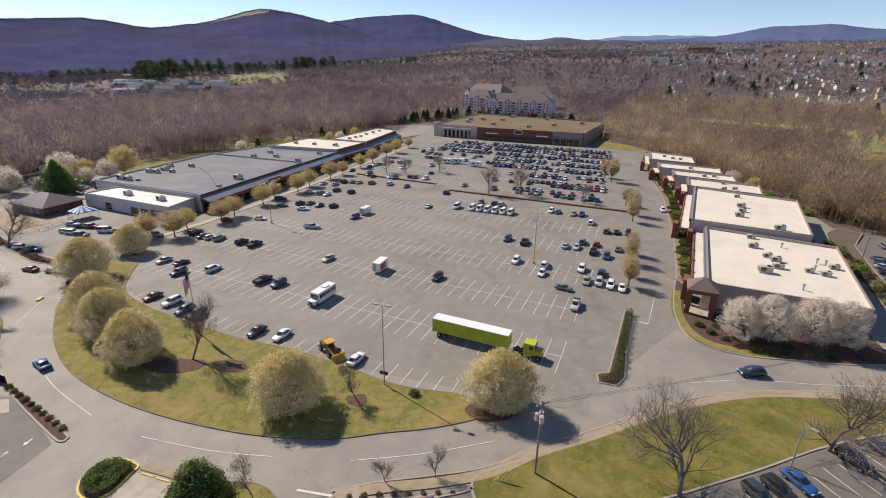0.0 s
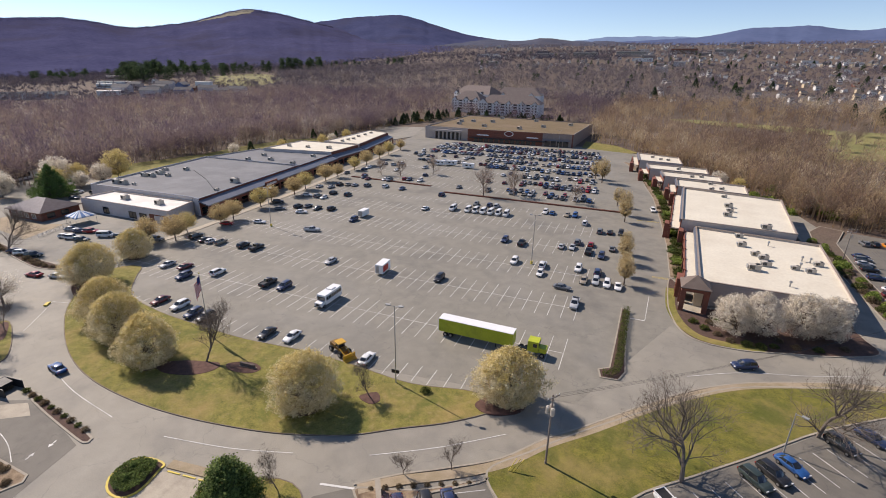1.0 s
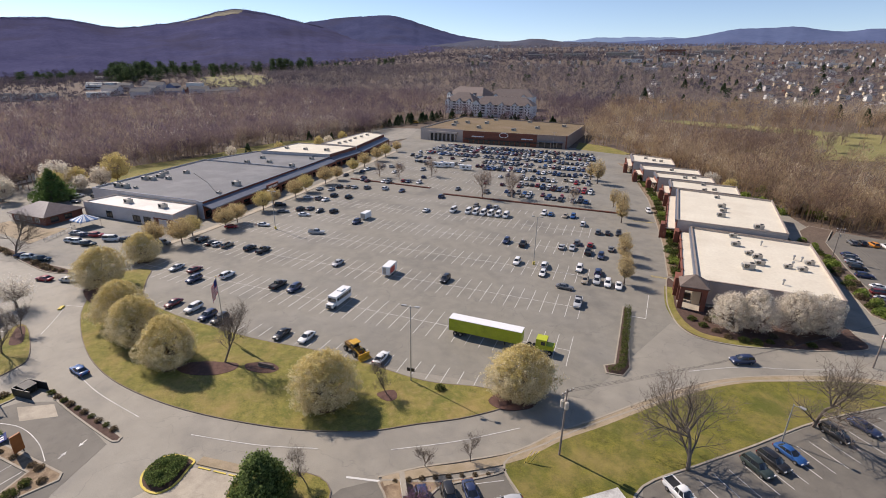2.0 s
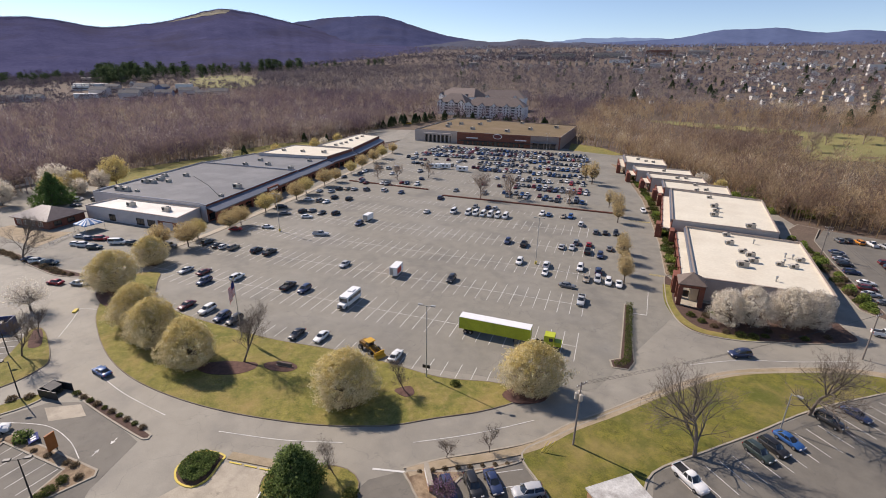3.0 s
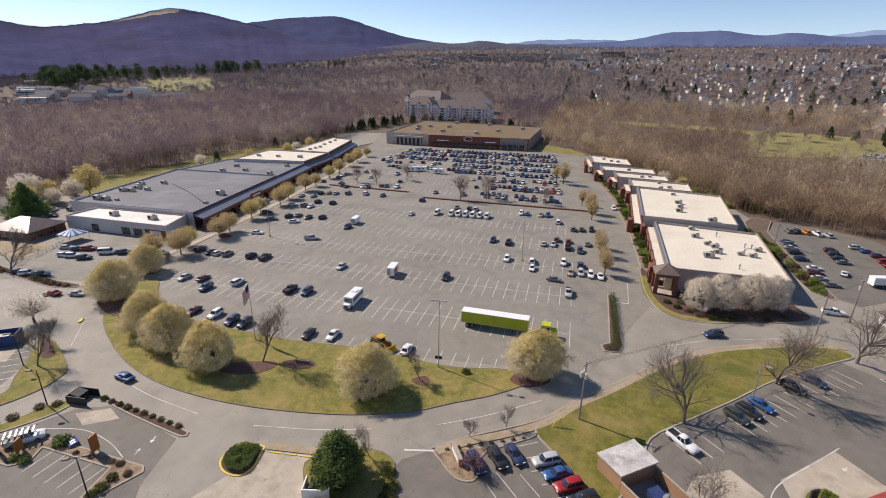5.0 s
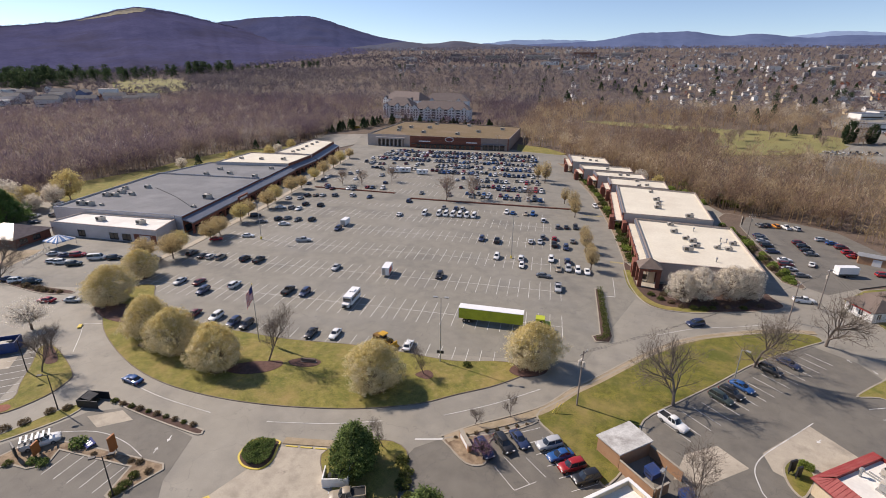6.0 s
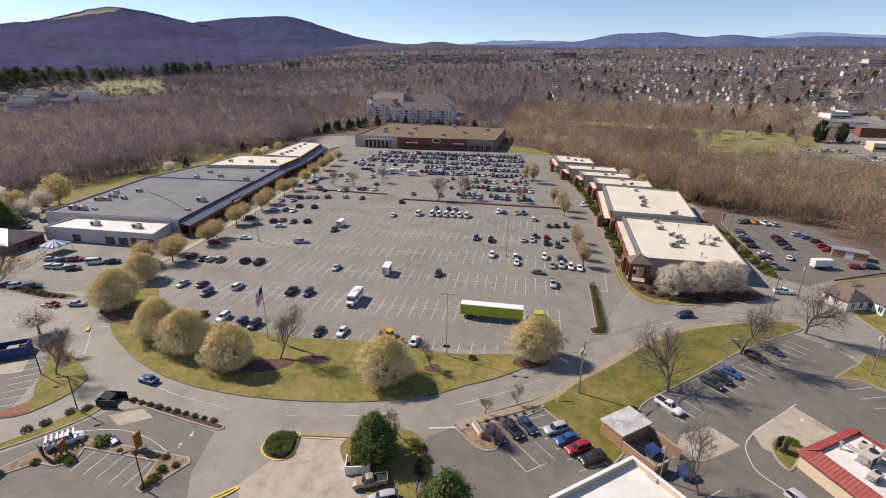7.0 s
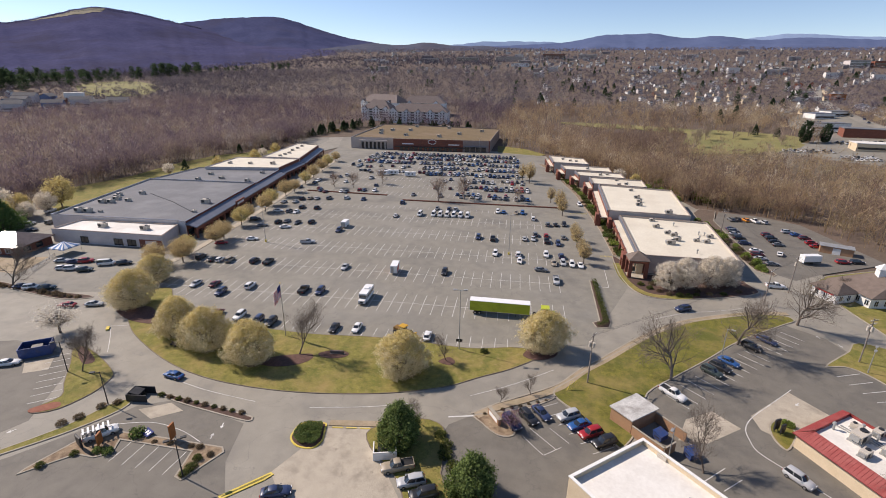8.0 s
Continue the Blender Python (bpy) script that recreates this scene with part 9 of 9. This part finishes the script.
tr = boxes("box_trailer", "white box trailer beside the woods", "trailer", pose(107, 89, 0.02, 0, 0, 18), [("body", WHITE_PAINT, -3.2, 3.2, -1.2, 1.2, 0.7, 3.3), ("green_skirt", CAR["green"], -3.2, 3.2, -1.22, -1.2, 0.7, 1.1), ("tow_bar", DARK_METAL, 3.2, 4.2, -0.06, 0.06, 0.5, 0.62)])
wheels(tr, (-0.4, 0.6), 1.1, 0.7)
for x, y in ((-94.2, 191.5), (-88.4, 194.5), (-76, 192)):
    tr = boxes("camper_trailer", "white camper trailer in the crowded lot", "trailer", pose(x, y, 0.02, 0, 0, 10), [("body", WHITE_PAINT, -3.4, 3.4, -1.2, 1.2, 0.6, 3.1), ("window", GLASS, -1.6, -0.2, -1.23, -1.19, 1.5, 2.3), ("window", GLASS, 1.0, 2.0, -1.23, -1.19, 1.5, 2.3), ("roof_unit", UNIT_PAINT, -0.6, 0.6, -0.5, 0.5, 3.1, 3.35)], "camper trailers")
    wheels(tr, (-0.6, 0.4), 1.1, 0.7)
sb = boxes("school_bus", "yellow school bus on a far road", "bus", pose(-229.6, 395.3, lie(-229.6, 395.3), 0, 0, 20), [("body", MACHINE_YELLOW, -5, 4, -1.2, 1.2, 0.6, 3.1), ("bonnet", MACHINE_YELLOW, 4, 5.4, -1, 1, 0.6, 1.7), ("window_band", GLASS, -4.6, 3.6, -1.23, -1.19, 1.8, 2.5)])
wheels(sb, (-3.2, 3.6), 1.05)
# yellow loader
ld = boxes("wheel_loader", "worn yellow wheel loader at the edge of the lot", "loader", pose(-15, 2.9, 0.02, 0, 0, -20), [
    ("engine_cover", MACHINE_DARK, -2.6, -0.7, -0.85, 0.85, 0.9, 1.8), ("cab", MACHINE_DARK, -0.6, 0.7, -0.75, 0.75, 0.9, 1.6), ("cab_glass", GLASS, -0.5, 0.6, -0.65, 0.65, 1.6, 2.5), ("cab_roof", MACHINE_YELLOW, -0.9, 0.9, -0.9, 0.9, 2.5, 2.68), ("front_frame", MACHINE_DARK, 0.7, 2.0, -0.45, 0.45, 0.7, 1.4)])
wheels(ld, (-1.8, 1.5), 1.05, 1.3)
for sy in (-0.7, 0.7):
    bm = bmesh.new()
    rod(bm, (0.9, sy, 1.6), (3.0, sy, 0.9), 0.12, 0.1, 6)
    part("lift_arm", bm, MACHINE_YELLOW, ld)
bm = bmesh.new()
prism(bm, [(3.0, 0.2), (4.0, 0.1), (3.9, 0.25), (3.2, 0.5), (3.3, 1.3), (3.1, 1.3)], -1.3, 1.3)
bmesh.ops.transform(bm, matrix=Matrix.Rotation(radians(90), 4, "X"), verts=bm.verts)
part("bucket", bm, MACHINE_YELLOW, ld)
ut = car("pickup", "white", -55.4, -45.6, 52, "", where="with a striped ladder rack in a drive-through")
for k in range(6):
    bm = bmesh.new()
    box(bm, -2.5 + 0.75 * k, -2.2 + 0.75 * k, -0.95, 0.95, 2.0, 2.06)
    part("rack_slat", bm, WHITE_PAINT, ut)
for sy in (-0.95, 0.95):
    bm = bmesh.new()
    box(bm, -2.6, 1.9, sy - 0.03, sy + 0.03, 1.94, 2.0)
    for x in (-2.5, -0.9, 1.2):
        box(bm, x - 0.03, x + 0.03, sy - 0.03, sy + 0.03, 1.1, 1.94)
    part("rack_rail", bm, DARK_METAL, ut)


# ---- poles ----
def lamp_post(x, y, height, turn, heads=2, label="tall grey lamp post with two heads", base=None, sign=False, mat=GALV):
    ob = thing("lamp_post", label, "street lamp", "lamp posts", at=pose(x, y, 0.02, 0, 0, turn))
    bm = bmesh.new()
    cyl(bm, 0, 0, 0.5 if base else 0, height, 0.12, 0.07, 8)
    part("pole", bm, mat, ob)
    if base:
        bm = bmesh.new()
        cyl(bm, 0, 0, 0, 0.9, 0.34, n=14)
        part("base", bm, base, ob)
    for k in range(heads):
        sx = 1 if k else -1
        bm = bmesh.new()
        rod(bm, (0, 0, height - 0.2), (sx * 0.9, 0, height), 0.05, 0.04)
        arm = part("arm", bm, mat, ob)
        bm = bmesh.new()
        box(bm, sx * 1.2 - 0.45, sx * 1.2 + 0.45, -0.25, 0.25, height - 0.08, height + 0.14, bevel=0.05)
        part("lamp_head", bm, mat, arm)
    if sign:
        bm = bmesh.new()
        box(bm, -0.75, -0.1, -0.16, -0.1, 2.2, 2.9)
        box(bm, 0.1, 0.75, -0.16, -0.1, 2.2, 2.9)
        part("speaker_box", bm, DARK_METAL, ob)


lamp_post(0, 0, 15.6, 10, 2, sign=True)
lamp_post(3, 68, 15, 10, 2, "tall lamp post on a yellow base", YELLOW_KERB)
lamp_post(-89.2, 55.1, 14, 10, 2, "tall lamp post on a yellow base", YELLOW_KERB)
lamp_post(-50, 290, 14, 10, 2)
lamp_post(-61.8, -38.4, 7.6, 30, 1, "dark lamp post with one head", mat=DARK_METAL)
lamp_post(-34.4, -49.6, 7.6, 40, 2, "dark lamp post with two heads", mat=DARK_METAL)
lamp_post(-79.8, -32, 7.6, 40, 1, "dark lamp post with one head", mat=DARK_METAL)
lamp_post(60.3, 14.2, 7.2, 150, 1, "grey lamp post with one arm")
lamp_post(90.2, 15.3, 6.2, 60, 2, "grey lamp post with two heads")
lamp_post(42.4, -24.6, 7, 60, 1, "pale lamp post beside the bin enclosure")


def utility_pole(x, y, height, turn, lean=0, cans=3, arms=1):
    ob = thing("utility_pole", "weathered wooden utility pole with crossarm", "utility pole", "utility poles", at=pose(x, y, -0.1, 0, lean, turn))
    bm = bmesh.new()
    cyl(bm, 0, 0, 0, height, 0.17, 0.11, 9)
    part("pole", bm, WOOD_POLE, ob)
    for k in range(arms):
        bm = bmesh.new()
        box(bm, -1.2, 1.2, -0.18, -0.08, height - 0.5 - 0.9 * k, height - 0.36 - 0.9 * k)
        arm = part("crossarm", bm, WOOD_POLE, ob)
        for sx in (-1.05, -0.45, 0.45, 1.05):
            bm = bmesh.new()
            cyl(bm, sx, -0.13, height - 0.36 - 0.9 * k, height - 0.14 - 0.9 * k, 0.06, 0.04, 8)
            part("insulator", bm, WHITE_PAINT, arm)
    for k in range(cans):
        t = radians(40 + 100 * k)
        bm = bmesh.new()
        cx, cy = 0.5 * math.cos(t), 0.5 * math.sin(t)
        cyl(bm, cx, cy, height - 3.1, height - 2.05, 0.3, n=12)
        cyl(bm, cx, cy, height - 2.05, height - 1.9, 0.2, 0.1, 10)
        part("transformer", bm, UNIT_PAINT, ob)


utility_pole(29.4, -5.5, 12.2, 60)
utility_pole(79.6, 47.6, 11, 50, 0, 0, 1)
utility_pole(89.8, 58.6, 12, 40, 0, 1, 1)
utility_pole(90.6, 19.8, 11.5, 30, 0, 3, 2)
utility_pole(85.6, 118, 11, 10, 0, 1, 2)


def wire(p, q, sag=0.9):
    bm = bmesh.new()
    p, q = Vector(p), Vector(q)
    pts = [p.lerp(q, s) - Vector((0, 0, sag * 4 * s * (1 - s))) for s in np.linspace(0, 1, 10)]
    side = (q - p).cross(Vector((0, 0, 1))).normalized() * 0.018
    loft(bm, [[a + side, a + Vector((0, 0, 0.018)), a - side, a - Vector((0, 0, 0.018))] for a in pts])
    tagged(part("power_line", bm, DARK_METAL, None), "thin black overhead power line", "cable", "power lines")


for o in (-0.8, 0, 0.8):
    wire((29.4 + o * 0.5, -5.5 + o, 11.8), (79.6 + o * 0.6, 47.6 + o * 0.6, 10.6))
    wire((79.6 + o * 0.6, 47.6 + o * 0.6, 10.6), (89.8 + o, 58.6 + o * 0.4, 11.5), 0.3)
    wire((89.8 + o, 58.6, 11.5), (85.6 + o, 118, 10.5), 1.2)
    wire((89.8 + o, 58.6, 11.5), (90.6 + o, 19.8, 11), 0.8)
# guy-wire guards beside the first pole
for k in range(3):
    bm = bmesh.new()
    rod(bm, (25.2 + 0.4 * k, -9.5 + 0.1 * k, 0.1), (26.0 + 0.5 * k, -8.6 + 0.2 * k, 2.0), 0.05)
    tagged(part("guy_guard", bm, YELLOW_KERB, None), "yellow guard on a pole stay", "guard", "stay guards")

# flagpole
ob = thing("flagpole", "tall flagpole with a striped flag on the grass", "flagpole", at=pose(-43, -5.6, 0.1))
bm = bmesh.new()
cyl(bm, 0, 0, 0, 14.2, 0.11, 0.05, 8)
part("pole", bm, GALV, ob)
bm = bmesh.new()
bmesh.ops.create_uvsphere(bm, u_segments=10, v_segments=8, radius=0.14, matrix=Matrix.Translation((0, 0, 14.3)))
part("finial", bm, YELLOW_KERB, ob)
bm = bmesh.new()
nx, nz = 16, 13
grid = [[bm.verts.new((-0.06 - 2.3 * i / nx, 0.3 * math.sin(i * 0.9) * (i / nx), 13.9 - 3.2 * j / nz - 3.4 * (i / nx) ** 1.1)) for j in range(nz + 1)] for i in range(nx + 1)]
for i in range(nx):
    for j in range(nz):
        f = bm.faces.new((grid[i][j], grid[i][j + 1], grid[i + 1][j + 1], grid[i + 1][j]))
        f.material_index = 2 if (i < 6 and j < 6) else j % 2
part("flag", bm, [FLAG_RED, CLOTH_WHITE, FLAG_BLUE], ob, "red and white striped flag")
# yellow marker on the small road nose
ob = thing("traffic_nose", "small yellow kerbed traffic nose", "kerb", at=pose(-88, -14.8, 0.02, 0, 0, -50))
bm = bmesh.new()
box(bm, -0.9, 0.9, -0.4, 0.4, 0, 0.35, bevel=0.1)
part("body", bm, YELLOW_KERB, ob)

# cars outside the distant stores
frng = random.Random(21)
spots = [(204 + 4.4 * (k % 9), 388 + 6 * (k // 9), 60) for k in range(18)] + [(236 + 3.1 * (k % 8), 356 + 6 * (k // 8), 75) for k in range(24)] + [(268 + 3.2 * k, 556 + k, 66) for k in range(10)] + [(283 + 3.4 * k, 498 + 0.5 * k, 90) for k in range(7)]
spots += [(262 + 5 * (k % 12), 432 + 7 * (k // 12), 85) for k in range(24)] + [(264 + 4 * k, 545 + k, 80) for k in range(12)]
spots += [(float(np.interp(y, [500, 590, 715, 900], [338, 343, 369, 421])) + 6 * (k % 2), y, 80) for k, y in enumerate(range(505, 900, 27))]
for x, y, turn in spots:
    x, y = x + frng.uniform(-0.4, 0.4), y + frng.uniform(-0.4, 0.4)
    ob = car(frng.choice(["sedan", "suv", "van", "pickup"]), frng.choice(["white", "white", "white", "silver", "silver", "black", "navy", "grey"]), x, y, turn + 180 * frng.choice([0, 1]), "cars outside the distant stores", False)
    ob.location.z = lie(x, y) + 0.95
